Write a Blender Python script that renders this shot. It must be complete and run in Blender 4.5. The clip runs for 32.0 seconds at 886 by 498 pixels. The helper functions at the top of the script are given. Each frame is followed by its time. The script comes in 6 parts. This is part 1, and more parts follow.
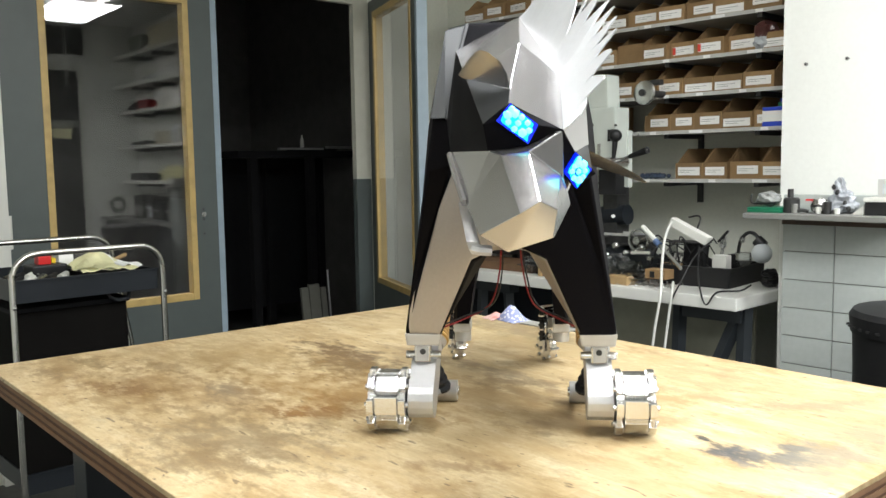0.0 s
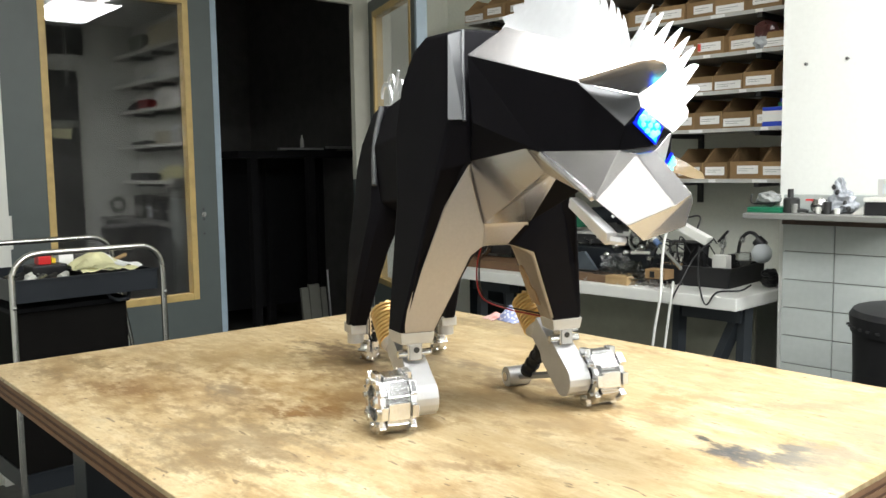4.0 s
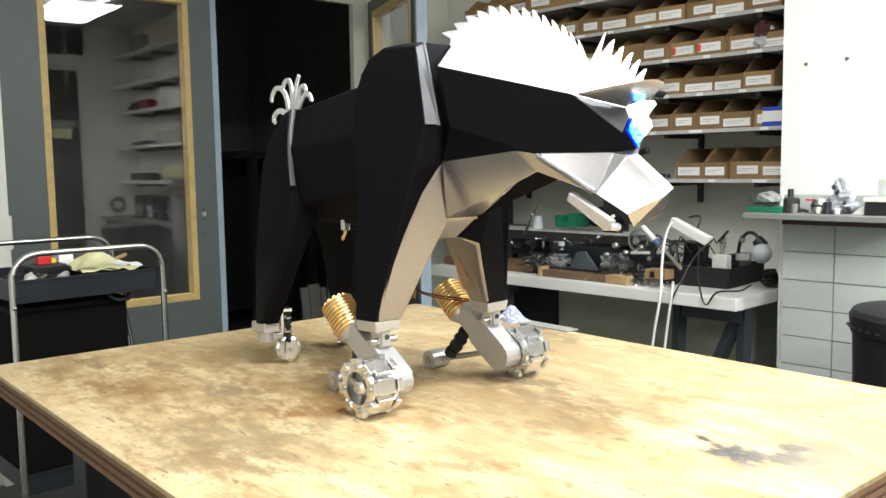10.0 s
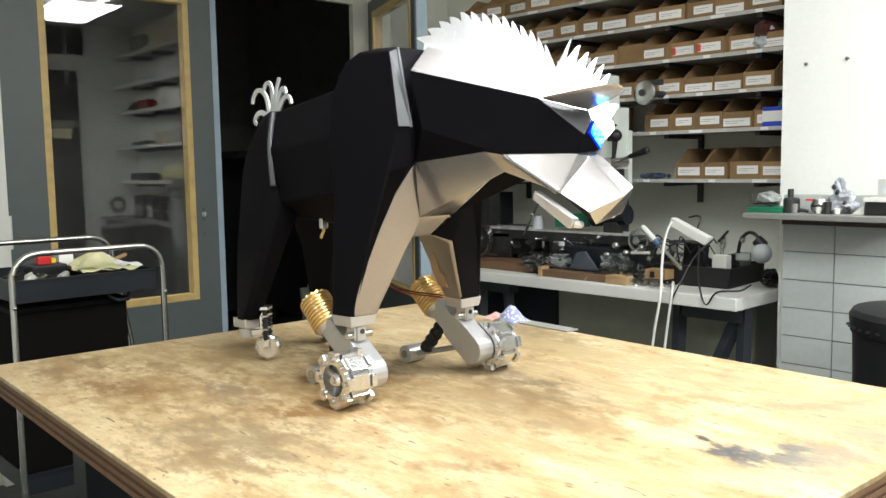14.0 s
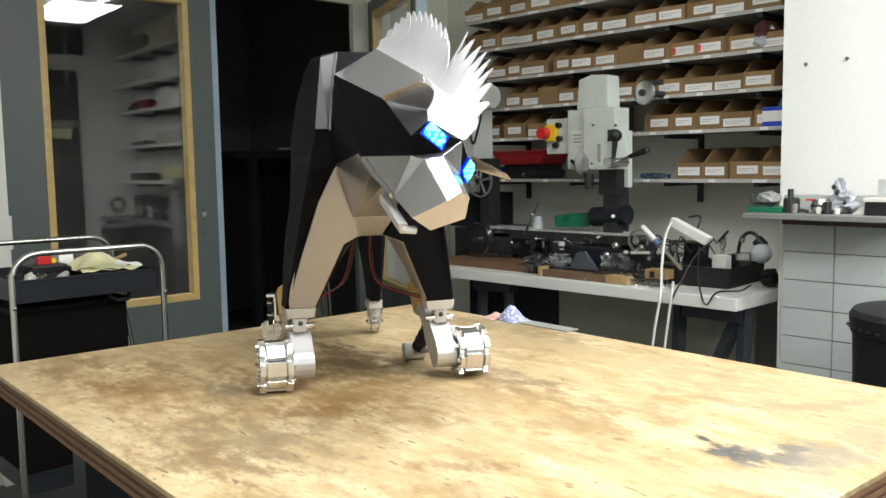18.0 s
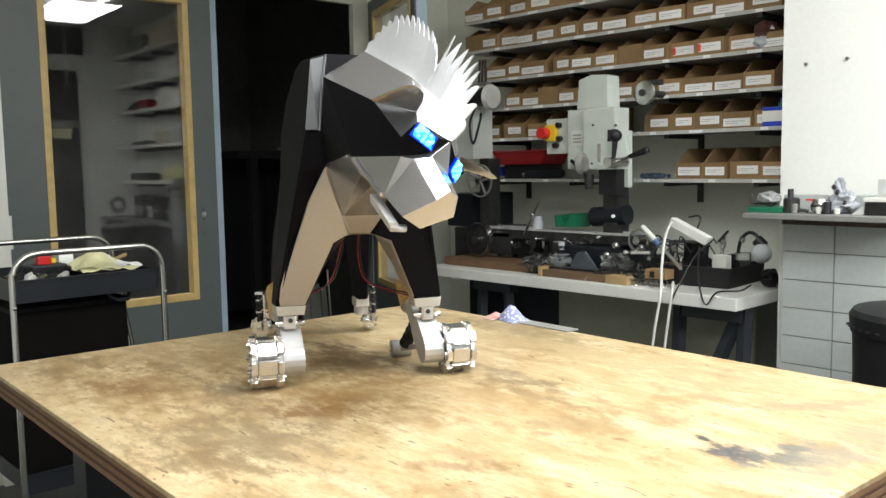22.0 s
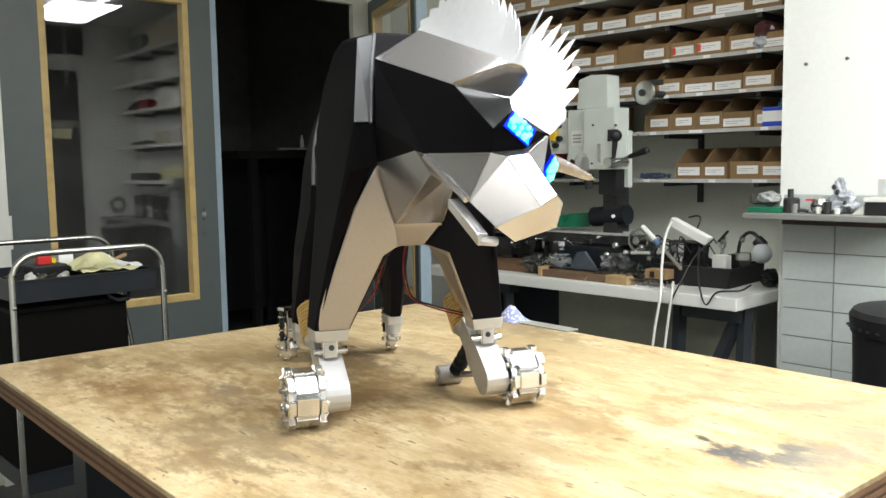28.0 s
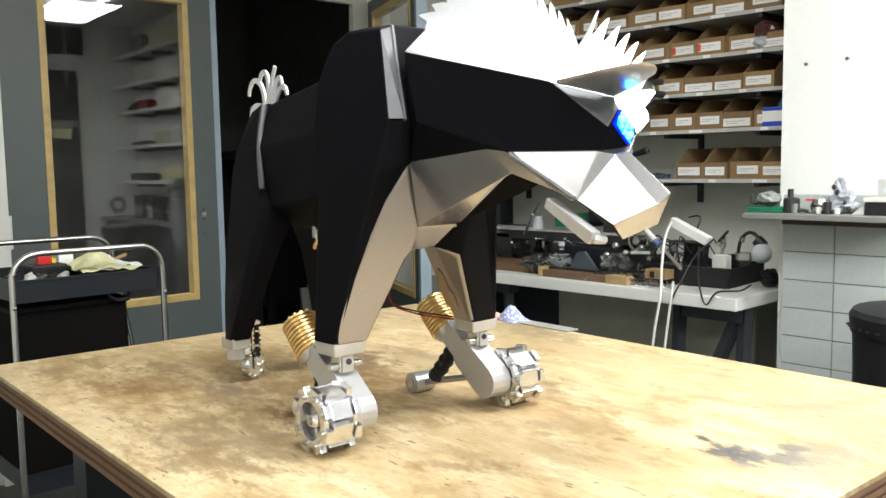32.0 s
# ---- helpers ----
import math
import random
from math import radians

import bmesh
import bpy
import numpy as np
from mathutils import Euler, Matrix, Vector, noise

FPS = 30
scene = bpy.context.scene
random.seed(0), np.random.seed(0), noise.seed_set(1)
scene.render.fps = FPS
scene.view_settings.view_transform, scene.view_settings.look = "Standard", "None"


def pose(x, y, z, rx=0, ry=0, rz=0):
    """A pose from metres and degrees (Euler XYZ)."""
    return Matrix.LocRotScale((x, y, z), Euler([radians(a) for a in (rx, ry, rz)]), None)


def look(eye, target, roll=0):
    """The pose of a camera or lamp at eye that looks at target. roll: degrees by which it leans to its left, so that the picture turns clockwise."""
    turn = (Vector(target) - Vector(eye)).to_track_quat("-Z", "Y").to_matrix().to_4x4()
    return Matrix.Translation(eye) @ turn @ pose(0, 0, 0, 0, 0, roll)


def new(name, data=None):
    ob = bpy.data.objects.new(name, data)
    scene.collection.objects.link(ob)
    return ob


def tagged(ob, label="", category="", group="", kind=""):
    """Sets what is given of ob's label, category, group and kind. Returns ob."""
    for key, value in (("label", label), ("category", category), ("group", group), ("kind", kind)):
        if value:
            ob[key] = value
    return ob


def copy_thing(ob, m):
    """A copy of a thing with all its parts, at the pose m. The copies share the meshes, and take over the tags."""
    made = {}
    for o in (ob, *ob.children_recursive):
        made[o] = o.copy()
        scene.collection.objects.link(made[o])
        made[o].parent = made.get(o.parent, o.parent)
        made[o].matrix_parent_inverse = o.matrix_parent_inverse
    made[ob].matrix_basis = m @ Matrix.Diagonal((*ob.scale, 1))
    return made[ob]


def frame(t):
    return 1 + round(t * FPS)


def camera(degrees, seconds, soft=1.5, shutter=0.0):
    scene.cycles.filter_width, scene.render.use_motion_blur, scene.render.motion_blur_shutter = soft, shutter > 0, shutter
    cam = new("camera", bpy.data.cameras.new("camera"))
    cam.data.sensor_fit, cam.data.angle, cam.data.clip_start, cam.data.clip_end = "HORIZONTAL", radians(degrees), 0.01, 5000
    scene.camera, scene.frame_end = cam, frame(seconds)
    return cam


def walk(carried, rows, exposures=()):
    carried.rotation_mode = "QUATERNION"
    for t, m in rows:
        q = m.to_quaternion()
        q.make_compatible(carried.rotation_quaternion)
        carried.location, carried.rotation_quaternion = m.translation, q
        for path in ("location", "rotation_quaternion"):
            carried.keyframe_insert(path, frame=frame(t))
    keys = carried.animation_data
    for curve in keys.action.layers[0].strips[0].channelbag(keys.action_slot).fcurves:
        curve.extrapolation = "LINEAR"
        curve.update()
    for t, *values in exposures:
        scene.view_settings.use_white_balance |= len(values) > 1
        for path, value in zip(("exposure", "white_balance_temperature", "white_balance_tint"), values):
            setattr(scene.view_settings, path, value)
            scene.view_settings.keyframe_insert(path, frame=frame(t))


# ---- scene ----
cam = camera(54.53, 32.0)
EYE = (0.0, 0.0, 1.23)
VIEW = look(EYE, (-0.725, 0.6818, 1.1332), -0.898)
walk(cam, [(0.0, VIEW), (32.0, VIEW)], [(0.0, -0.22), (2.0, -0.26), (6.0, -0.02), (9.0, 0.03), (11.0, -0.06), (13.0, -0.16), (17.0, -0.34), (19.0, -0.32), (25.0, -0.29), (28.0, -0.23), (30.0, -0.20), (32.0, -0.11)])

# ---- light ----
world = bpy.data.worlds.new("world")
scene.world = world
world.use_nodes = True
world.node_tree.nodes["Background"].inputs[0].default_value = (0.02, 0.02, 0.022, 1)
world.node_tree.nodes["Background"].inputs[1].default_value = 0.3


def area_lamp(name, x, y, z, sx, sy, watts, color):
    d = bpy.data.lights.new(name, "AREA")
    d.shape, d.size, d.size_y, d.energy, d.color = "RECTANGLE", sx, sy, watts, color
    ob = new(name, d)
    ob.matrix_world = pose(x, y, z)
    return ob


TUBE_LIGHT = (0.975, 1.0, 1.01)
# Last three are unseen lamps added as fill for the robot and walls.
LAMPS_AND_FILLS = ((-0.50, 0.84, 2.53, 0.5, 1.15, 56), (-1.25, 1.50, 2.53, 1.15, 0.5, 5), (0.22, 2.48, 2.53, 1.0, 0.5, 66), (1.70, 1.0, 2.72, 0.62, 0.62, 92), (-0.90, -1.25, 2.53, 1.7, 1.2, 5), (0.95, -0.75, 2.53, 1.15, 0.5, 15))
for lx, ly, lz, sx, sy, lw in LAMPS_AND_FILLS:
    area_lamp("tube_and_fill_light", lx, ly, lz, sx, sy, lw, TUBE_LIGHT)

# ---- materials ----


def mat(name, base, rough=0.5, metal=0.0, grain=0.0, scale=20.0, bump=0.0, spread=0.0, coat=0.0, second=None, mottle=4.0):
    """A surface with fine grain, broad mottling and slight relief."""
    m = bpy.data.materials.new(name)
    m.use_nodes = True
    nt = m.node_tree
    b = nt.nodes["Principled BSDF"]
    b.inputs["Base Color"].default_value = (*base, 1)
    b.inputs["Roughness"].default_value = rough
    b.inputs["Metallic"].default_value = metal
    b.inputs["Coat Weight"].default_value = coat
    if grain or bump or second:
        tc = nt.nodes.new("ShaderNodeTexCoord")
        n1 = nt.nodes.new("ShaderNodeTexNoise")
        n1.inputs["Scale"].default_value = scale
        n1.inputs["Detail"].default_value = 6
        n2 = nt.nodes.new("ShaderNodeTexNoise")
        n2.inputs["Scale"].default_value = mottle
        n2.inputs["Detail"].default_value = 4
        nt.links.new(tc.outputs["Object"], n1.inputs["Vector"])
        nt.links.new(tc.outputs["Object"], n2.inputs["Vector"])
        add = nt.nodes.new("ShaderNodeMath")
        add.operation = "ADD"
        nt.links.new(n1.outputs["Fac"], add.inputs[0])
        nt.links.new(n2.outputs["Fac"], add.inputs[1])
        mr = nt.nodes.new("ShaderNodeMapRange")
        mr.inputs["From Min"].default_value, mr.inputs["From Max"].default_value = 0.65, 1.35
        nt.links.new(add.outputs[0], mr.inputs["Value"])
        mix = nt.nodes.new("ShaderNodeMix")
        mix.data_type = "RGBA"
        lo = second or tuple(c * (1 - grain) for c in base)
        hi = base if second else tuple(min(1, c * (1 + grain)) for c in base)
        mix.inputs[6].default_value = (*lo, 1)
        mix.inputs[7].default_value = (*hi, 1)
        nt.links.new(mr.outputs[0], mix.inputs[0])
        out = mix.outputs[2]
        if spread:
            oi = nt.nodes.new("ShaderNodeObjectInfo")
            hs = nt.nodes.new("ShaderNodeHueSaturation")
            r2 = nt.nodes.new("ShaderNodeMapRange")
            r2.inputs["To Min"].default_value, r2.inputs["To Max"].default_value = 1 - spread, 1 + spread
            nt.links.new(oi.outputs["Random"], r2.inputs["Value"])
            nt.links.new(r2.outputs[0], hs.inputs["Value"])
            nt.links.new(out, hs.inputs["Color"])
            out = hs.outputs["Color"]
        nt.links.new(out, b.inputs["Base Color"])
        rr = nt.nodes.new("ShaderNodeMapRange")
        rr.inputs["To Min"].default_value, rr.inputs["To Max"].default_value = max(0.02, rough * 0.8), min(1, rough * 1.25)
        nt.links.new(n2.outputs["Fac"], rr.inputs["Value"])
        nt.links.new(rr.outputs[0], b.inputs["Roughness"])
        if bump:
            bp = nt.nodes.new("ShaderNodeBump")
            bp.inputs["Strength"].default_value = bump
            bp.inputs["Distance"].default_value = 0.002
            nt.links.new(n1.outputs["Fac"], bp.inputs["Height"])
            nt.links.new(bp.outputs["Normal"], b.inputs["Normal"])
    return m


def glow(name, color, power):
    m = mat(name, color, 0.4)
    b = m.node_tree.nodes["Principled BSDF"]
    b.inputs["Emission Color"].default_value = (*color, 1)
    b.inputs["Emission Strength"].default_value = power
    return m


def clear(name, tint, rough=0.0):
    m = mat(name, tint, rough)
    b = m.node_tree.nodes["Principled BSDF"]
    b.inputs["Transmission Weight"].default_value = 1.0
    b.inputs["IOR"].default_value = 1.5
    return m


WALL = mat("wall_paint", (0.68, 0.695, 0.62), 0.7, grain=0.06, scale=60, bump=0.15, mottle=1.5)
WHITE_WALL = mat("white_wall_paint", (0.82, 0.83, 0.79), 0.6, grain=0.03, scale=80, bump=0.1, mottle=1.2)
CEILING = mat("ceiling_paint", (0.75, 0.75, 0.72), 0.8, grain=0.04, scale=40)
FLOOR = mat("floor_screed", (0.075, 0.075, 0.07), 0.55, grain=0.25, scale=30, bump=0.1)
DOOR_GREY = mat("grey_door_paint", (0.085, 0.101, 0.098), 0.45, grain=0.07, scale=14, bump=0.05, mottle=2.5)
DOOR_BLUE = mat("pale_blue_paint", (0.30, 0.38, 0.44), 0.45, grain=0.1, scale=12, mottle=3)
CREAM = mat("cream_paint", (0.50, 0.50, 0.43), 0.5, grain=0.06, scale=20)
BEAD = mat("yellow_wood_bead", (0.52, 0.37, 0.14), 0.45, grain=0.18, scale=25, mottle=6)
GLASS = clear("window_glass", (1, 1, 1))
# Wall colour set dark to stand in for the room being unlit.
DARK = mat("dark_room_shade_paint", (0.16, 0.157, 0.145), 0.8, grain=0.2, scale=10)
BENCH_TOP = mat("white_bench_laminate", (0.74, 0.74, 0.70), 0.4, grain=0.05, scale=18, mottle=3)
SHELF = mat("shelf_white_enamel", (0.50, 0.50, 0.47), 0.45, grain=0.08, scale=20)
CARD = mat("brown_cardboard", (0.265, 0.165, 0.075), 0.8, grain=0.12, scale=35, bump=0.15, spread=0.22, mottle=8)
PAPER = mat("white_paper_label", (0.84, 0.84, 0.82), 0.7, grain=0.04, scale=50)
YP_SHEET = mat("pale_yellow_paper", (0.70, 0.68, 0.40), 0.7, grain=0.06, scale=20)
INK = mat("grey_print", (0.30, 0.30, 0.30), 0.7)
RED_TAG = mat("red_sticker", (0.7, 0.06, 0.04), 0.5)
BLUE_BIN = mat("blue_plastic_bin", (0.02, 0.06, 0.5), 0.4, grain=0.08)
GREEN_CASE = mat("green_plastic", (0.01, 0.17, 0.085), 0.4, grain=0.1)
BLOCK = mat("grey_painted_block", (0.45, 0.485, 0.465), 0.65, grain=0.07, scale=45, bump=0.25, spread=0.05)
JOINT = mat("mortar_joint", (0.22, 0.22, 0.20), 0.9, grain=0.1)
LEDGE = mat("grey_ledge_board", (0.22, 0.22, 0.205), 0.5, grain=0.12, scale=16)
MACHINE = mat("pale_green_machine_enamel", (0.56, 0.60, 0.555), 0.35, grain=0.06, scale=12, coat=0.2)
DARK_STEEL = mat("dark_oily_steel", (0.05, 0.05, 0.05), 0.4, 0.5, grain=0.4, scale=30)
STEEL = mat("bright_steel", (0.6, 0.6, 0.59), 0.25, 1.0, grain=0.12, scale=40)
ALU = mat("machined_aluminium", (0.80, 0.80, 0.80), 0.24, 1.0, grain=0.06, scale=60, mottle=12)
ALU_SATIN = mat("satin_aluminium", (0.512, 0.512, 0.512), 0.38, 0.65, grain=0.05, scale=60, mottle=10)
BLACK_PLASTIC = mat("black_plastic", (0.015, 0.015, 0.016), 0.4, grain=0.2, scale=30)
RUBBER = mat("black_rubber", (0.012, 0.012, 0.012), 0.7)
WHITE_PLASTIC = mat("white_plastic", (0.7, 0.7, 0.65), 0.4, grain=0.04)
YELLOW = mat("yellow_plastic", (0.75, 0.5, 0.02), 0.4)
RED = mat("red_plastic", (0.6, 0.02, 0.02), 0.35, grain=0.1)
NAVY = mat("dark_blue_enamel", (0.015, 0.018, 0.022), 0.4, grain=0.12, scale=12, mottle=5)
PINE = mat("pine_block", (0.40, 0.27, 0.13), 0.6, grain=0.2, scale=18, mottle=7)
CLEAR_BAG = clear("clear_plastic_film", (0.85, 0.88, 0.9), 0.25)
SMOKED = mat("cloudy_plastic", (0.5, 0.53, 0.56), 0.25, grain=0.15)
TUBE = glow("lit_fluorescent_tube", (1.0, 0.97, 0.9), 12.0)

for m_, k_ in ((NAVY, 0.25), (BLACK_PLASTIC, 0.35)):
    m_.node_tree.nodes["Principled BSDF"].inputs["Specular IOR Level"].default_value = k_

# ---- mesh helpers ----


def part(name, bm, material, parent=None, label="", smooth=False, bevel=0.0, soft=False):
    """Links a bmesh as one mesh object, under a thing when a parent is given."""
    bmesh.ops.recalc_face_normals(bm, faces=bm.faces)
    if bevel:
        sharp = [e for e in bm.edges if len(e.link_faces) == 2 and e.calc_face_angle(0) > (0.08 if soft else 0.35)]
        bmesh.ops.bevel(bm, geom=sharp, offset=bevel, segments=3 if soft else 2, affect="EDGES", profile=0.7, clamp_overlap=True, material=-1)
    me = bpy.data.meshes.new(name)
    bm.to_mesh(me)
    bm.free()
    for m in material if isinstance(material, (list, tuple)) else [material]:
        me.materials.append(m)
    if smooth:
        for f in me.polygons:
            f.use_smooth = True
        me.set_sharp_from_angle(angle=radians(35))
    ob = new(name, me)
    if soft:
        for f in me.polygons:
            f.use_smooth = True
        wn = ob.modifiers.new("weighted_normals", "WEIGHTED_NORMAL")
        wn.weight, wn.keep_sharp = 100, True
    if parent:
        ob.parent = parent
    if label:
        ob["label"] = label
    return ob


def box(x0, y0, z0, x1, y1, z1, bm=None):
    bm = bm or bmesh.new()
    m = Matrix.Translation(((x0 + x1) / 2, (y0 + y1) / 2, (z0 + z1) / 2)) @ Matrix.Diagonal((abs(x1 - x0), abs(y1 - y0), abs(z1 - z0), 1))
    bmesh.ops.create_cube(bm, size=1, matrix=m)
    return bm


def rod(a, b, r, seg=12, r2=None, bm=None):
    bm = bm or bmesh.new()
    a, b = Vector(a), Vector(b)
    m = Matrix.Translation((a + b) / 2) @ (b - a).to_track_quat("Z", "Y").to_matrix().to_4x4()
    bmesh.ops.create_cone(bm, cap_ends=True, segments=seg, radius1=r, radius2=r if r2 is None else r2, depth=(b - a).length, matrix=m)
    return bm


def ball(c, r, bm=None, squash=(1, 1, 1), seg=14):
    bm = bm or bmesh.new()
    bmesh.ops.create_uvsphere(bm, u_segments=seg, v_segments=seg // 2 + 2, radius=r, matrix=Matrix.Translation(c) @ Matrix.Diagonal((*squash, 1)))
    return bm


def glide(points, n=6):
    """A smooth line through points."""
    p = [Vector(q) for q in points]
    p = [2 * p[0] - p[1]] + p + [2 * p[-1] - p[-2]]
    out = []
    for i in range(1, len(p) - 2):
        for k in range(n):
            t = k / n
            out.append(0.5 * (2 * p[i] + (p[i + 1] - p[i - 1]) * t + (2 * p[i - 1] - 5 * p[i] + 4 * p[i + 1] - p[i + 2]) * t * t
                              + (3 * p[i] - p[i - 1] - 3 * p[i + 1] + p[i + 2]) * t ** 3))
    return out + [p[-2]]


def tube(points, r, seg=8, bm=None, n=6, taper=None):
    """A round bar along a smooth line."""
    bm = bm or bmesh.new()
    line = glide(points, n) if n else [Vector(q) for q in points]
    rings, up = [], Vector((0.31, 0.2, 0.93))
    for i, c in enumerate(line):
        d = (line[min(i + 1, len(line) - 1)] - line[max(i - 1, 0)]).normalized()
        s = d.cross(up).normalized()
        u = s.cross(d)
        k = r * (1 if taper is None else 1 + (taper - 1) * i / (len(line) - 1))
        rings.append([bm.verts.new(c + k * (math.cos(a) * s + math.sin(a) * u)) for a in (2 * math.pi * j / seg for j in range(seg))])
    for a, b in zip(rings, rings[1:]):
        for j in range(seg):
            bm.faces.new((a[j], a[(j + 1) % seg], b[(j + 1) % seg], b[j]))
    bm.faces.new(rings[0][::-1]), bm.faces.new(rings[-1])
    return bm


def prism(outline, lo, hi, axis="y", bm=None):
    """An outline of pairs, drawn out along one axis from lo to hi."""
    bm = bm or bmesh.new()

    def at(p, v):
        return {"x": (v, p[0], p[1]), "y": (p[0], v, p[1]), "z": (p[0], p[1], v)}[axis]
    a, b = [bm.verts.new(at(p, lo)) for p in outline], [bm.verts.new(at(p, hi)) for p in outline]
    n = len(a)
    for i in range(n):
        bm.faces.new((a[i], a[(i + 1) % n], b[(i + 1) % n], b[i]))
    bm.faces.new(a[::-1]), bm.faces.new(b)
    return bm


def spin(profile, centre, axis="z", seg=24, bm=None):
    """A turned body: profile of (radius, height) pairs about an axis through centre."""
    bm = bm or bmesh.new()
    turn = {"z": Matrix.Identity(4), "y": pose(0, 0, 0, -90), "x": pose(0, 0, 0, 0, 90)}[axis]
    m = Matrix.Translation(centre) @ turn
    rings = []
    for r, h in profile:
        rings.append([bm.verts.new(m @ Vector((r * math.cos(2 * math.pi * j / seg), r * math.sin(2 * math.pi * j / seg), h))) for j in range(seg)])
    for a, b in zip(rings, rings[1:]):
        for j in range(seg):
            bm.faces.new((a[j], a[(j + 1) % seg], b[(j + 1) % seg], b[j]))
    if profile[0][0] > 1e-4 and profile[0] != profile[-1]:
        bm.faces.new(rings[0][::-1])
    if profile[-1][0] > 1e-4 and profile[0] != profile[-1]:
        bm.faces.new(rings[-1])
    if profile[0] == profile[-1]:
        bmesh.ops.remove_doubles(bm, verts=bm.verts, dist=1e-6)
    return bm


def hull(quads, points, bm=None):
    bm = bm or bmesh.new()
    v = {k: bm.verts.new(c) for k, c in points.items()}
    for q in quads:
        bm.faces.new([v[k] for k in q])
    return bm


def crumple(c, size, seed, bm=None, sub=3, rough=0.35):
    """A crumpled lump."""
    bm = bm or bmesh.new()
    made = bmesh.ops.create_icosphere(bm, subdivisions=sub, radius=1)["verts"]
    for v in made:
        n = noise.noise(v.co * 2.1 + Vector((seed, 0, 0))) + 0.6 * noise.noise(v.co * 5.3 + Vector((0, seed, 0)))
        v.co = v.co * (1 + rough * n)
        v.co = Vector(c) + Vector((v.co.x * size[0], v.co.y * size[1], v.co.z * size[2]))
    return bm


def thing(name, label, category, group="", kind="", at=(0, 0, 0), turn=0):
    ob = new(name)
    ob.matrix_world = pose(*at, 0, 0, turn)
    return tagged(ob, label, category, group, kind)


def setting(name, bm, material, label, bevel=0.0):
    return tagged(part(name, bm, material, bevel=bevel), label, name.rstrip("_0123456789").replace("_", " "), kind="structure")


# ---- the room ----
DOOR_X, BACK_Y = -3.6, 3.45
setting("floor", box(-6.9, -2.2, -0.1, 3.2, 4.3, 0.0), FLOOR, "dark grey screed floor of the workshop")
setting("ceiling", box(-6.9, -2.2, 2.9, 3.2, 4.3, 3.0), CEILING, "plain white workshop ceiling")
bm = box(DOOR_X - 0.14, -2.0, 0, DOOR_X, 1.04, 2.9)
box(DOOR_X - 0.14, 1.04, 2.1, DOOR_X, 2.79, 2.9, bm)
box(DOOR_X - 0.14, 2.86, 0, DOOR_X, 4.1, 2.9, bm)
setting("wall_west", bm, WALL, "pale painted wall around the double doors")
setting("wall_north", box(DOOR_X, BACK_Y, 0, -1.41, BACK_Y + 0.15, 2.9), WALL, "pale green-white wall behind the bench")
setting("wall_east", box(3.0, -2.0, 0, 3.15, 4.1, 2.9), WHITE_WALL, "white wall on the far side of the workshop")
setting("wall_south", box(DOOR_X, -2.15, 0, 3.0, -2.0, 2.9), WHITE_WALL, "white wall behind the worktable")
setting("wall_niche", box(-1.30, 4.0, 0, 3.0, 4.15, 2.9), WHITE_WALL, "white wall behind the store shelves")
bm = box(-1.409, 2.98, 0, -1.03, 3.12, 2.9)
box(-1.409, 3.12, 0, -1.30, 4.0, 2.9, bm)
setting("wall_pier", bm, WHITE_WALL, "bright white painted wall above the block parapet")
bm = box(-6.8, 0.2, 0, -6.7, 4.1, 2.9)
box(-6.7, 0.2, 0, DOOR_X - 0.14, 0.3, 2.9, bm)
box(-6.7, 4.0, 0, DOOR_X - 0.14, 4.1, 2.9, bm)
setting("wall_dark_room", bm, DARK, "walls behind the doors, coloured dark as unlit")

# ---- doors ----


def door_leaf(name, width, glass, label):
    """A glazed leaf along +y from its hinge, its outer face at x = 0, 45 mm thick, 2.08 m high."""
    door = thing(name, label, "door", kind="structure")
    y0, y1, z0, z1 = glass
    bm = box(-0.045, 0, 0.01, 0, y0, 2.08)
    box(-0.045, y1, 0.01, 0, width - 0.028, 2.08, bm)
    box(-0.045, y0, 0.01, 0, y1, z0, bm)
    box(-0.045, y0, z1, 0, y1, 2.08, bm)
    part("frame", bm, DOOR_GREY, door)
    part("edge_strip", box(-0.047, width - 0.028, 0.01, 0.002, width, 2.08), DOOR_BLUE, door, "pale blue painted edge")
    for n, a in enumerate(((y0, z0, y0 + 0.028, z1), (y1 - 0.028, z0, y1, z1), (y0 + 0.028, z0, y1 - 0.028, z0 + 0.03), (y0 + 0.028, z1 - 0.03, y1 - 0.028, z1))):
        part("glazing_bead", box(-0.050, a[0], a[1], 0.003, a[2], a[3]), BEAD, door, bevel=0.003)
    pane = part("pane", box(-0.010, y0 + 0.01, z0 + 0.01, -0.005, y1 - 0.01, z1 - 0.01), GLASS, door)
    pane.visible_shadow = False
    # Second pane, added to strengthen the reflection in this leaf's glass.
    pane = name == "door_1" and part("pane", box(-0.040, y0 + 0.01, z0 + 0.01, -0.035, y1 - 0.01, z1 - 0.01), GLASS, door)
    if pane:
        pane.visible_shadow = False
    return door


leaf = door_leaf("door_1", 0.914, (0.1533, 0.7815, 0.643, 1.982), "grey door just ajar with a tall yellow-beaded window")
leaf.matrix_world = pose(DOOR_X, 1.06, 0, 0, 0, -2.0)
part("lock_barrel", rod((0.0, 0.8156, 1.0266), (0.008, 0.8156, 1.0266), 0.012, 16), STEEL, leaf, "bright steel lock barrel", smooth=True)
for z in (1.005, 1.05, 0.94):
    part("screw", rod((0.0, 0.8156, z), (0.003, 0.8156, z), 0.004, 8), DARK_STEEL, leaf)
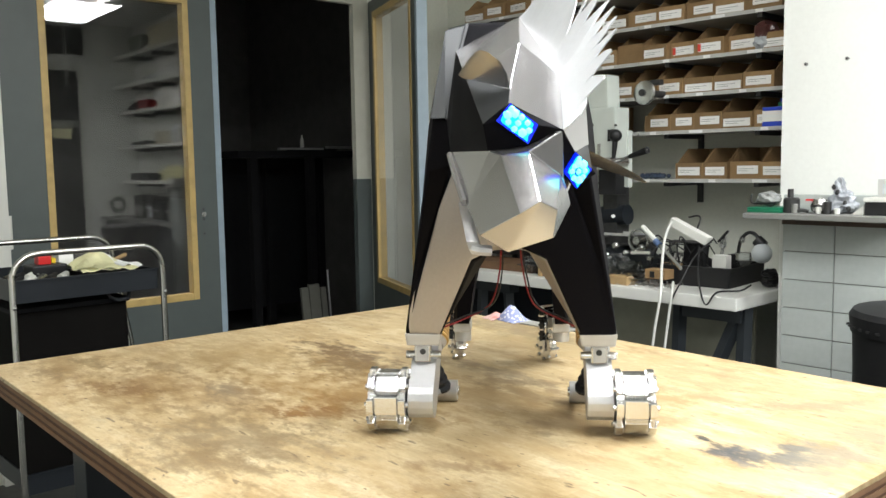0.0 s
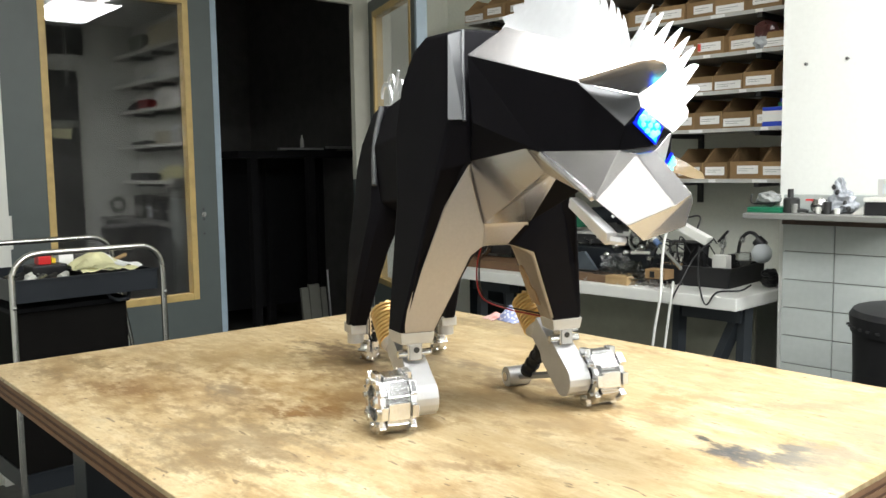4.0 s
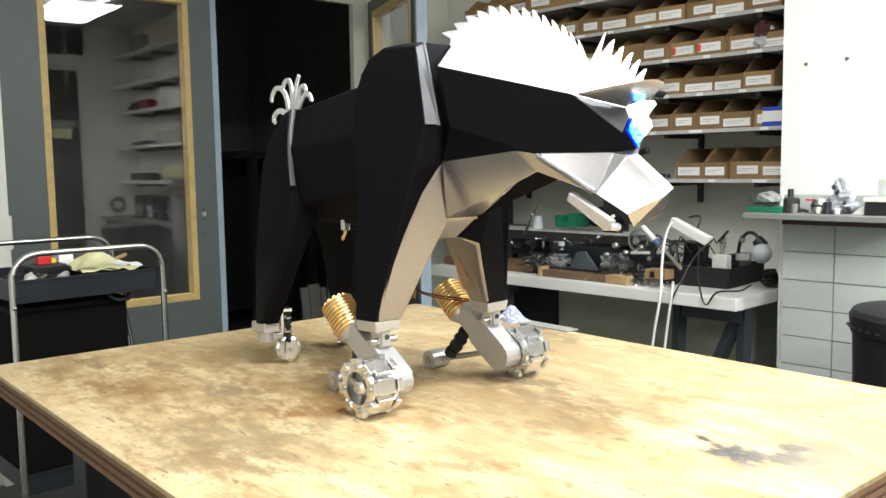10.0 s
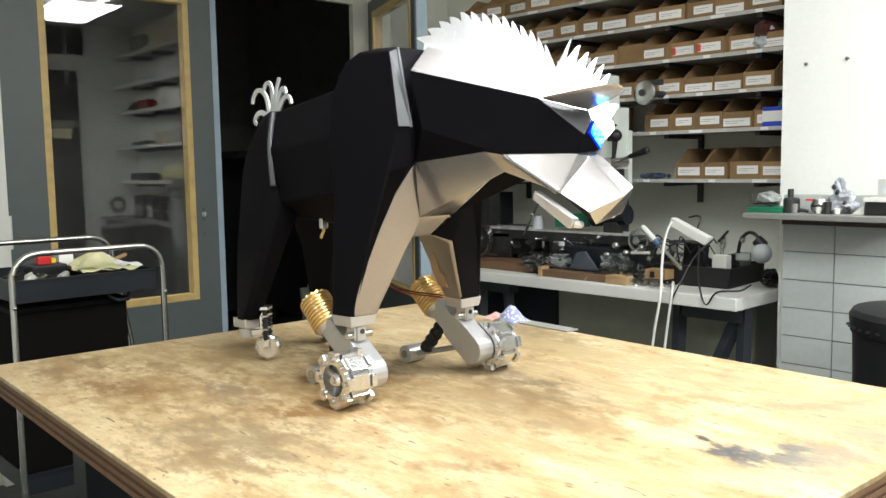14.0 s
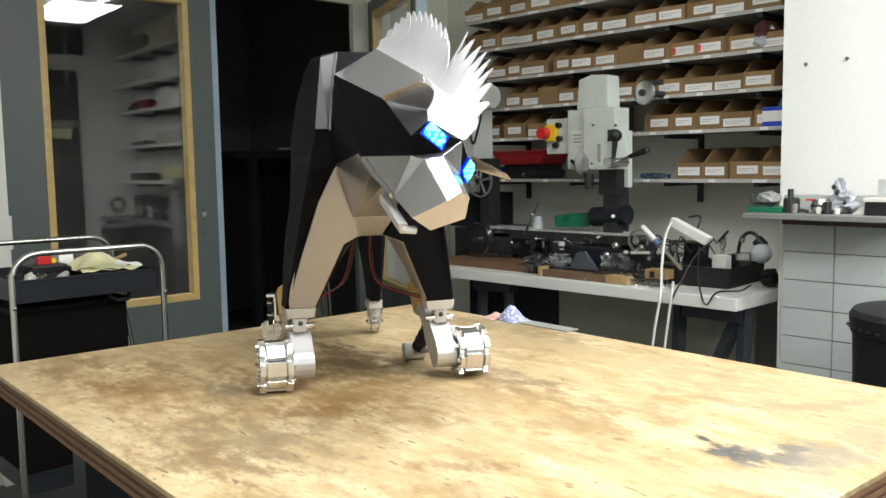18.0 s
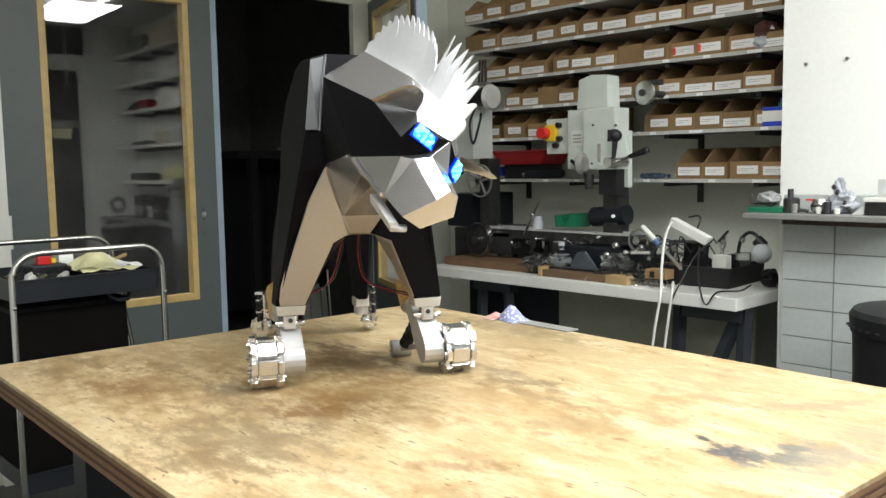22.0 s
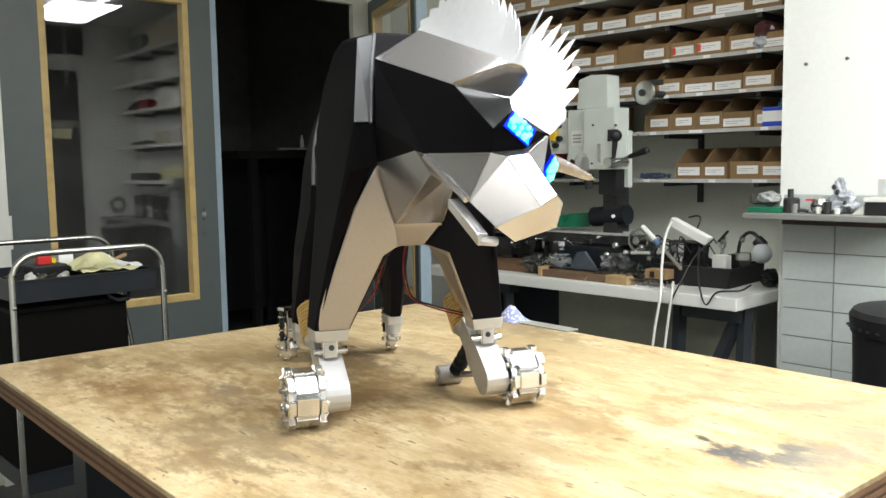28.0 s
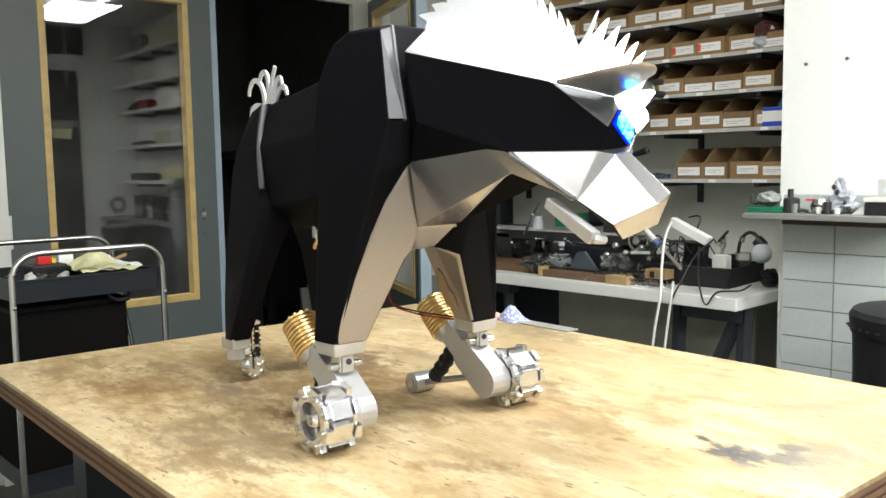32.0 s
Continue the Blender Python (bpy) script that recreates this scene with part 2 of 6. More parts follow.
part("hinge", rod((0.008, 0.0, 0.93), (0.008, 0.0, 1.06), 0.012, 10), WHITE_PLASTIC, leaf, smooth=True)
leaf = door_leaf("door_2", 0.79, (0.075, 0.70, 0.62, 2.02), "grey glazed door leaf standing open into the workshop")
leaf.matrix_world = pose(DOOR_X + 0.005, 2.87, 0, 0, 0, -113.0)
bm = box(DOOR_X - 0.02, 2.765, 1.166, DOOR_X + 0.012, 2.86, 2.1)
setting("door_post", bm, CREAM, "cream painted post of the doorway")
setting("door_post_base", box(DOOR_X - 0.02, 2.765, 0, DOOR_X + 0.012, 2.86, 1.166), DOOR_GREY, "grey painted lower part of the doorway post")
setting("door_lintel", box(DOOR_X - 0.02, 1.99, 2.06, DOOR_X + 0.01, 2.765, 2.13), CREAM, "cream painted lintel over the doorway")
setting("door_jamb", box(DOOR_X - 0.13, 0.98, 0, DOOR_X + 0.03, 1.055, 2.13), WHITE_PLASTIC, "white painted door jamb")

# ---- the worktable ----
TABLE_Z = 0.84


def stained_wood():
    """Worn plywood: long grain, grey wear, brown rings, one black scorch and some painted shade."""
    m = bpy.data.materials.new("worn_plywood")
    m.use_nodes = True
    nt = m.node_tree
    L, N = nt.links, nt.nodes
    b = N["Principled BSDF"]
    tc = N.new("ShaderNodeTexCoord")

    def nz(scale, stretch, detail=5, rough=0.55, warp=0.0):
        mp = N.new("ShaderNodeMapping")
        mp.inputs["Scale"].default_value = stretch
        n = N.new("ShaderNodeTexNoise")
        n.inputs["Scale"].default_value, n.inputs["Detail"].default_value, n.inputs["Roughness"].default_value = scale, detail, rough
        n.inputs["Distortion"].default_value = warp
        L.new(tc.outputs["Object"], mp.inputs["Vector"])
        L.new(mp.outputs[0], n.inputs["Vector"])
        return n.outputs["Fac"]

    def ramp(v, a, c, lo=0.0, hi=1.0):
        r = N.new("ShaderNodeMapRange")
        for k, x in zip(("From Min", "From Max", "To Min", "To Max"), (a, c, lo, hi)):
            r.inputs[k].default_value = x
        L.new(v, r.inputs["Value"])
        return r.outputs[0]

    def mix(f, c1, c2):
        x = N.new("ShaderNodeMix")
        x.data_type = "RGBA"
        for s, c in ((6, c1), (7, c2)):
            if isinstance(c, tuple):
                x.inputs[s].default_value = (*c, 1)
            else:
                L.new(c, x.inputs[s])
        L.new(f, x.inputs[0])
        return x.outputs[2]

    def mul(a, c):
        x = N.new("ShaderNodeMath")
        x.operation = "MULTIPLY"
        L.new(a, x.inputs[0])
        if isinstance(c, float):
            x.inputs[1].default_value = c
        else:
            L.new(c, x.inputs[1])
        return x.outputs[0]
    edge = nz(19, (1, 1.7, 1), 8, 0.72)

    def spot(x, y, rx, ry, turn=0.0, inner=0.32):
        mp = N.new("ShaderNodeMapping")
        mp.vector_type = "TEXTURE"
        mp.inputs["Location"].default_value = (x, y, 0)
        mp.inputs["Rotation"].default_value = (0, 0, turn)
        mp.inputs["Scale"].default_value = (rx, ry, 1)
        L.new(tc.outputs["Object"], mp.inputs["Vector"])
        ln = N.new("ShaderNodeVectorMath")
        ln.operation = "LENGTH"
        L.new(mp.outputs[0], ln.inputs[0])
        s = N.new("ShaderNodeMath")
        s.operation = "ADD"
        L.new(ln.outputs["Value"], s.inputs[0])
        L.new(ramp(edge, 0.3, 0.7, -1.0, 1.0), s.inputs[1])
        return ramp(s.outputs[0], 1.15, inner, 0.0, 1.0)
    col = mix(ramp(nz(6, (1.0, 2.6, 1), 8, 0.72, 0.15), 0.36, 0.64), (0.45, 0.325, 0.165), (0.62, 0.505, 0.305))
    col = mix(mul(ramp(nz(5.2, (1, 1.7, 1), 8, 0.74, 0.2), 0.50, 0.60), 0.7), col, (0.33, 0.215, 0.095))
    col = mix(mul(ramp(nz(9, (0.9, 2.0, 1), 8, 0.74, 0.1), 0.52, 0.64), 0.5), col, (0.72, 0.625, 0.43))
    col = mix(mul(ramp(nz(3.1, (1, 1.5, 1), 8, 0.74, 0.2), 0.55, 0.66), 0.55), col, (0.24, 0.18, 0.11))
    col = mix(mul(ramp(nz(16, (0.8, 1.8, 1), 7, 0.7, 0.1), 0.57, 0.68), 0.35), col, (0.32, 0.205, 0.10))
    col = mix(mul(ramp(nz(60, (0.4, 4.0, 1), 4, 0.6), 0.45, 0.75), 0.18), col, (0.22, 0.14, 0.07))
    col = mix(mul(ramp(nz(34, (0.45, 1.7, 1), 3, 0.55), 0.672, 0.70), 0.75), col, (0.13, 0.085, 0.05))
    col = mix(mul(ramp(nz(70, (0.6, 1.3, 1), 2, 0.5), 0.70, 0.73), 0.8), col, (0.10, 0.07, 0.045))
    bk = N.new("ShaderNodeTexBrick")
    bk.offset, bk.offset_frequency, bk.squash = 0.37, 2, 1.0
    for k, x in zip(("Scale", "Mortar Size", "Brick Width", "Row Height"), (1.0, 0.0, 0.31, 0.047)):
        bk.inputs[k].default_value = x
    bk.inputs["Color1"].default_value, bk.inputs["Color2"].default_value = (0, 0, 0, 1), (1, 1, 1, 1)
    L.new(tc.outputs["Object"], bk.inputs["Vector"])
    col = mix(mul(ramp(bk.outputs["Color"], 0.45, 1.0), 0.42), col, (0.36, 0.245, 0.115))
    for x, y, rx, ry, turn, c, k in STAINS_AND_SHADE:
        col = mix(mul(spot(x, y, rx, ry, turn), k), col, c)
    L.new(col, b.inputs["Base Color"])
    b.inputs["Specular IOR Level"].default_value = 0.3
    L.new(ramp(nz(4, (1, 1, 1), 5), 0.3, 0.7, 0.34, 0.6), b.inputs["Roughness"])
    bp = N.new("ShaderNodeBump")
    bp.inputs["Strength"].default_value, bp.inputs["Distance"].default_value = 0.25, 0.0015
    L.new(nz(30, (0.5, 6, 1), 6, 0.6), bp.inputs["Height"])
    L.new(bp.outputs["Normal"], b.inputs["Normal"])
    return m


# stains and painted shade in the tabletop's own metres: along its length, across its width
STAINS_AND_SHADE = (
    (0.35, 0.16, 0.34, 0.14, 0.3, (0.30, 0.18, 0.075), 0.42),
    (0.62, 0.28, 0.30, 0.13, 0.4, (0.33, 0.215, 0.10), 0.38),
    (0.80, 0.14, 0.17, 0.10, 0.5, (0.24, 0.185, 0.12), 0.50),
    (0.20, 0.45, 0.26, 0.16, 0.0, (0.34, 0.235, 0.11), 0.40),
    (0.70, 0.68, 0.30, 0.10, 0.0, (0.30, 0.215, 0.115), 0.42),
    # Two broad dull patches colour in the weaker sheen of the far half.
    (0.60, 0.98, 0.50, 0.09, 0.0, (0.38, 0.29, 0.15), 0.45),
    (1.15, 0.95, 0.36, 0.08, 0.0, (0.42, 0.33, 0.18), 0.40),
    (1.233, 0.644, 0.022, 0.012, -0.3, (0.05, 0.05, 0.055), 0.9),
    (1.270, 0.628, 0.038, 0.020, -0.4, (0.06, 0.06, 0.065), 0.8),
    (1.310, 0.622, 0.050, 0.034, 0.2, (0.08, 0.08, 0.085), 0.9),
    (1.345, 0.650, 0.058, 0.036, 1.3, (0.09, 0.09, 0.09), 0.8),
    (1.338, 0.694, 0.018, 0.024, 0.2, (0.07, 0.07, 0.07), 0.85),
    (1.378, 0.690, 0.105, 0.060, 1.2, (0.24, 0.22, 0.18), 0.6),
    (1.350, 0.560, 0.060, 0.030, 0.0, (0.40, 0.34, 0.24), 0.5),
    (0.726, 0.335, 0.042, 0.020, 0.5, (0.24, 0.10, 0.03), 0.85),
    (0.722, 0.285, 0.034, 0.018, 0.2, (0.25, 0.12, 0.04), 0.8),
    (0.700, 0.385, 0.050, 0.022, 0.3, (0.26, 0.13, 0.05), 0.7),
    (0.390, 0.150, 0.055, 0.036, 0.2, (0.20, 0.105, 0.045), 0.75),
    (0.320, 0.120, 0.040, 0.026, 0.0, (0.22, 0.12, 0.05), 0.6),
    (0.506, 0.273, 0.060, 0.030, -0.1, (0.20, 0.165, 0.12), 0.6),
    (0.100, 0.165, 0.075, 0.030, 0.2, (0.19, 0.135, 0.065), 0.7),
    (0.150, 0.085, 0.060, 0.025, 0.1, (0.21, 0.14, 0.07), 0.6),
    (0.250, 0.260, 0.085, 0.030, 0.1, (0.22, 0.15, 0.075), 0.55),
    # Dark patch: part stain, part the robot's shadow put into the wood colour.
    (0.410, 0.603, 0.160, 0.050, 0.0, (0.15, 0.115, 0.08), 0.6),
    (0.783, 0.702, 0.130, 0.028, -0.05, (0.20, 0.15, 0.10), 0.65),
    (0.900, 0.640, 0.110, 0.022, 0.1, (0.25, 0.185, 0.11), 0.6),
    (1.067, 0.348, 0.090, 0.025, 0.0, (0.30, 0.20, 0.10), 0.55),
    (1.064, 0.500, 0.020, 0.012, 0.0, (0.20, 0.12, 0.05), 0.7),
    (1.150, 0.556, 0.016, 0.010, 0.0, (0.22, 0.13, 0.06), 0.7),
    (1.237, 0.405, 0.006, 0.005, 0.0, (0.03, 0.03, 0.03), 0.95),
    (0.548, 0.706, 0.120, 0.030, 0.0, (0.22, 0.16, 0.10), 0.55),
    (1.026, 0.690, 0.120, 0.018, 0.05, (0.30, 0.21, 0.12), 0.5),
    (0.418, 0.125, 0.150, 0.075, 0.0, (0.23, 0.135, 0.045), 0.36),
    (0.370, 0.195, 0.120, 0.060, -0.1, (0.22, 0.12, 0.04), 0.30),
    (0.765, 0.158, 0.190, 0.115, -0.2, (0.23, 0.16, 0.08), 0.46),
    (0.830, 0.085, 0.120, 0.070, 0.2, (0.21, 0.135, 0.06), 0.42),
    # Deep brown mark that also paints in shade from under the robot.
    (0.480, 0.554, 0.230, 0.085, -0.3, (0.13, 0.070, 0.026), 0.66),
    (0.738, 0.323, 0.090, 0.040, 0.6, (0.22, 0.10, 0.03), 0.6),
    (0.704, 0.391, 0.090, 0.050, -0.1, (0.22, 0.11, 0.035), 0.55),
    (0.098, 0.125, 0.170, 0.080, 0.0, (0.22, 0.135, 0.05), 0.45),
    (0.537, 0.279, 0.110, 0.055, -0.2, (0.23, 0.165, 0.10), 0.5),
    (0.160, 0.300, 0.200, 0.110, 0.1, (0.26, 0.165, 0.065), 0.30),
    (0.300, 0.420, 0.260, 0.110, 0.1, (0.28, 0.18, 0.07), 0.25),
    (0.620, 0.400, 0.240, 0.120, 0.1, (0.30, 0.18, 0.065), 0.50),
    (0.830, 0.560, 0.260, 0.110, 0.1, (0.34, 0.21, 0.085), 0.45),
    (0.827, 0.683, 0.100, 0.030, 0.8, (0.22, 0.15, 0.08), 0.6),
    (1.254, 0.915, 0.110, 0.030, 0.9, (0.27, 0.21, 0.14), 0.6),
    (1.379, 0.834, 0.080, 0.045, -1.2, (0.27, 0.225, 0.16), 0.55),
    (0.478, 1.043, 0.260, 0.065, 0.0, (0.22, 0.165, 0.095), 0.6),
    (1.075, 0.316, 0.060, 0.024, 0.8, (0.25, 0.15, 0.07), 0.6),
    (1.050, 0.558, 0.100, 0.026, 0.8, (0.32, 0.23, 0.13), 0.5),
    (1.130, 0.840, 0.160, 0.018, 0.03, (0.31, 0.22, 0.12), 0.5),
)
WOOD = stained_wood()
PLY_DARK = mat("ply_edge_dark", (0.10, 0.050, 0.026), 0.7, grain=0.25, scale=30)
PLY_LIGHT = mat("ply_edge_light", (0.21, 0.115, 0.060), 0.7, grain=0.25, scale=30)
table = thing("worktable", "heavy worktable with a stained and worn plywood top", "table", at=(-1.875, 0.494, TABLE_Z), turn=-3.01)
TL, TW = 1.456, 1.108
part("tabletop", box(0, 0, -0.008, TL, TW, 0), WOOD, table, "worn light plywood with dark stains", bevel=0.002)
z = -0.008
for i, h in enumerate((0.007, 0.006, 0.007, 0.006, 0.008)):
    k = 0.002 * (i % 2)
    part("ply_layer", box(k, k, z - h, TL - k, TW - k, z), PLY_DARK if i % 2 else PLY_LIGHT, table)
    z -= h
for x in (0.12, TL - 0.2):
    for y in (0.12, TW - 0.2):
        part("leg", box(x, y, -TABLE_Z, x + 0.08, y + 0.08, z), NAVY, table, bevel=0.004)
for a in ((0.2, 0.13, TL - 0.2, 0.17), (0.2, TW - 0.17, TL - 0.2, TW - 0.13)):
    part("apron", box(a[0], a[1], z - 0.09, a[2], a[3], z), NAVY, table)

# ---- white bench along the wall ----
bench = thing("workbench", "long white-topped workbench on dark trestle legs", "workbench")
BX0, BX1, BY0, BZ = -3.0, -1.43, 2.715, 0.76
part("worktop", box(BX0, BY0, BZ - 0.045, BX1, BACK_Y, BZ), BENCH_TOP, bench, "scuffed white laminate worktop", bevel=0.006)
LEG_STEEL = mat("dark_blue_leg", (0.03, 0.036, 0.042), 0.5, grain=0.15)
for x, lean in ((-1.72, 0.0), (-1.46, 0.0), (-1.47, -0.29), (-2.75, 0.0), (-2.6, 0.1)):
    part("trestle_leg", tube([(x + lean, 2.80, 0), (x, 2.84, BZ - 0.046)], 0.026, 4, n=0), LEG_STEEL, bench)
for x in (-1.66, -2.75):
    part("trestle_bar", box(x - 0.03, 2.8, BZ - 0.1, x + 0.2, 2.86, BZ - 0.046), LEG_STEEL, bench)
part("dark_panel", box(BX0, 3.0, 0.05, -2.45, 3.02, BZ - 0.05), NAVY, bench)
part("front_panel", box(-2.45, 3.02, 0.05, -1.52, 3.04, BZ - 0.05), mat("olive_grey_board", (0.30, 0.30, 0.24), 0.6, grain=0.1), bench)

# ---- block parapet with its ledge ----
parapet = thing("parapet", "low wall of grey painted blocks under a ledge", "wall", kind="structure")
part("mortar", box(-1.330, 2.856, 0, -0.92, 2.975, 1.03), JOINT, parapet)
me = None
for row in range(-5, 6):
    for col_ in range(3):
        z0, x0 = 0.536 + 0.0968 * row, -1.335 + 0.176 * col_
        if z0 < 0:
            continue
        if me is None:
            ob = part("block", box(0, 0, 0, 0.1725, 0.05, 0.0935), BLOCK, parapet, bevel=0.002)
            me = ob.data
        else:
            ob = new("block", me)
            ob.parent = parapet
        ob.location = (x0, 2.85, z0)
ledge = setting("ledge", box(-1.405, 2.70, 1.038, -0.93, 2.978, 1.056), LEDGE, "worn grey board ledge on the block parapet", bevel=0.003)
part("ledge_batten", box(-1.33, 2.83, 1.014, -0.93, 2.848, 1.0375), mat("dark_batten", (0.09, 0.06, 0.045), 0.7, grain=0.2), ledge)

# ---- shelves of parts bins ----
SHELF_Y = 3.15
SHELF_Z = (1.158, 1.357, 1.505, 1.650, 1.800, 1.945)
for i, z in enumerate(SHELF_Z):
    x1 = -1.412
    sh = thing("wall_shelf", "white enamelled wall shelf holding cardboard bins", "shelf", group="shelves over the workbench")
    for a, c in ((-3.16, -2.12), (-2.115, x1)):
        part("board", box(a, SHELF_Y, z - 0.010, c, BACK_Y, z), SHELF, sh, bevel=0.002)
        part("front_lip", box(a, SHELF_Y - 0.004, z - 0.0135, c, SHELF_Y, z + 0.001), SHELF, sh)
    for k in range(7):
        tx = -2.95 + 0.215 * k + 0.03 * ((i * 5 + k * 3) % 4)
        if tx < -1.5:
            part("label_holder", box(tx, SHELF_Y - 0.006, z - 0.0125, tx + 0.03 + 0.03 * ((i + k) % 3 == 0), SHELF_Y - 0.0042, z - 0.0005), PAPER, sh, "white label holder")
    for x in (-3.0, -2.5, -2.0, -1.6):
        part("bracket", box(x, SHELF_Y + 0.01, z - 0.03, x + 0.02, BACK_Y, z - 0.010), DARK_STEEL, sh)
for x in (-3.0, -2.5, -2.0, -1.6):
    up = thing("shelf_upright", "slotted grey steel shelf upright on the wall", "shelf rail", group="shelf uprights")
    part("rail", box(x, BACK_Y - 0.02, 1.05, x + 0.02, BACK_Y, 2.2), DARK_STEEL, up)


def parts_bin(w, h, d, material, kind_no, tag=False):
    """An open-topped bin: low front, sloping sides, high back; its base at the origin, front at y = 0."""
    bn = thing("parts_bin", ("open brown cardboard parts bin with a white label", "open brown cardboard parts bin with a low wide label", "open brown cardboard parts bin with a small label",
                             "plain brown cardboard parts bin without a label")[kind_no], "storage bin", group="parts bins")
    t = 0.003
    fh = h * (0.52, 0.50, 0.54, 0.64)[kind_no]
    side = [(0, 0), (0, fh), (d * 0.06, fh * 1.02), (d * 0.36, h), (d, h), (d, 0)]
    part("left_side", prism(side, -w / 2, -w / 2 + t, "x"), material, bn)
    part("right_side", prism(side, w / 2 - t, w / 2, "x"), material, bn)
    part("front", box(-w / 2 + t, 0, 0, w / 2 - t, t, fh), material, bn)
    part("base", box(-w / 2 + t, t, 0, w / 2 - t, d, t), material, bn)
    part("back", box(-w / 2 + t, d - t, t, w / 2 - t, d, h), material, bn)
    part("contents", crumple((0, d * 0.5, fh * 0.55), (w * 0.40, d * 0.40, fh * 0.35), w * 91 + kind_no, sub=2), DARK_STEEL, bn, "dark loose parts")
    if kind_no == 3:
        return bn
    lw, z0, z1 = ((w * 0.80, 0.11, 0.38), (w * 0.93, 0.05, 0.30), (w * 0.68, 0.15, 0.41))[kind_no]
    lx = (0.0, 0.0, w * 0.08)[kind_no]
    bm = box(lx - lw / 2, -0.0012, h * z0, lx + lw / 2, -0.0002, h * z1)
    lab = part("label", bm, PAPER, bn, "white printed label")
    zm = h * (z0 + z1) / 2
    for k, (u0, u1) in enumerate(((-0.42, 0.30), (-0.42, 0.05))):
        part("print", box(lx + lw * u0, -0.0016, zm + 0.003 - 0.008 * k, lx + lw * u1, -0.0012, zm + 0.0048 - 0.008 * k), INK, lab)
    if tag:
        part("sticker", box(lx - lw / 2, -0.002, h * z0 + 0.002, lx - lw * 0.36, -0.0013, h * z1 - 0.002), RED_TAG, lab, "red sticker")
    return bn


BIN_ROWS = (
    (0, ((-1.882, 0.125), (-1.765, 0.105), (-1.648, 0.125), (-1.521, 0.125), (-1.394, 0.125))),
    (1, ((-3.006, 0.105), (-2.849, 0.125), (-2.712, 0.105), (-2.597, 0.105), (-2.490, 0.105), (-2.363, 0.105), (-2.042, 0.125), (-1.925, 0.105), (-1.808, 0.125), (-1.681, 0.125), (-1.554, 0.125))),
    (2, ((-2.859, 0.105), (-2.743, 0.105), (-2.636, 0.105), (-2.529, 0.105), (-2.422, 0.105), (-2.315, 0.105), (-2.208, 0.105), (-2.101, 0.105), (-1.984, 0.125), (-1.857, 0.125), (-1.730, 0.125), (-1.603, 0.125))),
    (3, ((-2.978, 0.15), (-2.849, 0.105), (-2.719, 0.15), (-2.549, 0.105), (-2.432, 0.125), (-2.305, 0.125), (-2.178, 0.125), (-2.051, 0.125), (-1.924, 0), (-1.797, 0), (-1.670, 0.125), (-1.531, 0.15))),
    (4, ((-3.118, 0.125), (-2.999, 0.105), (-2.882, 0.125), (-2.765, 0.105), (-2.643, 0.125), (-2.516, 0.125), (-2.399, 0.105), (-2.270, 0.15), (-2.118, 0.15), (-1.978, 0.125), (-1.851, 0.125), (-1.724, 0.125), (-1.585, 0.15))),
    (5, ((-3.107, 0.125), (-2.974, 0.125), (-2.835, 0.15), (-2.683, 0.15))),
)
rnd = random.Random(4)
made = {}
for row, stops in BIN_ROWS:
    for x, w in stops:
        kind_no = 0 if w == 0 else rnd.choices((0, 1, 2, 3), (6, 5, 3, 0.5 if row else 0))[0]
        at = pose(x, SHELF_Y + 0.006 + rnd.uniform(0, 0.03), SHELF_Z[row] + 0.002, 0, 0, rnd.uniform(-5, 5))
        if (w, kind_no) in made:
            copy_thing(made[w, kind_no], at)
        else:
            made[w, kind_no] = parts_bin(w or 0.125, 0.124, 0.26, CARD, kind_no, w == 0)
            made[w, kind_no].matrix_world = at

# ---- the robot animal ----
SATIN_BLACK = mat("satin_black_shell", (0.0046, 0.0042, 0.0057), 0.55, grain=0.12, scale=300, bump=0.03, mottle=6)
SATIN_BLACK.node_tree.nodes["Principled BSDF"].inputs["Specular IOR Level"].default_value = 0.06
SILVER = mat("silver_sprayed_shell", (0.53, 0.515, 0.52), 0.20, 0.86, grain=0.035, scale=260, mottle=5)
# Rougher copy of the silver, its base darkened for the shaded inner legs.
SILVER_LEG_DARK = mat("darkened_matt_silver_leg", (0.43, 0.40, 0.38), 0.36, 0.80, grain=0.05, scale=200, mottle=5)
PLATE = mat("brushed_silver_plate", (0.80, 0.81, 0.83), 0.38, 0.68, grain=0.04, scale=80)
CUFF = mat("pale_cuff_metal", (0.50, 0.485, 0.45), 0.4, 0.35, grain=0.05, scale=60)
STRIP = mat("strip_and_shade_grey", (0.068, 0.070, 0.074), 0.42, 0.0, grain=0.12, scale=40)
GOLD = mat("gold_anodised_aluminium", (0.83, 0.59, 0.25), 0.30, 0.85, grain=0.1, scale=40)
EYE_BLUE = glow("lit_blue_eye", (0.0, 0.012, 0.75), 1.6)
EYE_CYAN = glow("lit_cyan_lens", (0.0, 0.50, 0.95), 1.25)
EYE_WHITE = glow("lit_bright_lens", (0.22, 1.0, 0.92), 1.5)
WIRE_RED = mat("red_wire", (0.28, 0.008, 0.012), 0.4)
WIRE_BLACK = mat("black_wire", (0.01, 0.01, 0.01), 0.4)

robot = thing("robot_animal", "black and silver faceted four-legged robot with a silver mane", "robot")
HEAD_N = Vector((-0.55, 0.66, -0.51)).normalized()
HEAD_C = -0.366


def across(p):
    """The head's mirror image of a point."""
    p = Vector(p)
    return p - 2 * (p.dot(HEAD_N) - HEAD_C) * HEAD_N


def flip(p):
    return Vector((p[0], -p[1], p[2]))


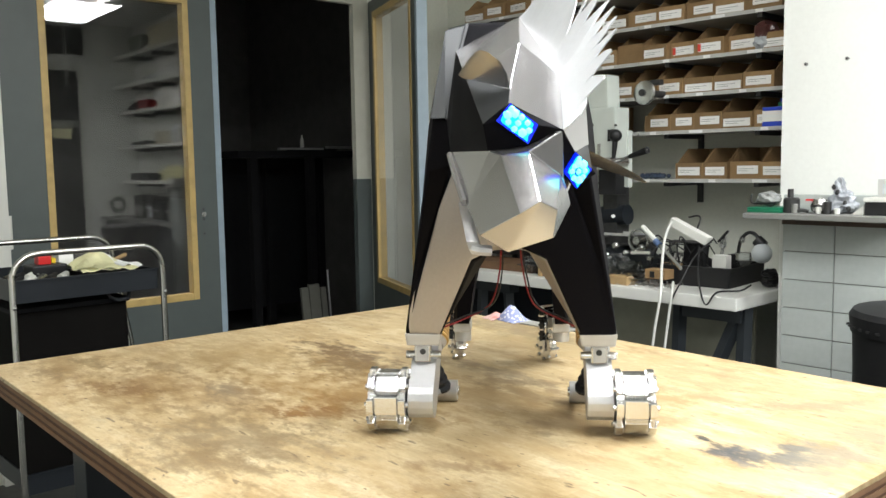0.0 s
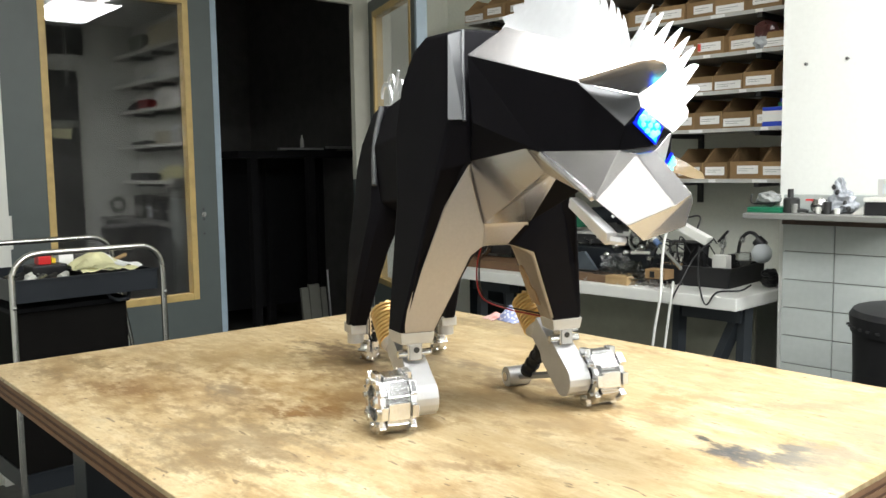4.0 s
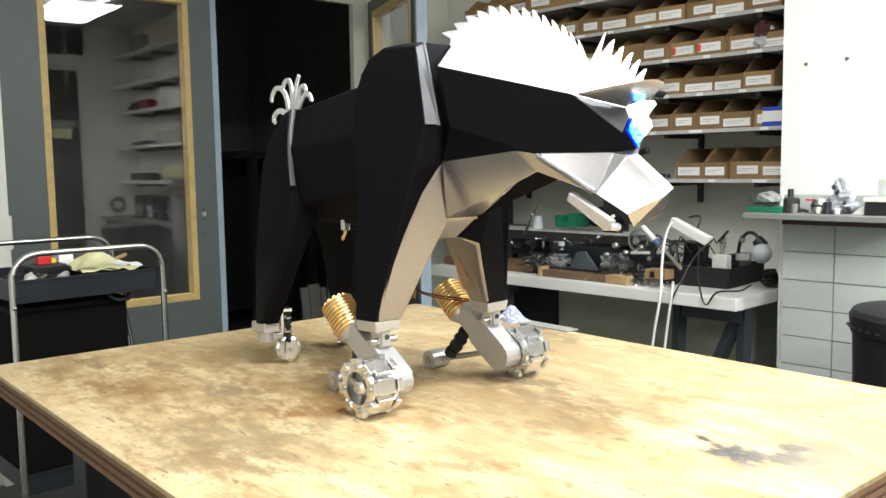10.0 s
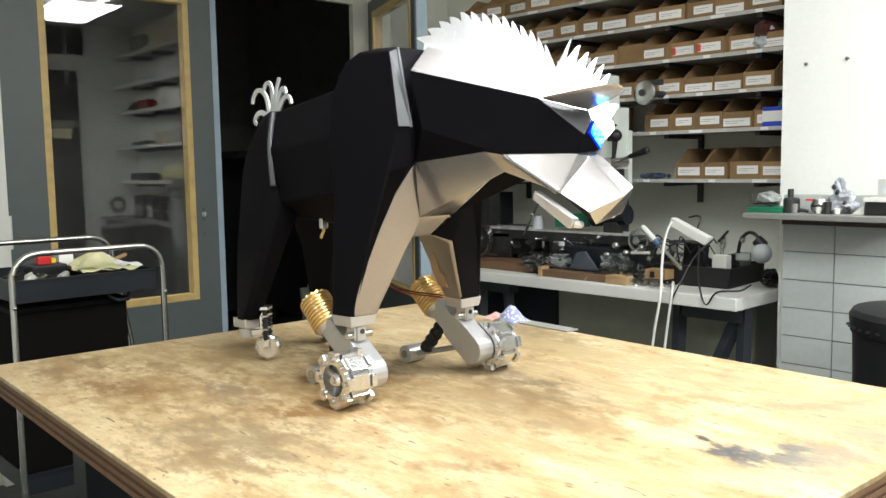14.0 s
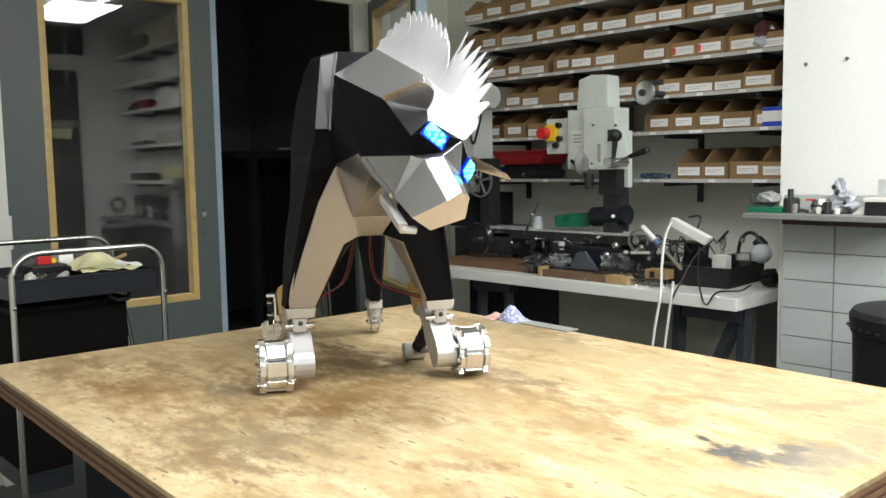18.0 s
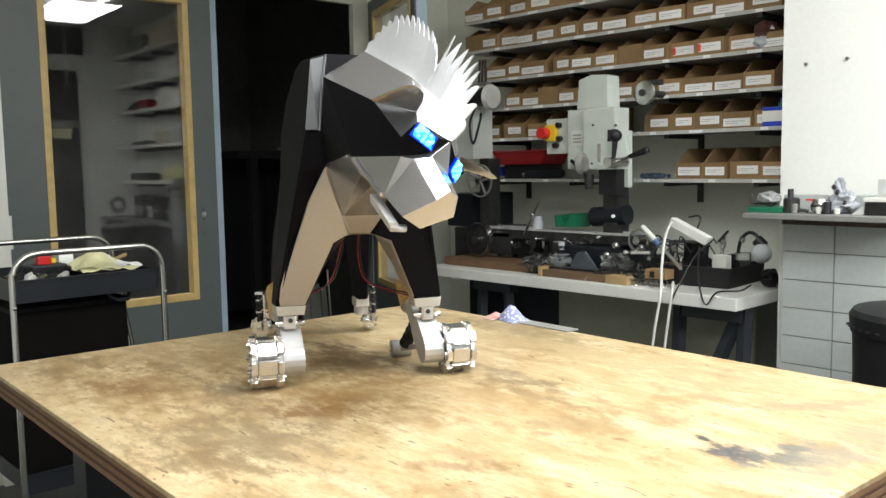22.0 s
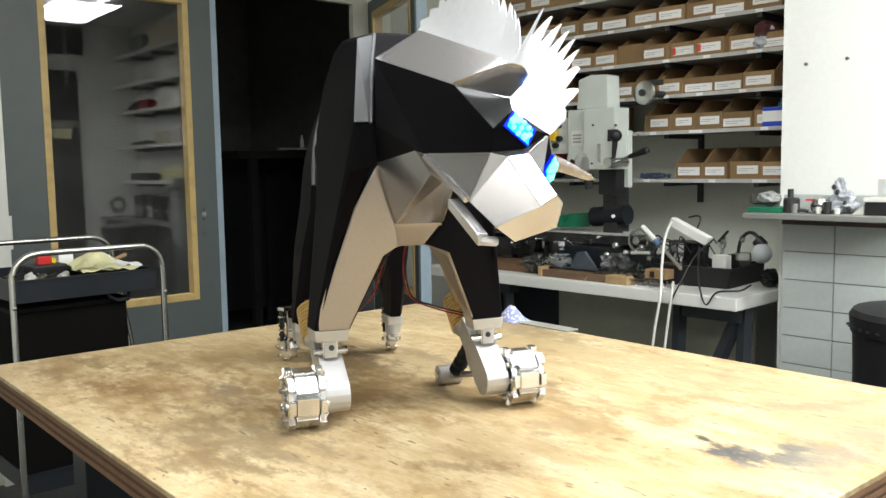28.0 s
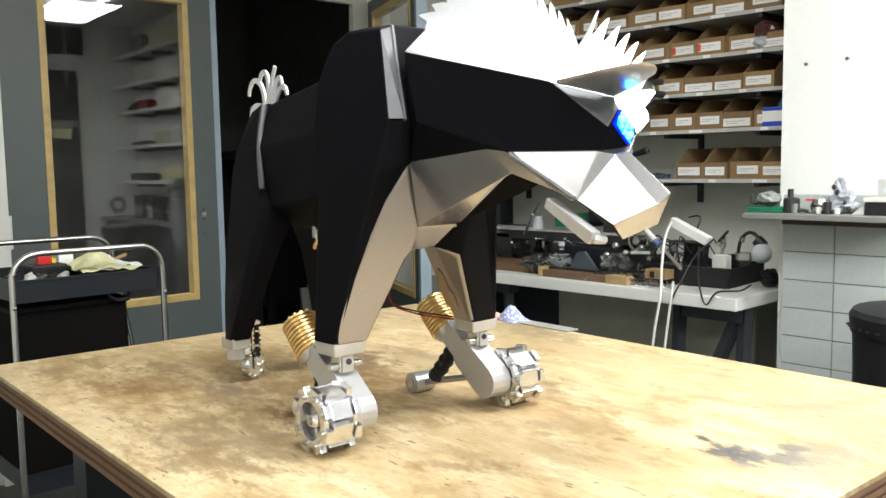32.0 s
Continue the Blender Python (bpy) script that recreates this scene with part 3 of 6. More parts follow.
def both(points, centre=()):
    """Right-hand points and their left-hand twins, named with a trailing l."""
    out = {k: Vector(v) for k, v in points.items()}
    out.update({k + "l": flip(v) for k, v in points.items() if k not in centre})
    return out


def two(quads, centre=()):
    """Faces of the right side and their twins."""
    return list(quads) + [[k if k in centre else k + "l" for k in reversed(q)] for q in quads]


# torso between the shoulders and the haunches
pts = both({"ft": (-0.06, -0.045, 0.548), "fs": (-0.06, -0.088, 0.45), "fl": (-0.06, -0.085, 0.352), "fb": (-0.06, -0.03, 0.275),
            "rt": (-0.40, -0.042, 0.497), "rs": (-0.40, -0.080, 0.42), "rl": (-0.40, -0.074, 0.312), "rb": (-0.40, -0.03, 0.292)})
quads = two([("ft", "rt", "rs", "fs"), ("fs", "rs", "rl", "fl"), ("fl", "rl", "rb", "fb")])
quads += [("ft", "ftl", "rtl", "rt"), ("fb", "rb", "rbl", "fbl"), ("ft", "fs", "fl", "fb", "fbl", "fll", "fsl", "ftl"), ("rt", "rtl", "rsl", "rll", "rbl", "rb", "rl", "rs")]
part("torso", hull(quads, pts), SATIN_BLACK, robot, "satin black torso shell", bevel=0.006, soft=True)

# shoulders with the front legs
pts = both({"t1": (-0.044, -0.092, 0.581), "t2": (0.026, -0.083, 0.579), "t3": (0.012, -0.055, 0.588), "t0": (-0.038, -0.058, 0.590), "u1": (-0.092, -0.108, 0.512), "u3": (-0.089, -0.105, 0.541),
            "u2": (-0.074, -0.099, 0.566), "bl": (0.066, -0.101, 0.449), "br": (0.073, -0.080, 0.449), "sb": (-0.092, -0.126, 0.447), "lb": (-0.068, -0.134, 0.34),
            "lf": (0.052, -0.112, 0.385), "sv": (0.068, -0.070, 0.396), "s1": (0.034, -0.098, 0.330), "s2": (0.013, -0.128, 0.235), "so": (0.000, -0.155, 0.14),
            "ro": (-0.050, -0.158, 0.14), "ri": (-0.047, -0.104, 0.14), "fi": (0.002, -0.101, 0.14), "cc": (0.040, -0.038, 0.302),
            "cb": (0.006, -0.020, 0.266), "cd": (0.027, -0.052, 0.254), "br2": (-0.080, -0.055, 0.285)})
quads = two([("t1", "t2", "bl", "sb", "u1", "u3", "u2"), ("sb", "bl", "lf", "lb"), ("lb", "lf", "so", "ro"), ("t2", "t3", "br", "bl"), ("bl", "br", "sv", "lf"),
             ("lb", "ro", "ri", "br2"), ("fi", "cd", "cb", "br2", "ri"), ("so", "fi", "ri", "ro"), ("t0", "t3", "t2", "t1"), ("lf", "sv", "s1", "s2", "so")])
quads += [("t0", "t0l", "t3l", "t3"), ("t3", "t3l", "brl", "br"), ("br", "brl", "svl", "sv"), ("t0", "t1", "u2", "u2l", "t1l", "t0l"), ("u2", "u3", "u3l", "u2l"), ("u3", "u1", "u1l", "u3l"), ("u1", "sb", "sbl", "u1l"),
          ("sb", "lb", "br2", "br2l", "lbl", "sbl")]
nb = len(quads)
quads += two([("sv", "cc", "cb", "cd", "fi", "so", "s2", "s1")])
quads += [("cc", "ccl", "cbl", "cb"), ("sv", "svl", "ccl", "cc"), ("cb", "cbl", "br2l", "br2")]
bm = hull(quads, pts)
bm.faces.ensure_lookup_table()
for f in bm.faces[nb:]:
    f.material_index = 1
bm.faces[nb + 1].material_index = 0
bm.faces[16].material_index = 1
part("front_shell", bm, [SATIN_BLACK, SILVER_LEG_DARK], robot, "black shoulders and legs with silver inner faces", bevel=0.011, soft=True)
for s in (1, -1):
    strip = [(0.0275, -0.0835, 0.575), (0.0665, -0.1015, 0.453), (0.0735, -0.0815, 0.453), (0.0155, -0.0585, 0.583)]
    bm = bmesh.new()
    lo = [bm.verts.new((x, y * s, z)) for x, y, z in strip]
    hi = [bm.verts.new((x + 0.003, (y - 0.0015) * s, z)) for x, y, z in strip]
    for i in range(4):
        bm.faces.new((lo[i], lo[(i + 1) % 4], hi[(i + 1) % 4], hi[i]))
    bm.faces.new(lo[::-1]), bm.faces.new(hi)
    # Thin grey tube draws in the highlight along the rounded shoulder edge.
    part("shoulder_edge_highlight", tube([(0.017, -0.056 * s, 0.585), (0.040, -0.0665 * s, 0.535), (0.074, -0.0795 * s, 0.451)], 0.0028, 8), STRIP, robot, "thin grey line painted as the highlight on the rounded shoulder edge", smooth=True)
    part("shoulder_strip", bm, STRIP, robot, "worn silver strip down the shoulder edge")

# haunches with the rear legs
HAUNCH = ((0.503, -0.372, -0.405, 0.050, 0.0), (0.488, -0.365, -0.422, 0.062, 0.0), (0.430, -0.345, -0.448, 0.078, 0.0), (0.386, -0.328, -0.457, 0.086, 0.0),
          (0.312, -0.316, -0.457, 0.095, 0.03), (0.232, -0.330, -0.449, 0.110, 0.062), (0.150, -0.358, -0.443, 0.118, 0.08), (0.085, -0.388, -0.440, 0.121, 0.09))
for s in (1, -1):
    bm, last = bmesh.new(), None
    for z, xf, xb, yo, yi in HAUNCH:
        k = 1.0 if s > 0 else 1.0 - 0.17 * min(1.0, max(0.0, (0.33 - z) / 0.2))
        yo, yi = yo * k, yi * k
        c = 0.25 * (yo - yi)
        ring = [bm.verts.new((x, -s * y, z)) for x, y in ((xf, yi), (xf, yo - c), (xf - 0.012, yo), (xb + 0.02, yo), (xb, yo - c * 1.4), (xb, yi))]
        if last:
            for j in range(6):
                bm.faces.new((last[j], last[(j + 1) % 6], ring[(j + 1) % 6], ring[j]))
        else:
            bm.faces.new(ring)
        last = ring
    bm.faces.new(last)
    part("rear_leg", bm, SATIN_BLACK, robot, "satin black haunch and rear leg", smooth=True)
    part("haunch_strip", tube([(-0.362, -0.058 * s, 0.499), (-0.350, -0.0745 * s, 0.445), (-0.338, -0.0825 * s, 0.40), (-0.325, -0.087 * s, 0.355)], 0.0052, 8), STRIP, robot, "worn grey strip down the haunch", smooth=True)

# neck and head: the head is cocked to one side
A0, F1, BM = Vector((0.012, 0.016, 0.594)), Vector((0.3005, 0.0645, 0.4845)), Vector((0.346, 0.067, 0.424))
NB, NM, CB = Vector((0.363, 0.032, 0.402)), Vector((0.414, 0.043, 0.354)), Vector((0.371, 0.010, 0.300))
R = {"fl": (0.060, -0.068, 0.544), "st": (0.098, -0.078, 0.447), "sv": (0.071, -0.070, 0.395), "cm": (0.218, -0.058, 0.408), "cc": (0.043, -0.038, 0.303)}
HD = {"eb": (0.302, -0.037, 0.485), "fc": (0.3075, 0.022, 0.518), "ed": (0.356, 0.013, 0.465), "fo": (0.369, -0.014, 0.430), "et": (0.362, 0.0125, 0.4515), "er": (0.361, 0.042, 0.4285),
      "eo": (0.361, 0.0315, 0.4085), "el": (0.3645, -0.002, 0.4335), "sm": (0.351, -0.010, 0.403), "jw": (0.253, -0.059, 0.404), "ck": (0.340, -0.034, 0.347),
      "bg": (0.365, 0.004, 0.399), "nt": (0.411, 0.024, 0.342), "ul": (0.380, -0.018, 0.319), "th": (0.246, -0.048, 0.378)}
# the far side of the face
HL = {"fo": (0.299, 0.101, 0.379), "et": (0.3275, 0.0795, 0.402), "er": (0.3255, 0.0665, 0.381), "eo": (0.3085, 0.0805, 0.3625), "el": (0.3005, 0.0975, 0.3835), "sm": (0.325, 0.068, 0.374),
      "jw": (0.235, 0.062, 0.388), "ck": (0.312, 0.076, 0.346), "bg": (0.331, 0.064, 0.378), "nt": (0.395, 0.060, 0.345), "ul": (0.387, 0.056, 0.316), "th": (0.240, 0.050, 0.376),
      "fc": (0.268, 0.094, 0.460), "ed": (0.296, 0.096, 0.410)}
pts = {k: Vector(v) for k, v in {**R, **HD}.items()}
pts.update({k + "l": flip(v) for k, v in R.items()})
pts.update({k + "l": Vector(HL[k]) if k in HL else across(v) for k, v in HD.items()})
pts.update({"a0": A0, "f1": F1, "bm": BM, "nb": NB, "nm": NM, "cb": CB, "tb": Vector((0.195, 0.01, 0.388)), "mb": Vector((0.318, 0.020, 0.356)), "kb": Vector((0.02, 0.0, 0.50))})
C = ("a0", "f1", "bm", "nb", "nm", "cb", "tb", "mb", "kb")
silver_top = two([("a0", "fl", "eb", "fc"), ("a0", "fc", "f1"), ("f1", "fc", "ed", "et", "bm"), ("fc", "eb", "ed")], C)
black = two([("fl", "st", "jw"), ("st", "sv", "cm", "jw"), ("fl", "jw", "sm", "fo", "eb"), ("eb", "fo", "et", "ed"), ("fo", "el", "et"), ("fo", "sm", "eo", "el"), ("bm", "et", "er"), ("bm", "er", "eo", "sm"), ("et", "el", "eo", "er")], C)
silver_low = two([("jw", "ck", "sm"), ("sm", "ck", "bg"), ("sm", "bg", "nb", "bm"), ("bg", "nt", "nm", "nb"), ("bg", "ck", "ul", "nt"), ("nt", "ul", "cb", "nm"),
                  ("sv", "cc", "th", "cm"), ("cm", "th", "jw")], C)
inner = two([("jw", "th", "ck"), ("ck", "mb", "cb", "ul"), ("ck", "th", "tb", "mb"), ("th", "cc", "tb"), ("a0", "kb", "fl"), ("fl", "kb", "sv", "st"), ("sv", "kb", "cc")], C)
inner += [("cc", "kb", "ccl"), ("cc", "ccl", "tb")]
bm = bmesh.new()
verts = {k: bm.verts.new(c) for k, c in pts.items()}
for n, group in enumerate((black, silver_top, silver_low, inner)):
    for q in group:
        f = bm.faces.new([verts[k] for k in q])
        # Index 2 greys the fold below the ear, its reflection and shade as colour.
        f.material_index = 1 if n in (1, 2) or q[:2] in (("jw", "th"), ("th", "cc"), ("cc", "ccl")) else 2 if q[:2] in (["etl", "fol"], ("eb", "fo"), ["edl", "etl"]) else 0
part("head", bm, [SATIN_BLACK, SILVER, STRIP], robot, "faceted black and silver neck and head", bevel=0.003, soft=True)

for side, at in ((lambda p: Vector(p), HD), (across, HL)):
    q = [Vector(at[k]) for k in ("et", "er", "eo", "el")]
    c = sum(q, Vector()) / 4
    nrm = (q[1] - q[3]).cross(q[2] - q[0]).normalized()
    out = nrm if nrm.x > 0 or nrm.z > 0.5 else -nrm
    if out.x < 0:
        out = -out
    bm = bmesh.new()
    lo = [bm.verts.new(c + 0.95 * (p - c) - 0.002 * out) for p in q]
    hi = [bm.verts.new(c + 0.95 * (p - c) + 0.003 * out) for p in q]
    for i in range(4):
        bm.faces.new((lo[i], lo[(i + 1) % 4], hi[(i + 1) % 4], hi[i]))
    bm.faces.new(lo[::-1]), bm.faces.new(hi)
    eye = part("eye", bm, EYE_BLUE, robot, "glowing blue diamond eye")
    lens = bmesh.new()
    rag = random.Random(3)
    rim = [q[i].lerp(q[(i + 1) % 4], g) for i in range(4) for g in (0.0, 0.2, 0.4, 0.6, 0.8)]
    rim = [c + rag.uniform(0.74, 0.88) * (p - c) for p in rim]
    lo = [lens.verts.new(p + 0.0025 * out) for p in rim]
    hi = [lens.verts.new(p + 0.0042 * out) for p in rim]
    for i in range(len(rim)):
        k = (i + 1) % len(rim)
        lens.faces.new((lo[i], lo[k], hi[k], hi[i]))
    lens.faces.new(lo[::-1]), lens.faces.new(hi)
    part("lens", lens, EYE_CYAN, eye, "bright cyan lens")
    u, v = (q[0] - q[2]) * 0.5, (q[1] - q[3]) * 0.5
    for n, (a, b) in enumerate(((0, 0), (0.45, 0.05), (-0.45, 0.0), (0.05, 0.45), (0.0, -0.45), (0.35, -0.32), (-0.32, 0.34), (0.3, 0.3), (-0.3, -0.3), (0.66, 0.0))):
        led = bmesh.new()
        bmesh.ops.create_icosphere(led, subdivisions=1, radius=0.0052 if n in (1, 5, 2) else 0.0036, matrix=Matrix.Translation(c + u * a + v * b + 0.0042 * out))
        part("led", led, EYE_WHITE, eye, "bright cyan light point")
    # ear: a folded sheet with its open side below
    e = [side(p) for p in ((0.314, -0.039, 0.482), (0.362, -0.027, 0.4885), (0.404, -0.015, 0.4935), (0.420, -0.009, 0.4935), (0.426, -0.001, 0.4905), (0.418, 0.006, 0.4855), (0.394, 0.011, 0.477), (0.355, 0.013, 0.466))]
    k = side((0.30, 0.0, 0.50)) - side((0.30, 0.004, 0.4965))
    bm = bmesh.new()
    v = [bm.verts.new(p) for p in e]
    w = [bm.verts.new(p + k) for p in e]
    for f in ((0, 1, 7), (1, 2, 6, 7), (2, 3, 4, 5, 6)):
        bm.faces.new([v[m] for m in f])
        bm.faces.new([w[m] for m in reversed(f)])
    for a in range(8):
        bm.faces.new((v[a], v[(a + 1) % 8], w[(a + 1) % 8], w[a]))
    part("ear", bm, SILVER, robot, "pointed silver ear", smooth=True)

# lower jaw
JAW = mat("pale_jaw_paint", (0.62, 0.61, 0.61), 0.3, 0.3, grain=0.04, scale=120)
jaw = [(0.303, -0.046, 0.350), (0.362, -0.033, 0.311), (0.359, -0.031, 0.302), (0.350, -0.028, 0.296), (0.297, -0.045, 0.338)]
bm = bmesh.new()
a = [bm.verts.new(p) for p in jaw]
b = [bm.verts.new(v.co + Vector((0.002, 0.013, 0))) for v in a]
for i in range(5):
    bm.faces.new((a[i], a[(i + 1) % 5], b[(i + 1) % 5], b[i]))
bm.faces.new(a[::-1]), bm.faces.new(b)
part("jaw_bar", bm, JAW, robot, "slim pale lower jaw bar hanging open", bevel=0.002)
part("jaw_tip", tube([(0.357, -0.026, 0.3035), (0.360, -0.018, 0.302), (0.357, -0.008, 0.301)], 0.006, 8), JAW, robot, "pale rounded tip of the jaw", smooth=True)
for side in (lambda p: Vector(p), lambda p: Vector((p[0] - 0.02, 0.026 - p[1], p[2] - 0.006))):
    part("lip", tube([side((0.256, -0.0585, 0.401)), side((0.298, -0.0475, 0.3755)), side((0.337, -0.0355, 0.3495))], 0.0045, 8), SILVER, robot, "bright rounded lip edge", smooth=True)

# mane: toothed plate along the neck and a fan on the brow


def blend(stops, s):
    """A value between stops of (place, value)."""
    for (a, va), (b, vb) in zip(stops, stops[1:]):
        if s <= b:
            return va + (vb - va) * ((s - a) / (b - a))
    return stops[-1][1]


def toothed(name, base, tips, lean, teeth, depth, parent, label):
    """A thin plate from a base line to an outer line, its free edge cut into curved teeth."""
    bm = bmesh.new()
    n, low, high = 5, [], []
    for k in range(teeth):
        for i in range(n + 1):
            s = (k + i / n) / teeth
            f = i / n
            b0, tip, ln = blend(base, s), blend(tips, s), blend(lean, s)
            up = tip - b0
            # each tooth swells from its notch to a hooked point and drops back
            rise = 1 - depth + depth * (math.sin(f * math.pi * 0.5) ** 1.3 if ln.x >= 0 else math.cos(f * math.pi * 0.5) ** 1.3)
            hook = f ** 2 if ln.x >= 0 else (1 - f) ** 2
            low.append(b0), high.append(b0 + up * rise + ln * hook)
    lo = [bm.verts.new(p) for p in low]
    hi = [bm.verts.new(p) for p in high]
    md = [bm.verts.new(a.lerp(b, 0.7)) for a, b in zip(low, [blend(base, (k + i / n) / teeth).lerp(blend(tips, (k + i / n) / teeth), 1 - depth) for k in range(teeth) for i in range(n + 1)])]
    for i in range(len(lo) - 1):
        if (lo[i].co - lo[i + 1].co).length < 1e-7:
            continue
        bm.faces.new((lo[i], lo[i + 1], md[i + 1], md[i]))
        bm.faces.new((md[i], md[i + 1], hi[i + 1], hi[i]))
    bmesh.ops.remove_doubles(bm, verts=lo + md, dist=1e-6)
    bmesh.ops.recalc_face_normals(bm, faces=bm.faces)
    bmesh.ops.solidify(bm, geom=bm.faces, thickness=0.0016)
    return part(name, bm, PLATE, parent, label)


V = Vector
toothed("neck_mane", [(0.0, A0 + V((-0.004, -0.006, -0.006))), (1.0, A0.lerp(F1, 0.86) - V((0, 0, 0.004)))],
        [(0.0, V((-0.012, 0.034, 0.612))), (0.12, V((0.020, 0.050, 0.634))), (0.3, V((0.066, 0.066, 0.647))), (0.55, V((0.132, 0.082, 0.633))), (0.8, V((0.190, 0.092, 0.598))), (1.0, V((0.236, 0.084, 0.560)))],
        [(0.0, V((-0.026, 0, 0.004))), (0.35, V((-0.016, 0, 0.008))), (0.45, V((-0.012, 0, 0.008))), (1.0, V((-0.004, 0, 0.008)))], 14, 0.24, robot, "bright toothed silver mane plate on the neck")
toothed("brow_mane", [(0.0, A0.lerp(F1, 0.80)), (0.35, F1), (1.0, BM)],
        [(0.0, V((0.240, 0.088, 0.556))), (0.1, V((0.253, 0.101, 0.583))), (0.3, V((0.273, 0.114, 0.562))), (0.5, V((0.297, 0.121, 0.544))), (0.7, V((0.318, 0.119, 0.518))), (0.88, V((0.340, 0.106, 0.472))), (1.0, V((0.349, 0.080, 0.434)))],
        [(0.0, V((0.0, 0.003, 0.007))), (1.0, V((0.002, 0.004, 0.006)))], 9, 0.36, robot, "bright toothed silver mane plate over the brow")

# tail plume: curled strips
PLUME = (((0, 0), (-0.006, 0.034), (-0.022, 0.053), (-0.044, 0.057), (-0.060, 0.044), (-0.064, 0.030)), ((0.008, 0), (0.014, 0.030), (0.012, 0.058), (0.002, 0.070), (-0.012, 0.066), (-0.018, 0.056)),
         ((0.014, 0), (0.024, 0.035), (0.030, 0.056), (0.042, 0.077)), ((0.022, 0), (0.036, 0.033), (0.048, 0.052), (0.060, 0.054), (0.064, 0.044)),
         ((0.028, 0), (0.048, 0.026), (0.064, 0.038), (0.078, 0.034), (0.083, 0.022)), ((-0.004, 0), (-0.030, 0.010), (-0.050, 0.004), (-0.058, -0.008), (-0.050, -0.014)))
for curl in PLUME:
    line = glide([(-0.463 + x, 0.0, 0.498 + z) for x, z in curl], 4)
    bm = bmesh.new()
    left, right = [], []
    for k, c in enumerate(line):
        d = (line[min(k + 1, len(line) - 1)] - line[max(k - 1, 0)]).normalized()
        w = 0.0056 - 0.0020 * k / len(line)
        left.append(bm.verts.new(c + Vector((-d.z, 0, d.x)) * w)), right.append(bm.verts.new(c - Vector((-d.z, 0, d.x)) * w))
    for k in range(len(line) - 1):
        bm.faces.new((left[k], left[k + 1], right[k + 1], right[k]))
    bmesh.ops.recalc_face_normals(bm, faces=bm.faces)
    bmesh.ops.solidify(bm, geom=bm.faces, thickness=0.004)
    part("tail_strip", bm, PLATE, robot, "curled bright silver tail strip")

# front feet
WR, WX, WY = 0.047, 0.012, 0.177
wheels = []
for s in (1, -1):
    y = -0.129 * s
    cuff = prism([(-0.0515, -0.1590), (0.0015, -0.1565), (0.0025, -0.0995), (-0.0485, -0.1025)], 0.124, 0.1425, "z")
    for v in cuff.verts:
        k = 0.97 if v.co.z > 0.13 else 0.86
        v.co.x, v.co.y = -0.024 + (v.co.x + 0.024) * k, (-0.1294 + (v.co.y + 0.1294) * k) * s
    part("ankle_cuff", cuff, CUFF, robot, "pale silver ankle cuff", bevel=0.003)
    block = part("ankle_block", box(-0.031, y - 0.013 * s, 0.098, -0.007, y + 0.011 * s, 0.1235), STEEL, robot, "grey steel ankle joint", bevel=0.002)
    for x in (-0.034, -0.0065):
        part("joint_plate", box(x, y - 0.010 * s, 0.100, x + 0.0025, y + 0.008 * s, 0.1225), ALU_SATIN, block)
    part("joint_bolt", rod((-0.036, y, 0.115), (-0.002, y, 0.115), 0.0045, 10), DARK_STEEL, block, smooth=True)
    part("ankle_pin", rod((-0.014, y - 0.026, 0.108), (-0.014, y + 0.026, 0.108), 0.006, 12), STEEL, robot, smooth=True)
    a, b = Vector((-0.084, y, 0.119)), Vector((WX, y, WR))
    d = (b - a).normalized()
    nrm = Vector((-d.z, 0, d.x))
    outline = []
    for k in range(9):
        g = radians(-90 + 180 * k / 8)
        outline.append(b + 0.027 * (math.cos(g) * d + math.sin(g) * nrm))
    outline += [a + 0.055 * d + 0.026 * nrm, a + 0.045 * d + 0.019 * nrm, a + 0.019 * nrm, a - 0.019 * nrm, a + 0.045 * d - 0.019 * nrm, a + 0.055 * d - 0.026 * nrm]
    part("drive_arm", prism([(p.x, p.z) for p in outline], y - 0.019, y + 0.019, "y"), ALU_SATIN, robot, "satin aluminium gear arm", bevel=0.002)
    bm = bmesh.new()
    e, dm = Vector((-0.137, y, 0.154)), Vector((0.72, 0, -0.69))
    prof = []
    for k in range(9):
        prof += [(0.0290, k * 0.0068), (0.0290, k * 0.0068 + 0.0038), (0.0258, k * 0.0068 + 0.0042), (0.0258, k * 0.0068 + 0.0064)]
    spin(prof, (0, 0, 0), "z", 26, bm)
    bmesh.ops.transform(bm, verts=bm.verts, matrix=Matrix.Translation(e) @ dm.to_track_quat("Z", "Y").to_matrix().to_4x4())
    motor = part("drive_motor", bm, GOLD, robot, "gold finned motor housing", smooth=True)
    for k in range(14):
        g = 2 * math.pi * k / 14
        sd = Vector((0, 1, 0))
        c = e + 0.0225 * (math.cos(g) * sd + math.sin(g) * Vector((0.69, 0, 0.72)))
        part("fin", rod(c - 0.005 * dm, c + 0.002 * dm, 0.0028, 6), GOLD, motor)
    part("motor_collar", rod(e + 0.0612 * dm, e + 0.070 * dm, 0.0265, 24, 0.021), ALU_SATIN, robot, "pale motor collar", smooth=True)
    wheel = new("drive_wheel")
    wheel.parent = robot
    wheel.location = (WX, -WY * s, WR)
    wheel["label"] = "chunky silver cleated drive wheel"
    wheels.append(wheel)
    for yy in (-0.0235, 0.0235):
        part("side_ring", spin([(0.0265, yy - 0.0035), (0.037, yy - 0.0035), (0.037, yy + 0.0035), (0.0265, yy + 0.0035), (0.0265, yy - 0.0035)], (0, 0, 0), "y", 28), ALU, wheel, "polished open side ring", smooth=True)
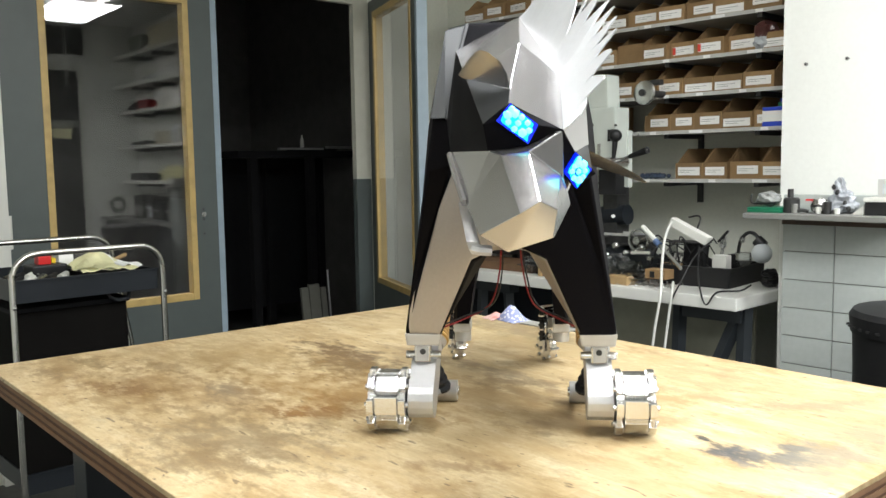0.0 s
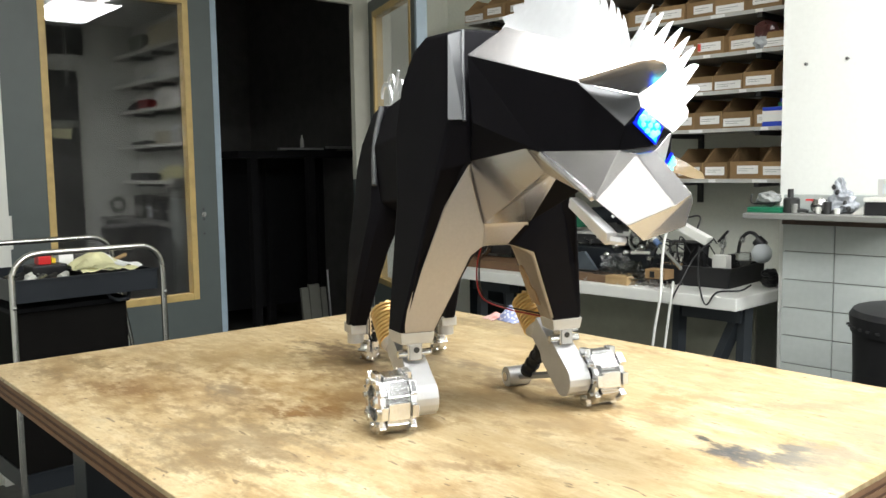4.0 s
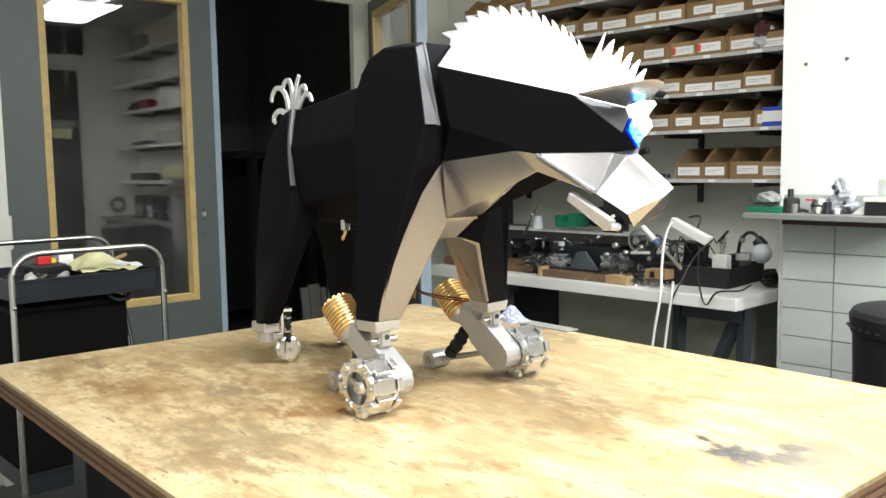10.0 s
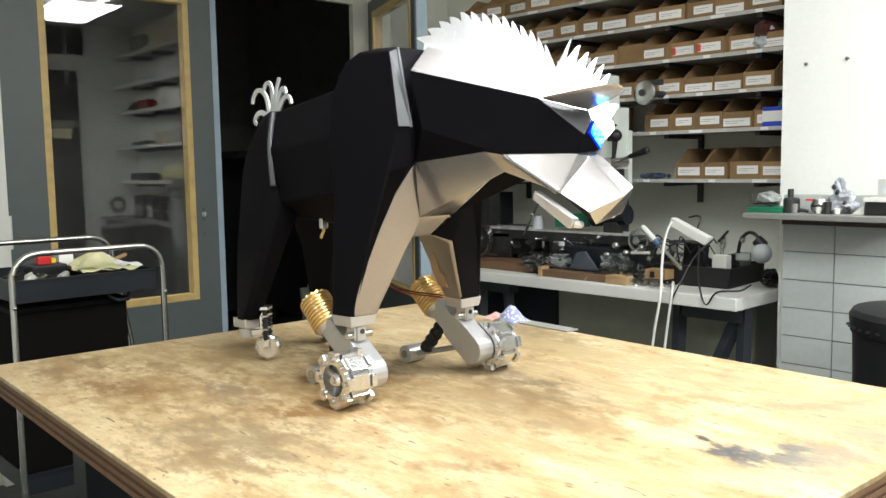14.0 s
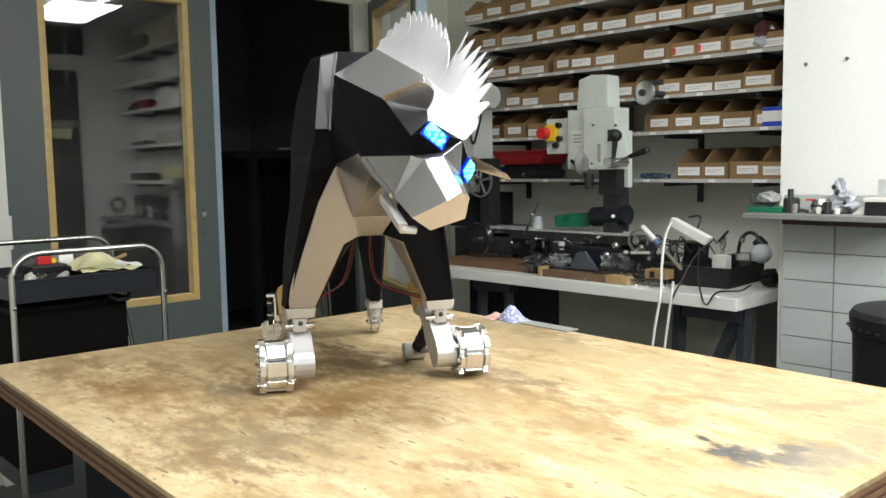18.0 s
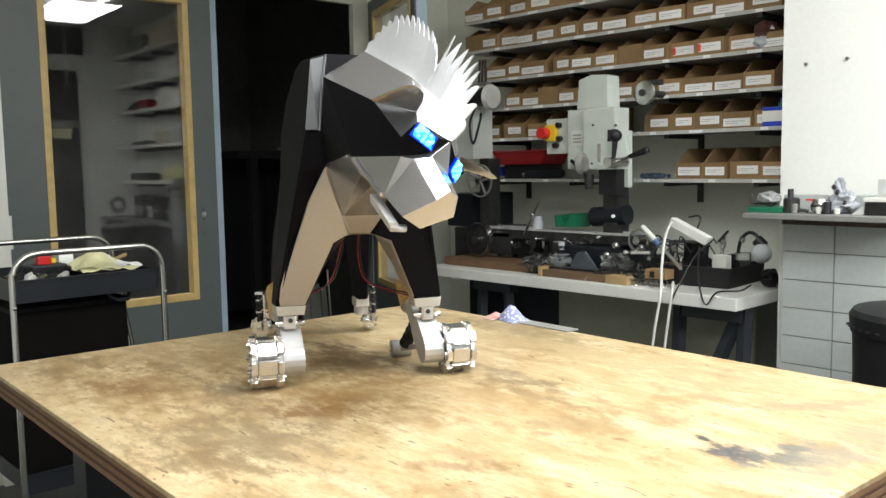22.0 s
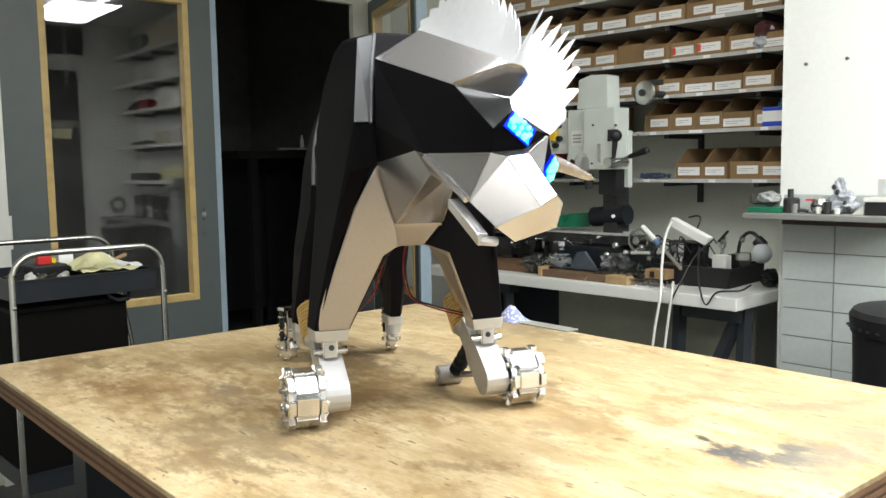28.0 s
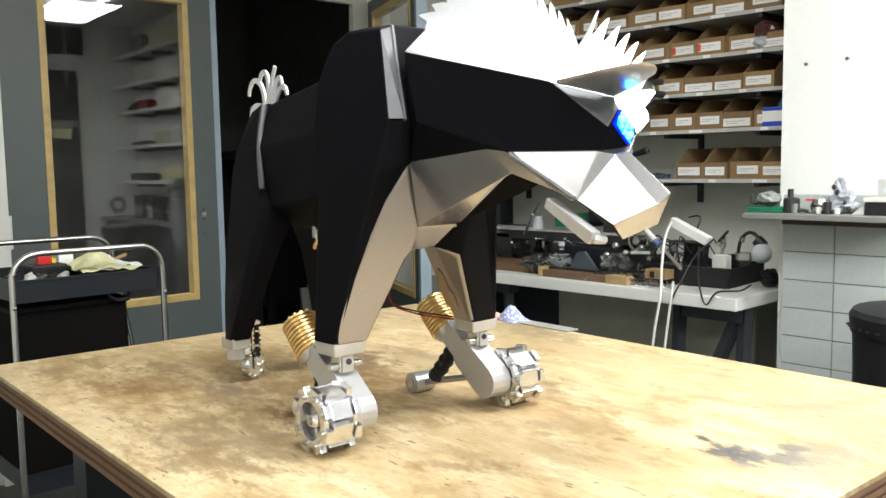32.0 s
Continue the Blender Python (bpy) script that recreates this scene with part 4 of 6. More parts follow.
    part("drum", spin([(0.0285, -0.020), (0.0315, -0.020), (0.0315, 0.020), (0.0285, 0.020), (0.0285, -0.020)], (0, 0, 0), "y", 28), STEEL, wheel, "grey inner drum", smooth=True)
    part("web", rod((0, -0.009, 0), (0, 0.009, 0), 0.0285, 24), ALU_SATIN, wheel)
    part("hub", spin([(0.0, -0.026), (0.008, -0.026), (0.012, -0.021), (0.013, 0.0), (0.012, 0.021), (0.008, 0.026), (0.0, 0.026)], (0, 0, 0), "y", 20), ALU, wheel, "polished wheel hub", smooth=True)
    part("axle", rod((0, 0.030 * s, 0), (0, -0.029 * s, 0), 0.0055, 12), STEEL, wheel, smooth=True)
    for k in range(4):
        for yy in (-0.016, 0.016):
            bm = box(-0.0035, yy - 0.0025, 0.010, 0.0035, yy + 0.0025, 0.030)
            bmesh.ops.transform(bm, verts=bm.verts, matrix=pose(0, 0, 0, 0, 90 * k + 22, 0))
            part("spoke", bm, ALU_SATIN, wheel)
    for k in range(8):
        m = pose(0, 0, 0, 0, 45 * k, 0)
        for yy, hw, r0, r1, wd in ((-0.0230, 0.0048, 0.033, 0.0465, 0.0095), (0.0230, 0.0048, 0.033, 0.0465, 0.0095), (0.0, 0.0158, 0.0305, 0.0425, 0.0125)):
            bm = box(-wd, yy - hw, r0, wd, yy + hw, r1)
            bmesh.ops.transform(bm, verts=bm.verts, matrix=m)
            part("cleat", bm, ALU, wheel, bevel=0.0010)
        for yy in (-1, 1):
            bm = rod((0, 0.026 * yy, 0.034), (0, 0.0315 * yy, 0.034), 0.0042, 10)
            bmesh.ops.transform(bm, verts=bm.verts, matrix=m)
            part("bolt", bm, STEEL, wheel, smooth=True)
    rx, ry = -0.150, -0.112 * s
    part("roller", rod((rx, ry - 0.02, 0.0175), (rx, ry + 0.02, 0.0175), 0.0175, 20), ALU_SATIN, robot, "small aluminium support roller", smooth=True)
    part("roller_cap", rod((rx, ry - 0.023, 0.0175), (rx, ry + 0.023, 0.0175), 0.008, 12), STEEL, robot, smooth=True)
    part("roller_bar", tube([(rx + 0.01, ry, 0.0175), (-0.03, y, 0.045)], 0.006, 6, n=0), ALU_SATIN, robot)
    part("damper", rod((rx + 0.035, ry, 0.03), (-0.062, y, 0.098), 0.010, 10), RUBBER, robot, "black damper strut", smooth=True)
    for k in range(5):
        c = Vector((rx + 0.045, ry, 0.037)).lerp(Vector((-0.075, y, 0.088)), k / 4)
        part("damper_coil", rod(c - Vector((0.002, 0, 0.002)), c + Vector((0.002, 0, 0.002)), 0.0135, 10), RUBBER, robot)

# rear feet: sprung units that swivel about the leg ends
casters = []
PIVOT = ((-0.415, -0.104, 0.064), (-0.415, 0.086, 0.064))
for px_, py_, pz_ in PIVOT:
    part("rear_cuff", box(px_ - 0.026, py_ - 0.016, 0.067, px_ + 0.022, py_ + 0.016, 0.087), CUFF, robot, "pale silver rear cuff", bevel=0.003)
    sw = new("caster")
    sw.parent = robot
    sw.location = (px_, py_, pz_)
    sw["label"] = "small swivelling sprung silver caster"
    casters.append(sw)
    part("pivot_block", rod((0, 0, 0.002), (0, 0, -0.016), 0.016, 16), ALU_SATIN, sw, smooth=True)
    part("side_arm", box(0.0, -0.009, -0.014, 0.034, 0.009, -0.002), ALU, sw, bevel=0.0015)
    part("upright", box(0.030, -0.008, -0.014, 0.036, 0.008, 0.044), ALU, sw, bevel=0.001)
    part("top_bracket", box(0.030, -0.017, 0.040, 0.050, 0.017, 0.047), ALU, sw, bevel=0.0015)
    for yy in (-0.013, 0.013):
        part("spring_rod", rod((0.043, yy, 0.041), (0.043, yy, -0.022), 0.0045, 8), RUBBER, sw, smooth=True)
        for k in range(5):
            part("spring_coil", rod((0.043, yy, 0.030 - 0.009 * k), (0.043, yy, 0.026 - 0.009 * k), 0.0068, 10), RUBBER if k % 3 else STEEL, sw)
        part("fork", box(0.037, yy - 0.003, -0.044, 0.050, yy + 0.003, -0.020), ALU, sw, bevel=0.001)
    part("caster_wheel", spin([(0.006, -0.008), (0.0215, -0.008), (0.0255, -0.005), (0.0255, 0.005), (0.0215, 0.008), (0.006, 0.008), (0.006, -0.008)], (0.044, 0, -0.037), "y", 20), ALU, sw, smooth=True)
    part("axle", rod((0.044, -0.02, -0.037), (0.044, 0.02, -0.037), 0.004, 8), STEEL, sw)
    for k in range(8):
        g = 2 * math.pi * k / 8
        part("rim_roller", rod((0.044 + 0.0225 * math.cos(g), -0.0105, -0.037 + 0.0225 * math.sin(g)), (0.044 + 0.0225 * math.cos(g), 0.0105, -0.037 + 0.0225 * math.sin(g)), 0.0038, 8), STEEL, sw)

# latch under the belly and the open cut-outs on the inner legs
part("belly_latch", box(-0.238, -0.044, 0.272, -0.226, -0.030, 0.292), ALU, robot, bevel=0.002)
part("latch_hook", tube([(-0.232, -0.038, 0.275), (-0.228, -0.040, 0.268), (-0.232, -0.042, 0.260), (-0.237, -0.040, 0.255)], 0.003, 8), GOLD, robot, "pale metal latch hook", smooth=True)
TAN = mat("bare_glass_fibre", (0.36, 0.25, 0.15), 0.6, grain=0.15, scale=60)
for s in (1, -1):
    def inner_face(u, z):
        y = 0.104 - 0.049 * (z - 0.14) / 0.123
        return Vector((u, -s * (y - 0.0042), z))
    shape = [(-0.048, 0.165), (-0.026, 0.163), (-0.024, 0.186), (-0.034, 0.196), (-0.032, 0.214), (-0.040, 0.228), (-0.050, 0.222), (-0.052, 0.19)]
    bm = bmesh.new()
    a = [bm.verts.new(inner_face(*p)) for p in shape]
    b = [bm.verts.new(inner_face(*p) + Vector((0, 0.003 * s * -1, 0))) for p in shape]
    for k in range(8):
        bm.faces.new((a[k], a[(k + 1) % 8], b[(k + 1) % 8], b[k]))
    bm.faces.new(a), bm.faces.new(b[::-1])
    part("leg_cutout", bm, TAN, robot, "rough tan cut-out patch")

# loose motor wires
for s in (1, -1):
    for k, m in enumerate((WIRE_RED, WIRE_BLACK)):
        o = 0.004 * k
        part("wire", tube([(-0.055, -0.014 * s, 0.29), (-0.105, -0.018 * s + o, 0.225), (-0.125, -0.034 * s + o, 0.168), (-0.108, -0.074 * s, 0.146 + o), (-0.055, -0.110 * s, 0.139 + o)], 0.0014, 6), m, robot)

# ---- along the bench ----


def slab(a, b, depth, bm=None):
    """A box whose front face has its top left corner at a and its bottom right corner at b."""
    return box(a[0], a[1], b[2], b[0], a[1] + depth, a[2], bm)


# milling machine
mill = thing("milling_machine", "pale green bench milling machine with a black lever", "machine")
a, b, c = (-2.288, 2.880, 1.450), (-2.197, 2.880, 1.205), (-2.039, 2.880, 1.203)
part("gear_head", slab(a, b, 0.09), MACHINE, mill, bevel=0.006)
part("spindle_head", slab((b[0], 2.865, a[2]), c, 0.10), MACHINE, mill, bevel=0.008)
t0, t1 = (-2.230, 2.900, 1.582), (-2.088, 2.900, 1.570)
part("motor_cover", prism([(t0[0] - 0.01, a[2]), (t0[0], t0[2] - 0.01), (t0[0] + 0.06, t0[2] + 0.006), (t1[0], t0[2]), (t1[0] + 0.006, a[2])], 2.88, 2.965, "y"), MACHINE, mill, bevel=0.008)
part("side_plate", slab((-2.090, 2.950, 1.359), (-2.033, 2.950, 1.129), 0.03), MACHINE, mill, bevel=0.003)
part("nameplate", slab((-2.266, 2.878, 1.365), (-2.201, 2.878, 1.302), 0.002), WHITE_PLASTIC, mill)
for k in range(3):
    p = (-2.258, 2.876, 1.355)
    part("print", box(p[0], 2.8755, p[2] - 0.012 - 0.014 * k, p[0] + 0.045, 2.8765, p[2] - 0.006 - 0.014 * k), INK, mill)
part("slot", slab((-2.072, 2.863, 1.362), (-2.025, 2.863, 1.315), 0.004), BLACK_PLASTIC, mill)
for q in ((-2.145, 2.864, 1.383), (-2.034, 2.864, 1.378), (-2.045, 2.864, 1.347), (-2.150, 2.864, 1.228)):
    part("screw", rod((q[0], q[1] - 0.002, q[2]), (q[0], q[1] + 0.004, q[2]), 0.005, 8), DARK_STEEL, mill)
k0, k1, k2 = (-1.989, 2.800, 1.335), (-1.999, 2.800, 1.231), (-1.818, 2.760, 1.275)
part("knob", ball(k0, 0.026, squash=(1, 1, 0.95)), BLACK_PLASTIC, mill, "black ball knob", smooth=True)
part("knob_stem", rod(k0, k1, 0.012, 12, 0.007), BLACK_PLASTIC, mill, smooth=True)
part("feed_hub", rod((k1[0], 2.76, k1[2]), (k1[0], 2.88, k1[2]), 0.02, 18), STEEL, mill, "bright steel feed hub", smooth=True)
part("feed_lever", rod(k1, k2, 0.006, 10), STEEL, mill, smooth=True)
m0 = Vector(k1).lerp(Vector(k2), 0.5)
part("lever_grip", rod(m0, k2, 0.009, 10, 0.013), BLACK_PLASTIC, mill, "black lever grip", smooth=True)
part("quill_slide", slab((-2.121, 2.862, 1.307), (-2.106, 2.862, 1.222), 0.006), STEEL, mill)
part("chin", slab((-2.135, 2.890, 1.204), (-2.051, 2.890, 1.101), 0.08), BLACK_PLASTIC, mill, bevel=0.004)
part("column", slab((-2.171, 2.970, 1.208), (-2.102, 2.970, 0.898), 0.09), DARK_STEEL, mill, bevel=0.004)
part("base", box(-2.35, 2.92, BZ, -1.98, 3.2, BZ + 0.05), DARK_STEEL, mill, bevel=0.006)
part("chuck", rod((-2.169, 2.870, 1.186), (-2.169, 2.870, 1.123), 0.022, 16, 0.016), DARK_STEEL, mill, smooth=True)
part("hose", tube([(-2.252, 2.860, 1.241), (-2.183, 2.840, 1.205), (-2.164, 2.860, 1.170)], 0.008), BLACK_PLASTIC, mill)
g1 = (-2.155, 2.840, 1.228)
part("spindle_guard", spin([(0.045, 0), (0.045, 0.004), (0.03, 0.02), (0.008, 0.022)], (g1[0] - 0.03, g1[1], g1[2]), "x", 18), LEDGE, mill, "cloudy curved guard", smooth=True)

ctl = thing("control_box", "grey switch box with a yellow and red stop button", "switch box")
part("case", slab((-2.418, 2.900, 1.420), (-2.301, 2.900, 1.272), 0.06), MACHINE, ctl, bevel=0.003)
e0 = (-2.383, 2.880, 1.360)
part("stop_plate", box(e0[0] - 0.03, 2.878, e0[2] - 0.035, e0[0] + 0.03, 2.90, e0[2] + 0.035), YELLOW, ctl, "yellow stop button housing", bevel=0.006)
part("stop_button", rod((e0[0] - 0.02, 2.84, e0[2]), (e0[0] - 0.02, 2.878, e0[2]), 0.024, 18), RED, ctl, "red mushroom button", smooth=True)
for q in ((-2.345, 2.895, 1.392), (-2.340, 2.895, 1.335), (-2.361, 2.895, 1.307)):
    part("switch", rod((q[0], 2.88, q[2]), (q[0], 2.90, q[2]), 0.012, 12), BLACK_PLASTIC, ctl, smooth=True)

# handwheel in front of the shelves
hw = thing("handwheel", "polished steel handwheel with a turned rim", "handwheel")
q = (-2.000, 3.020, 1.509)
part("rim", spin([(0.02, 0), (0.046, 0.006), (0.05, 0.014), (0.046, 0.022), (0.02, 0.012)], (q[0], 3.0, q[2]), "y", 28), STEEL, hw, smooth=True)
part("shaft", rod((q[0], 2.99, q[2]), (q[0], 3.15, q[2]), 0.014, 14), DARK_STEEL, hw, smooth=True)
part("bracket", slab((-2.057, 3.060, 1.563), (-1.960, 3.060, 1.542), 0.03), DARK_STEEL, hw)

# small lathe
lathe = thing("bench_lathe", "dark oily bench lathe with chrome handwheels", "lathe")
p, q = (-2.789, 2.930, 0.938), (-2.002, 2.930, 0.934)
part("bed", box(p[0], 2.93, p[2] - 0.045, q[0], 3.03, p[2] - 0.006), DARK_STEEL, lathe, bevel=0.003)
GROUND_STEEL = mat("ground_steel_way", (0.78, 0.78, 0.76), 0.42, 0.7, grain=0.2, scale=60)
for yy in (2.925, 3.015):
    part("way", box(p[0], yy, p[2] - 0.006, q[0], yy + 0.009, p[2] + 0.004), GROUND_STEEL, lathe)
w = (-2.835, 2.900, 0.879)
part("drive_wheel", spin([(0.02, -0.01), (0.07, -0.012), (0.078, -0.006), (0.078, 0.006), (0.07, 0.012), (0.02, 0.01)], w, "y", 28), DARK_STEEL, lathe, smooth=True)
part("wheel_rim", spin([(0.074, -0.016), (0.082, -0.016), (0.082, 0.016), (0.074, 0.016), (0.074, -0.016)], w, "y", 32), STEEL, lathe, "worn bright wheel rim", smooth=True)
part("wheel_hub", rod((w[0], 2.87, w[2]), (w[0], 2.95, w[2]), 0.022, 14), STEEL, lathe, smooth=True)
part("headstock", slab((-2.812, 2.930, 0.921), (-2.658, 2.930, 0.813), 0.14), DARK_STEEL, lathe, bevel=0.01)
part("chuck", rod((-2.839, 2.970, 0.912), (-2.765, 2.970, 0.915), 0.035, 20), STEEL, lathe, smooth=True)
q = (-2.521, 2.950, 0.973)
part("tool_post", rod((q[0], 2.96, p[2]), (q[0], 2.96, p[2] + 0.06), 0.028, 14, 0.02), SMOKED, lathe, smooth=True)
part("clamp_lever", rod((-2.569, 2.920, 0.912), (-2.478, 2.920, 1.064), 0.006, 8), STEEL, lathe, smooth=True)
part("lever_ball", ball((-2.518, 2.920, 1.005), 0.012), STEEL, lathe, smooth=True)
g = (-2.344, 2.950, 0.955)
bm = prism([(g[0] - 0.06, g[2]), (g[0] - 0.065, g[2] + 0.05), (g[0] - 0.03, g[2] + 0.05), (g[0] - 0.02, g[2] + 0.022), (g[0] + 0.0, g[2] + 0.022), (g[0] + 0.02, g[2] + 0.06), (g[0] + 0.06, g[2] + 0.06), (g[0] + 0.055, g[2])], 2.94, 3.04, "y")
part("steady", bm, GREEN_CASE, lathe, "bright green steady rest", bevel=0.003)
part("motor", rod((-2.240, 3.000, 1.000), (-2.067, 3.000, 1.015), 0.042, 20), NAVY, lathe, smooth=True)
part("motor_cap", rod((-2.108, 2.955, 1.009), (-2.105, 2.950, 1.010), 0.008, 10), STEEL, lathe)
q = (-2.324, 2.840, 0.803)
part("feed_wheel", spin([(0.012, -0.004), (0.042, -0.008), (0.046, 0.0), (0.042, 0.008), (0.012, 0.004)], q, "y", 26), STEEL, lathe, "polished chrome feed wheel", smooth=True)
part("feed_screw", rod((q[0], 2.83, q[2]), (q[0], 2.95, q[2]), 0.009, 10), STEEL, lathe, smooth=True)
part("feed_handle", rod((q[0] + 0.03, 2.82, q[2] + 0.02), (q[0] + 0.075, 2.80, q[2] + 0.03), 0.006, 8), STEEL, lathe)
u, v = (-2.345, 2.900, 0.885), (-1.922, 2.900, 0.796)
part("pedestal", prism([(u[0], v[2]), (u[0] + 0.06, u[2]), (v[0] - 0.14, u[2]), (v[0], v[2] + 0.02), (v[0], v[2])], 2.86, 3.1, "y"), NAVY, lathe, "dark blue-grey cast pedestal", bevel=0.006)
part("apron_block", slab((-2.389, 2.900, 0.887), (-2.320, 2.900, 0.837), 0.08), DARK_STEEL, lathe, bevel=0.004)
q = (-1.933, 2.880, 0.923)
part("end_wheel", spin([(0.040, -0.006), (0.047, -0.006), (0.047, 0.006), (0.040, 0.006), (0.040, -0.006)], q, "y", 26), STEEL, lathe, smooth=True)
part("end_wheel_hub", rod((q[0], 2.86, q[2]), (q[0], 2.93, q[2]), 0.016, 12), STEEL, lathe, smooth=True)
for ang in (20, 140, 260):
    part("spoke", rod(q, (q[0] + 0.042 * math.cos(radians(ang)), q[1], q[2] + 0.042 * math.sin(radians(ang))), 0.005, 8), STEEL, lathe)
part("end_bar", rod((-1.954, 2.860, 0.874), (-1.871, 2.860, 0.879), 0.006, 8), WHITE_PLASTIC, lathe)
part("tray", box(u[0] - 0.16, 2.80, BZ + 0.03, v[0] + 0.05, 3.12, BZ + 0.036), DARK_STEEL, lathe)

u, v = (-2.344, 2.800, 0.772), (-1.895, 2.760, 0.766)
blk = thing("timber_packer", "pale pine packing block under the lathe", "wood block")
part("core", box(u[0] + 0.02, 2.755, BZ, v[0] - 0.05, 2.90, BZ + 0.03), mat("brown_stained_pine", (0.15, 0.09, 0.05), 0.7, grain=0.2), blk, bevel=0.003)
part("left_end", box(u[0], 2.75, BZ, u[0] + 0.02, 2.90, BZ + 0.042), PINE, blk, bevel=0.002)
part("right_end", box(v[0] - 0.1, 2.745, BZ, v[0], 2.90, BZ + 0.034), PINE, blk, bevel=0.002)
brd = thing("oak_board", "long brown board lying at the end of the bench", "board")
part("plank", box(-2.97, 2.80, BZ, -2.42, 2.98, BZ + 0.036), mat("brown_oak", (0.17, 0.095, 0.05), 0.6, grain=0.25, scale=14), brd, bevel=0.003)
trayw = thing("plastic_tray", "shallow white plastic tray on the bench", "tray")
part("tray", box(-2.97, 2.99, BZ, -2.80, 3.1, BZ + 0.05), WHITE_PLASTIC, trayw, bevel=0.008)
cab = thing("machine_cabinet", "dark blue steel cabinet beside the lathe", "cabinet")
part("body", slab((-3.205, 3.050, 1.088), (-3.021, 3.050, 0.921), 0.3), NAVY, cab, bevel=0.004)
part("base", box(-3.1, 3.0, BZ, -2.86, 3.35, (-3.021, 3.050, 0.921)[2] - 0.001), DARK_STEEL, cab)
part("door_gap", slab((-3.196, 3.047, 1.007), (-3.024, 3.047, 1.006), 0.004), BLACK_PLASTIC, cab)

# grinder stand with a belt wheel
gr = thing("belt_grinder", "grey belt grinder with a spoked belt wheel", "grinder")
part("body", slab((-3.087, 3.000, 1.510), (-2.965, 3.000, 1.258), 0.14), MACHINE, gr, bevel=0.006)
q = (-2.892, 2.970, 1.154)
part("belt_wheel", spin([(0.073, -0.006), (0.079, -0.006), (0.079, 0.006), (0.073, 0.006), (0.073, -0.006)], q, "y", 30), LEDGE, gr, smooth=True)
for k in range(5):
    g = radians(72 * k + 10)
    part("spoke", rod((q[0], 2.972, q[2]), (q[0] + 0.074 * math.cos(g), 2.972, q[2] + 0.074 * math.sin(g)), 0.006, 8), LEDGE, gr)
part("hub", rod((q[0], 2.95, q[2]), (q[0], 3.0, q[2]), 0.014, 12), STEEL, gr, smooth=True)
part("column", box(q[0] - 0.03, 3.0, BZ, q[0] + 0.03, 3.08, (-3.092, 3.000, 1.260)[2]), DARK_STEEL, gr)
part("motor", rod((-2.988, 3.020, 1.560), (-2.866, 3.020, 1.552), 0.046, 18), BLACK_PLASTIC, gr, smooth=True)
part("motor_cowl", rod((-2.866, 3.020, 1.552), (-2.846, 3.020, 1.551), 0.062, 22, 0.052), SHELF, gr, "white end cowl", smooth=True)
part("cable", tube([(-2.926, 2.980, 1.506), (-2.956, 2.970, 1.426), (-2.934, 2.970, 1.331), (-2.897, 2.980, 1.437), (-2.889, 2.980, 1.477)], 0.006), BLACK_PLASTIC, gr)

rt = thing("red_tray", "bright red plastic tool tray on the shelf", "tray")
u, v = (-3.003, 3.160, 1.297), (-2.657, 3.160, 1.228)
DULL_RED = mat("dull_red_plastic", (0.27, 0.008, 0.012), 0.4, grain=0.12)
part("bowl", prism([(u[0], u[2]), (u[0] + 0.05, v[2]), (v[0] - 0.03, v[2]), (v[0], u[2])], 3.17, 3.36, "y"), DULL_RED, rt, bevel=0.006)
part("rim", box(u[0] - 0.01, 3.16, u[2] - 0.008, v[0] + 0.01, 3.37, u[2]), DULL_RED, rt, bevel=0.002)
part("stand", box(u[0] + 0.06, 3.2, SHELF_Z[0] + 0.001, v[0] - 0.04, 3.35, v[2]), BLACK_PLASTIC, rt)
bb = thing("blue_crate", "dark blue plastic crate on the shelf", "crate")
part("crate", slab((-3.131, 3.200, 1.219), (-2.980, 3.200, 1.172), 0.2), BLUE_BIN, bb, bevel=0.004)
tl = thing("hand_tool", "dark hand tool lying on the shelf", "tool")
part("body", tube([((-2.797, 3.170, 1.205)[0], 3.2, SHELF_Z[0] + 0.02), ((-2.586, 3.170, 1.214)[0], 3.22, SHELF_Z[0] + 0.026)], 0.02, 10), NAVY, tl, smooth=True)
part("tip", ball(((-2.808, 3.170, 1.199)[0], 3.2, SHELF_Z[0] + 0.022), 0.014), STEEL, tl, smooth=True)

bin_b = thing("blue_bin", "open blue plastic bin with a white label", "storage bin", group="plastic bins")
u, v = (-1.569, 3.155, 1.431), (-1.475, 3.155, 1.359)
part("front", box(u[0], 3.155, SHELF_Z[1] + 0.001, v[0], 3.16, u[2]), BLUE_BIN, bin_b, bevel=0.002)
part("body", box(u[0], 3.161, SHELF_Z[1] + 0.001, v[0], 3.4, u[2] - 0.02), BLUE_BIN, bin_b)
part("back", box(u[0], 3.3, u[2] - 0.02, v[0], 3.4, u[2] + 0.04), BLUE_BIN, bin_b)
part("label", slab((-1.568, 3.153, 1.416), (-1.475, 3.153, 1.376), 0.0015), PAPER, bin_b)
part("green_insert", box(u[0] + 0.04, 3.2, u[2] - 0.02, v[0], 3.28, u[2] + 0.018), GREEN_CASE, bin_b)
jars = thing("small_parts", "cluster of small shiny dark fittings on the shelf", "hardware", kind="stuff")
bm = bmesh.new()
rnd = random.Random(9)
for k in range(26):
    x = (-2.119, 3.200, 1.175)[0] + rnd.uniform(0, 0.11)
    ball((x, 3.17 + rnd.uniform(0, 0.1), SHELF_Z[0] + 0.008 + rnd.uniform(0, 0.012)), rnd.uniform(0.006, 0.012), bm, seg=8)
part("fittings", bm, mat("blued_steel", (0.12, 0.16, 0.24), 0.25, 0.8), jars, smooth=True)
bagw = thing("plastic_bag", "crumpled clear plastic bag with red parts on the shelf", "bag")


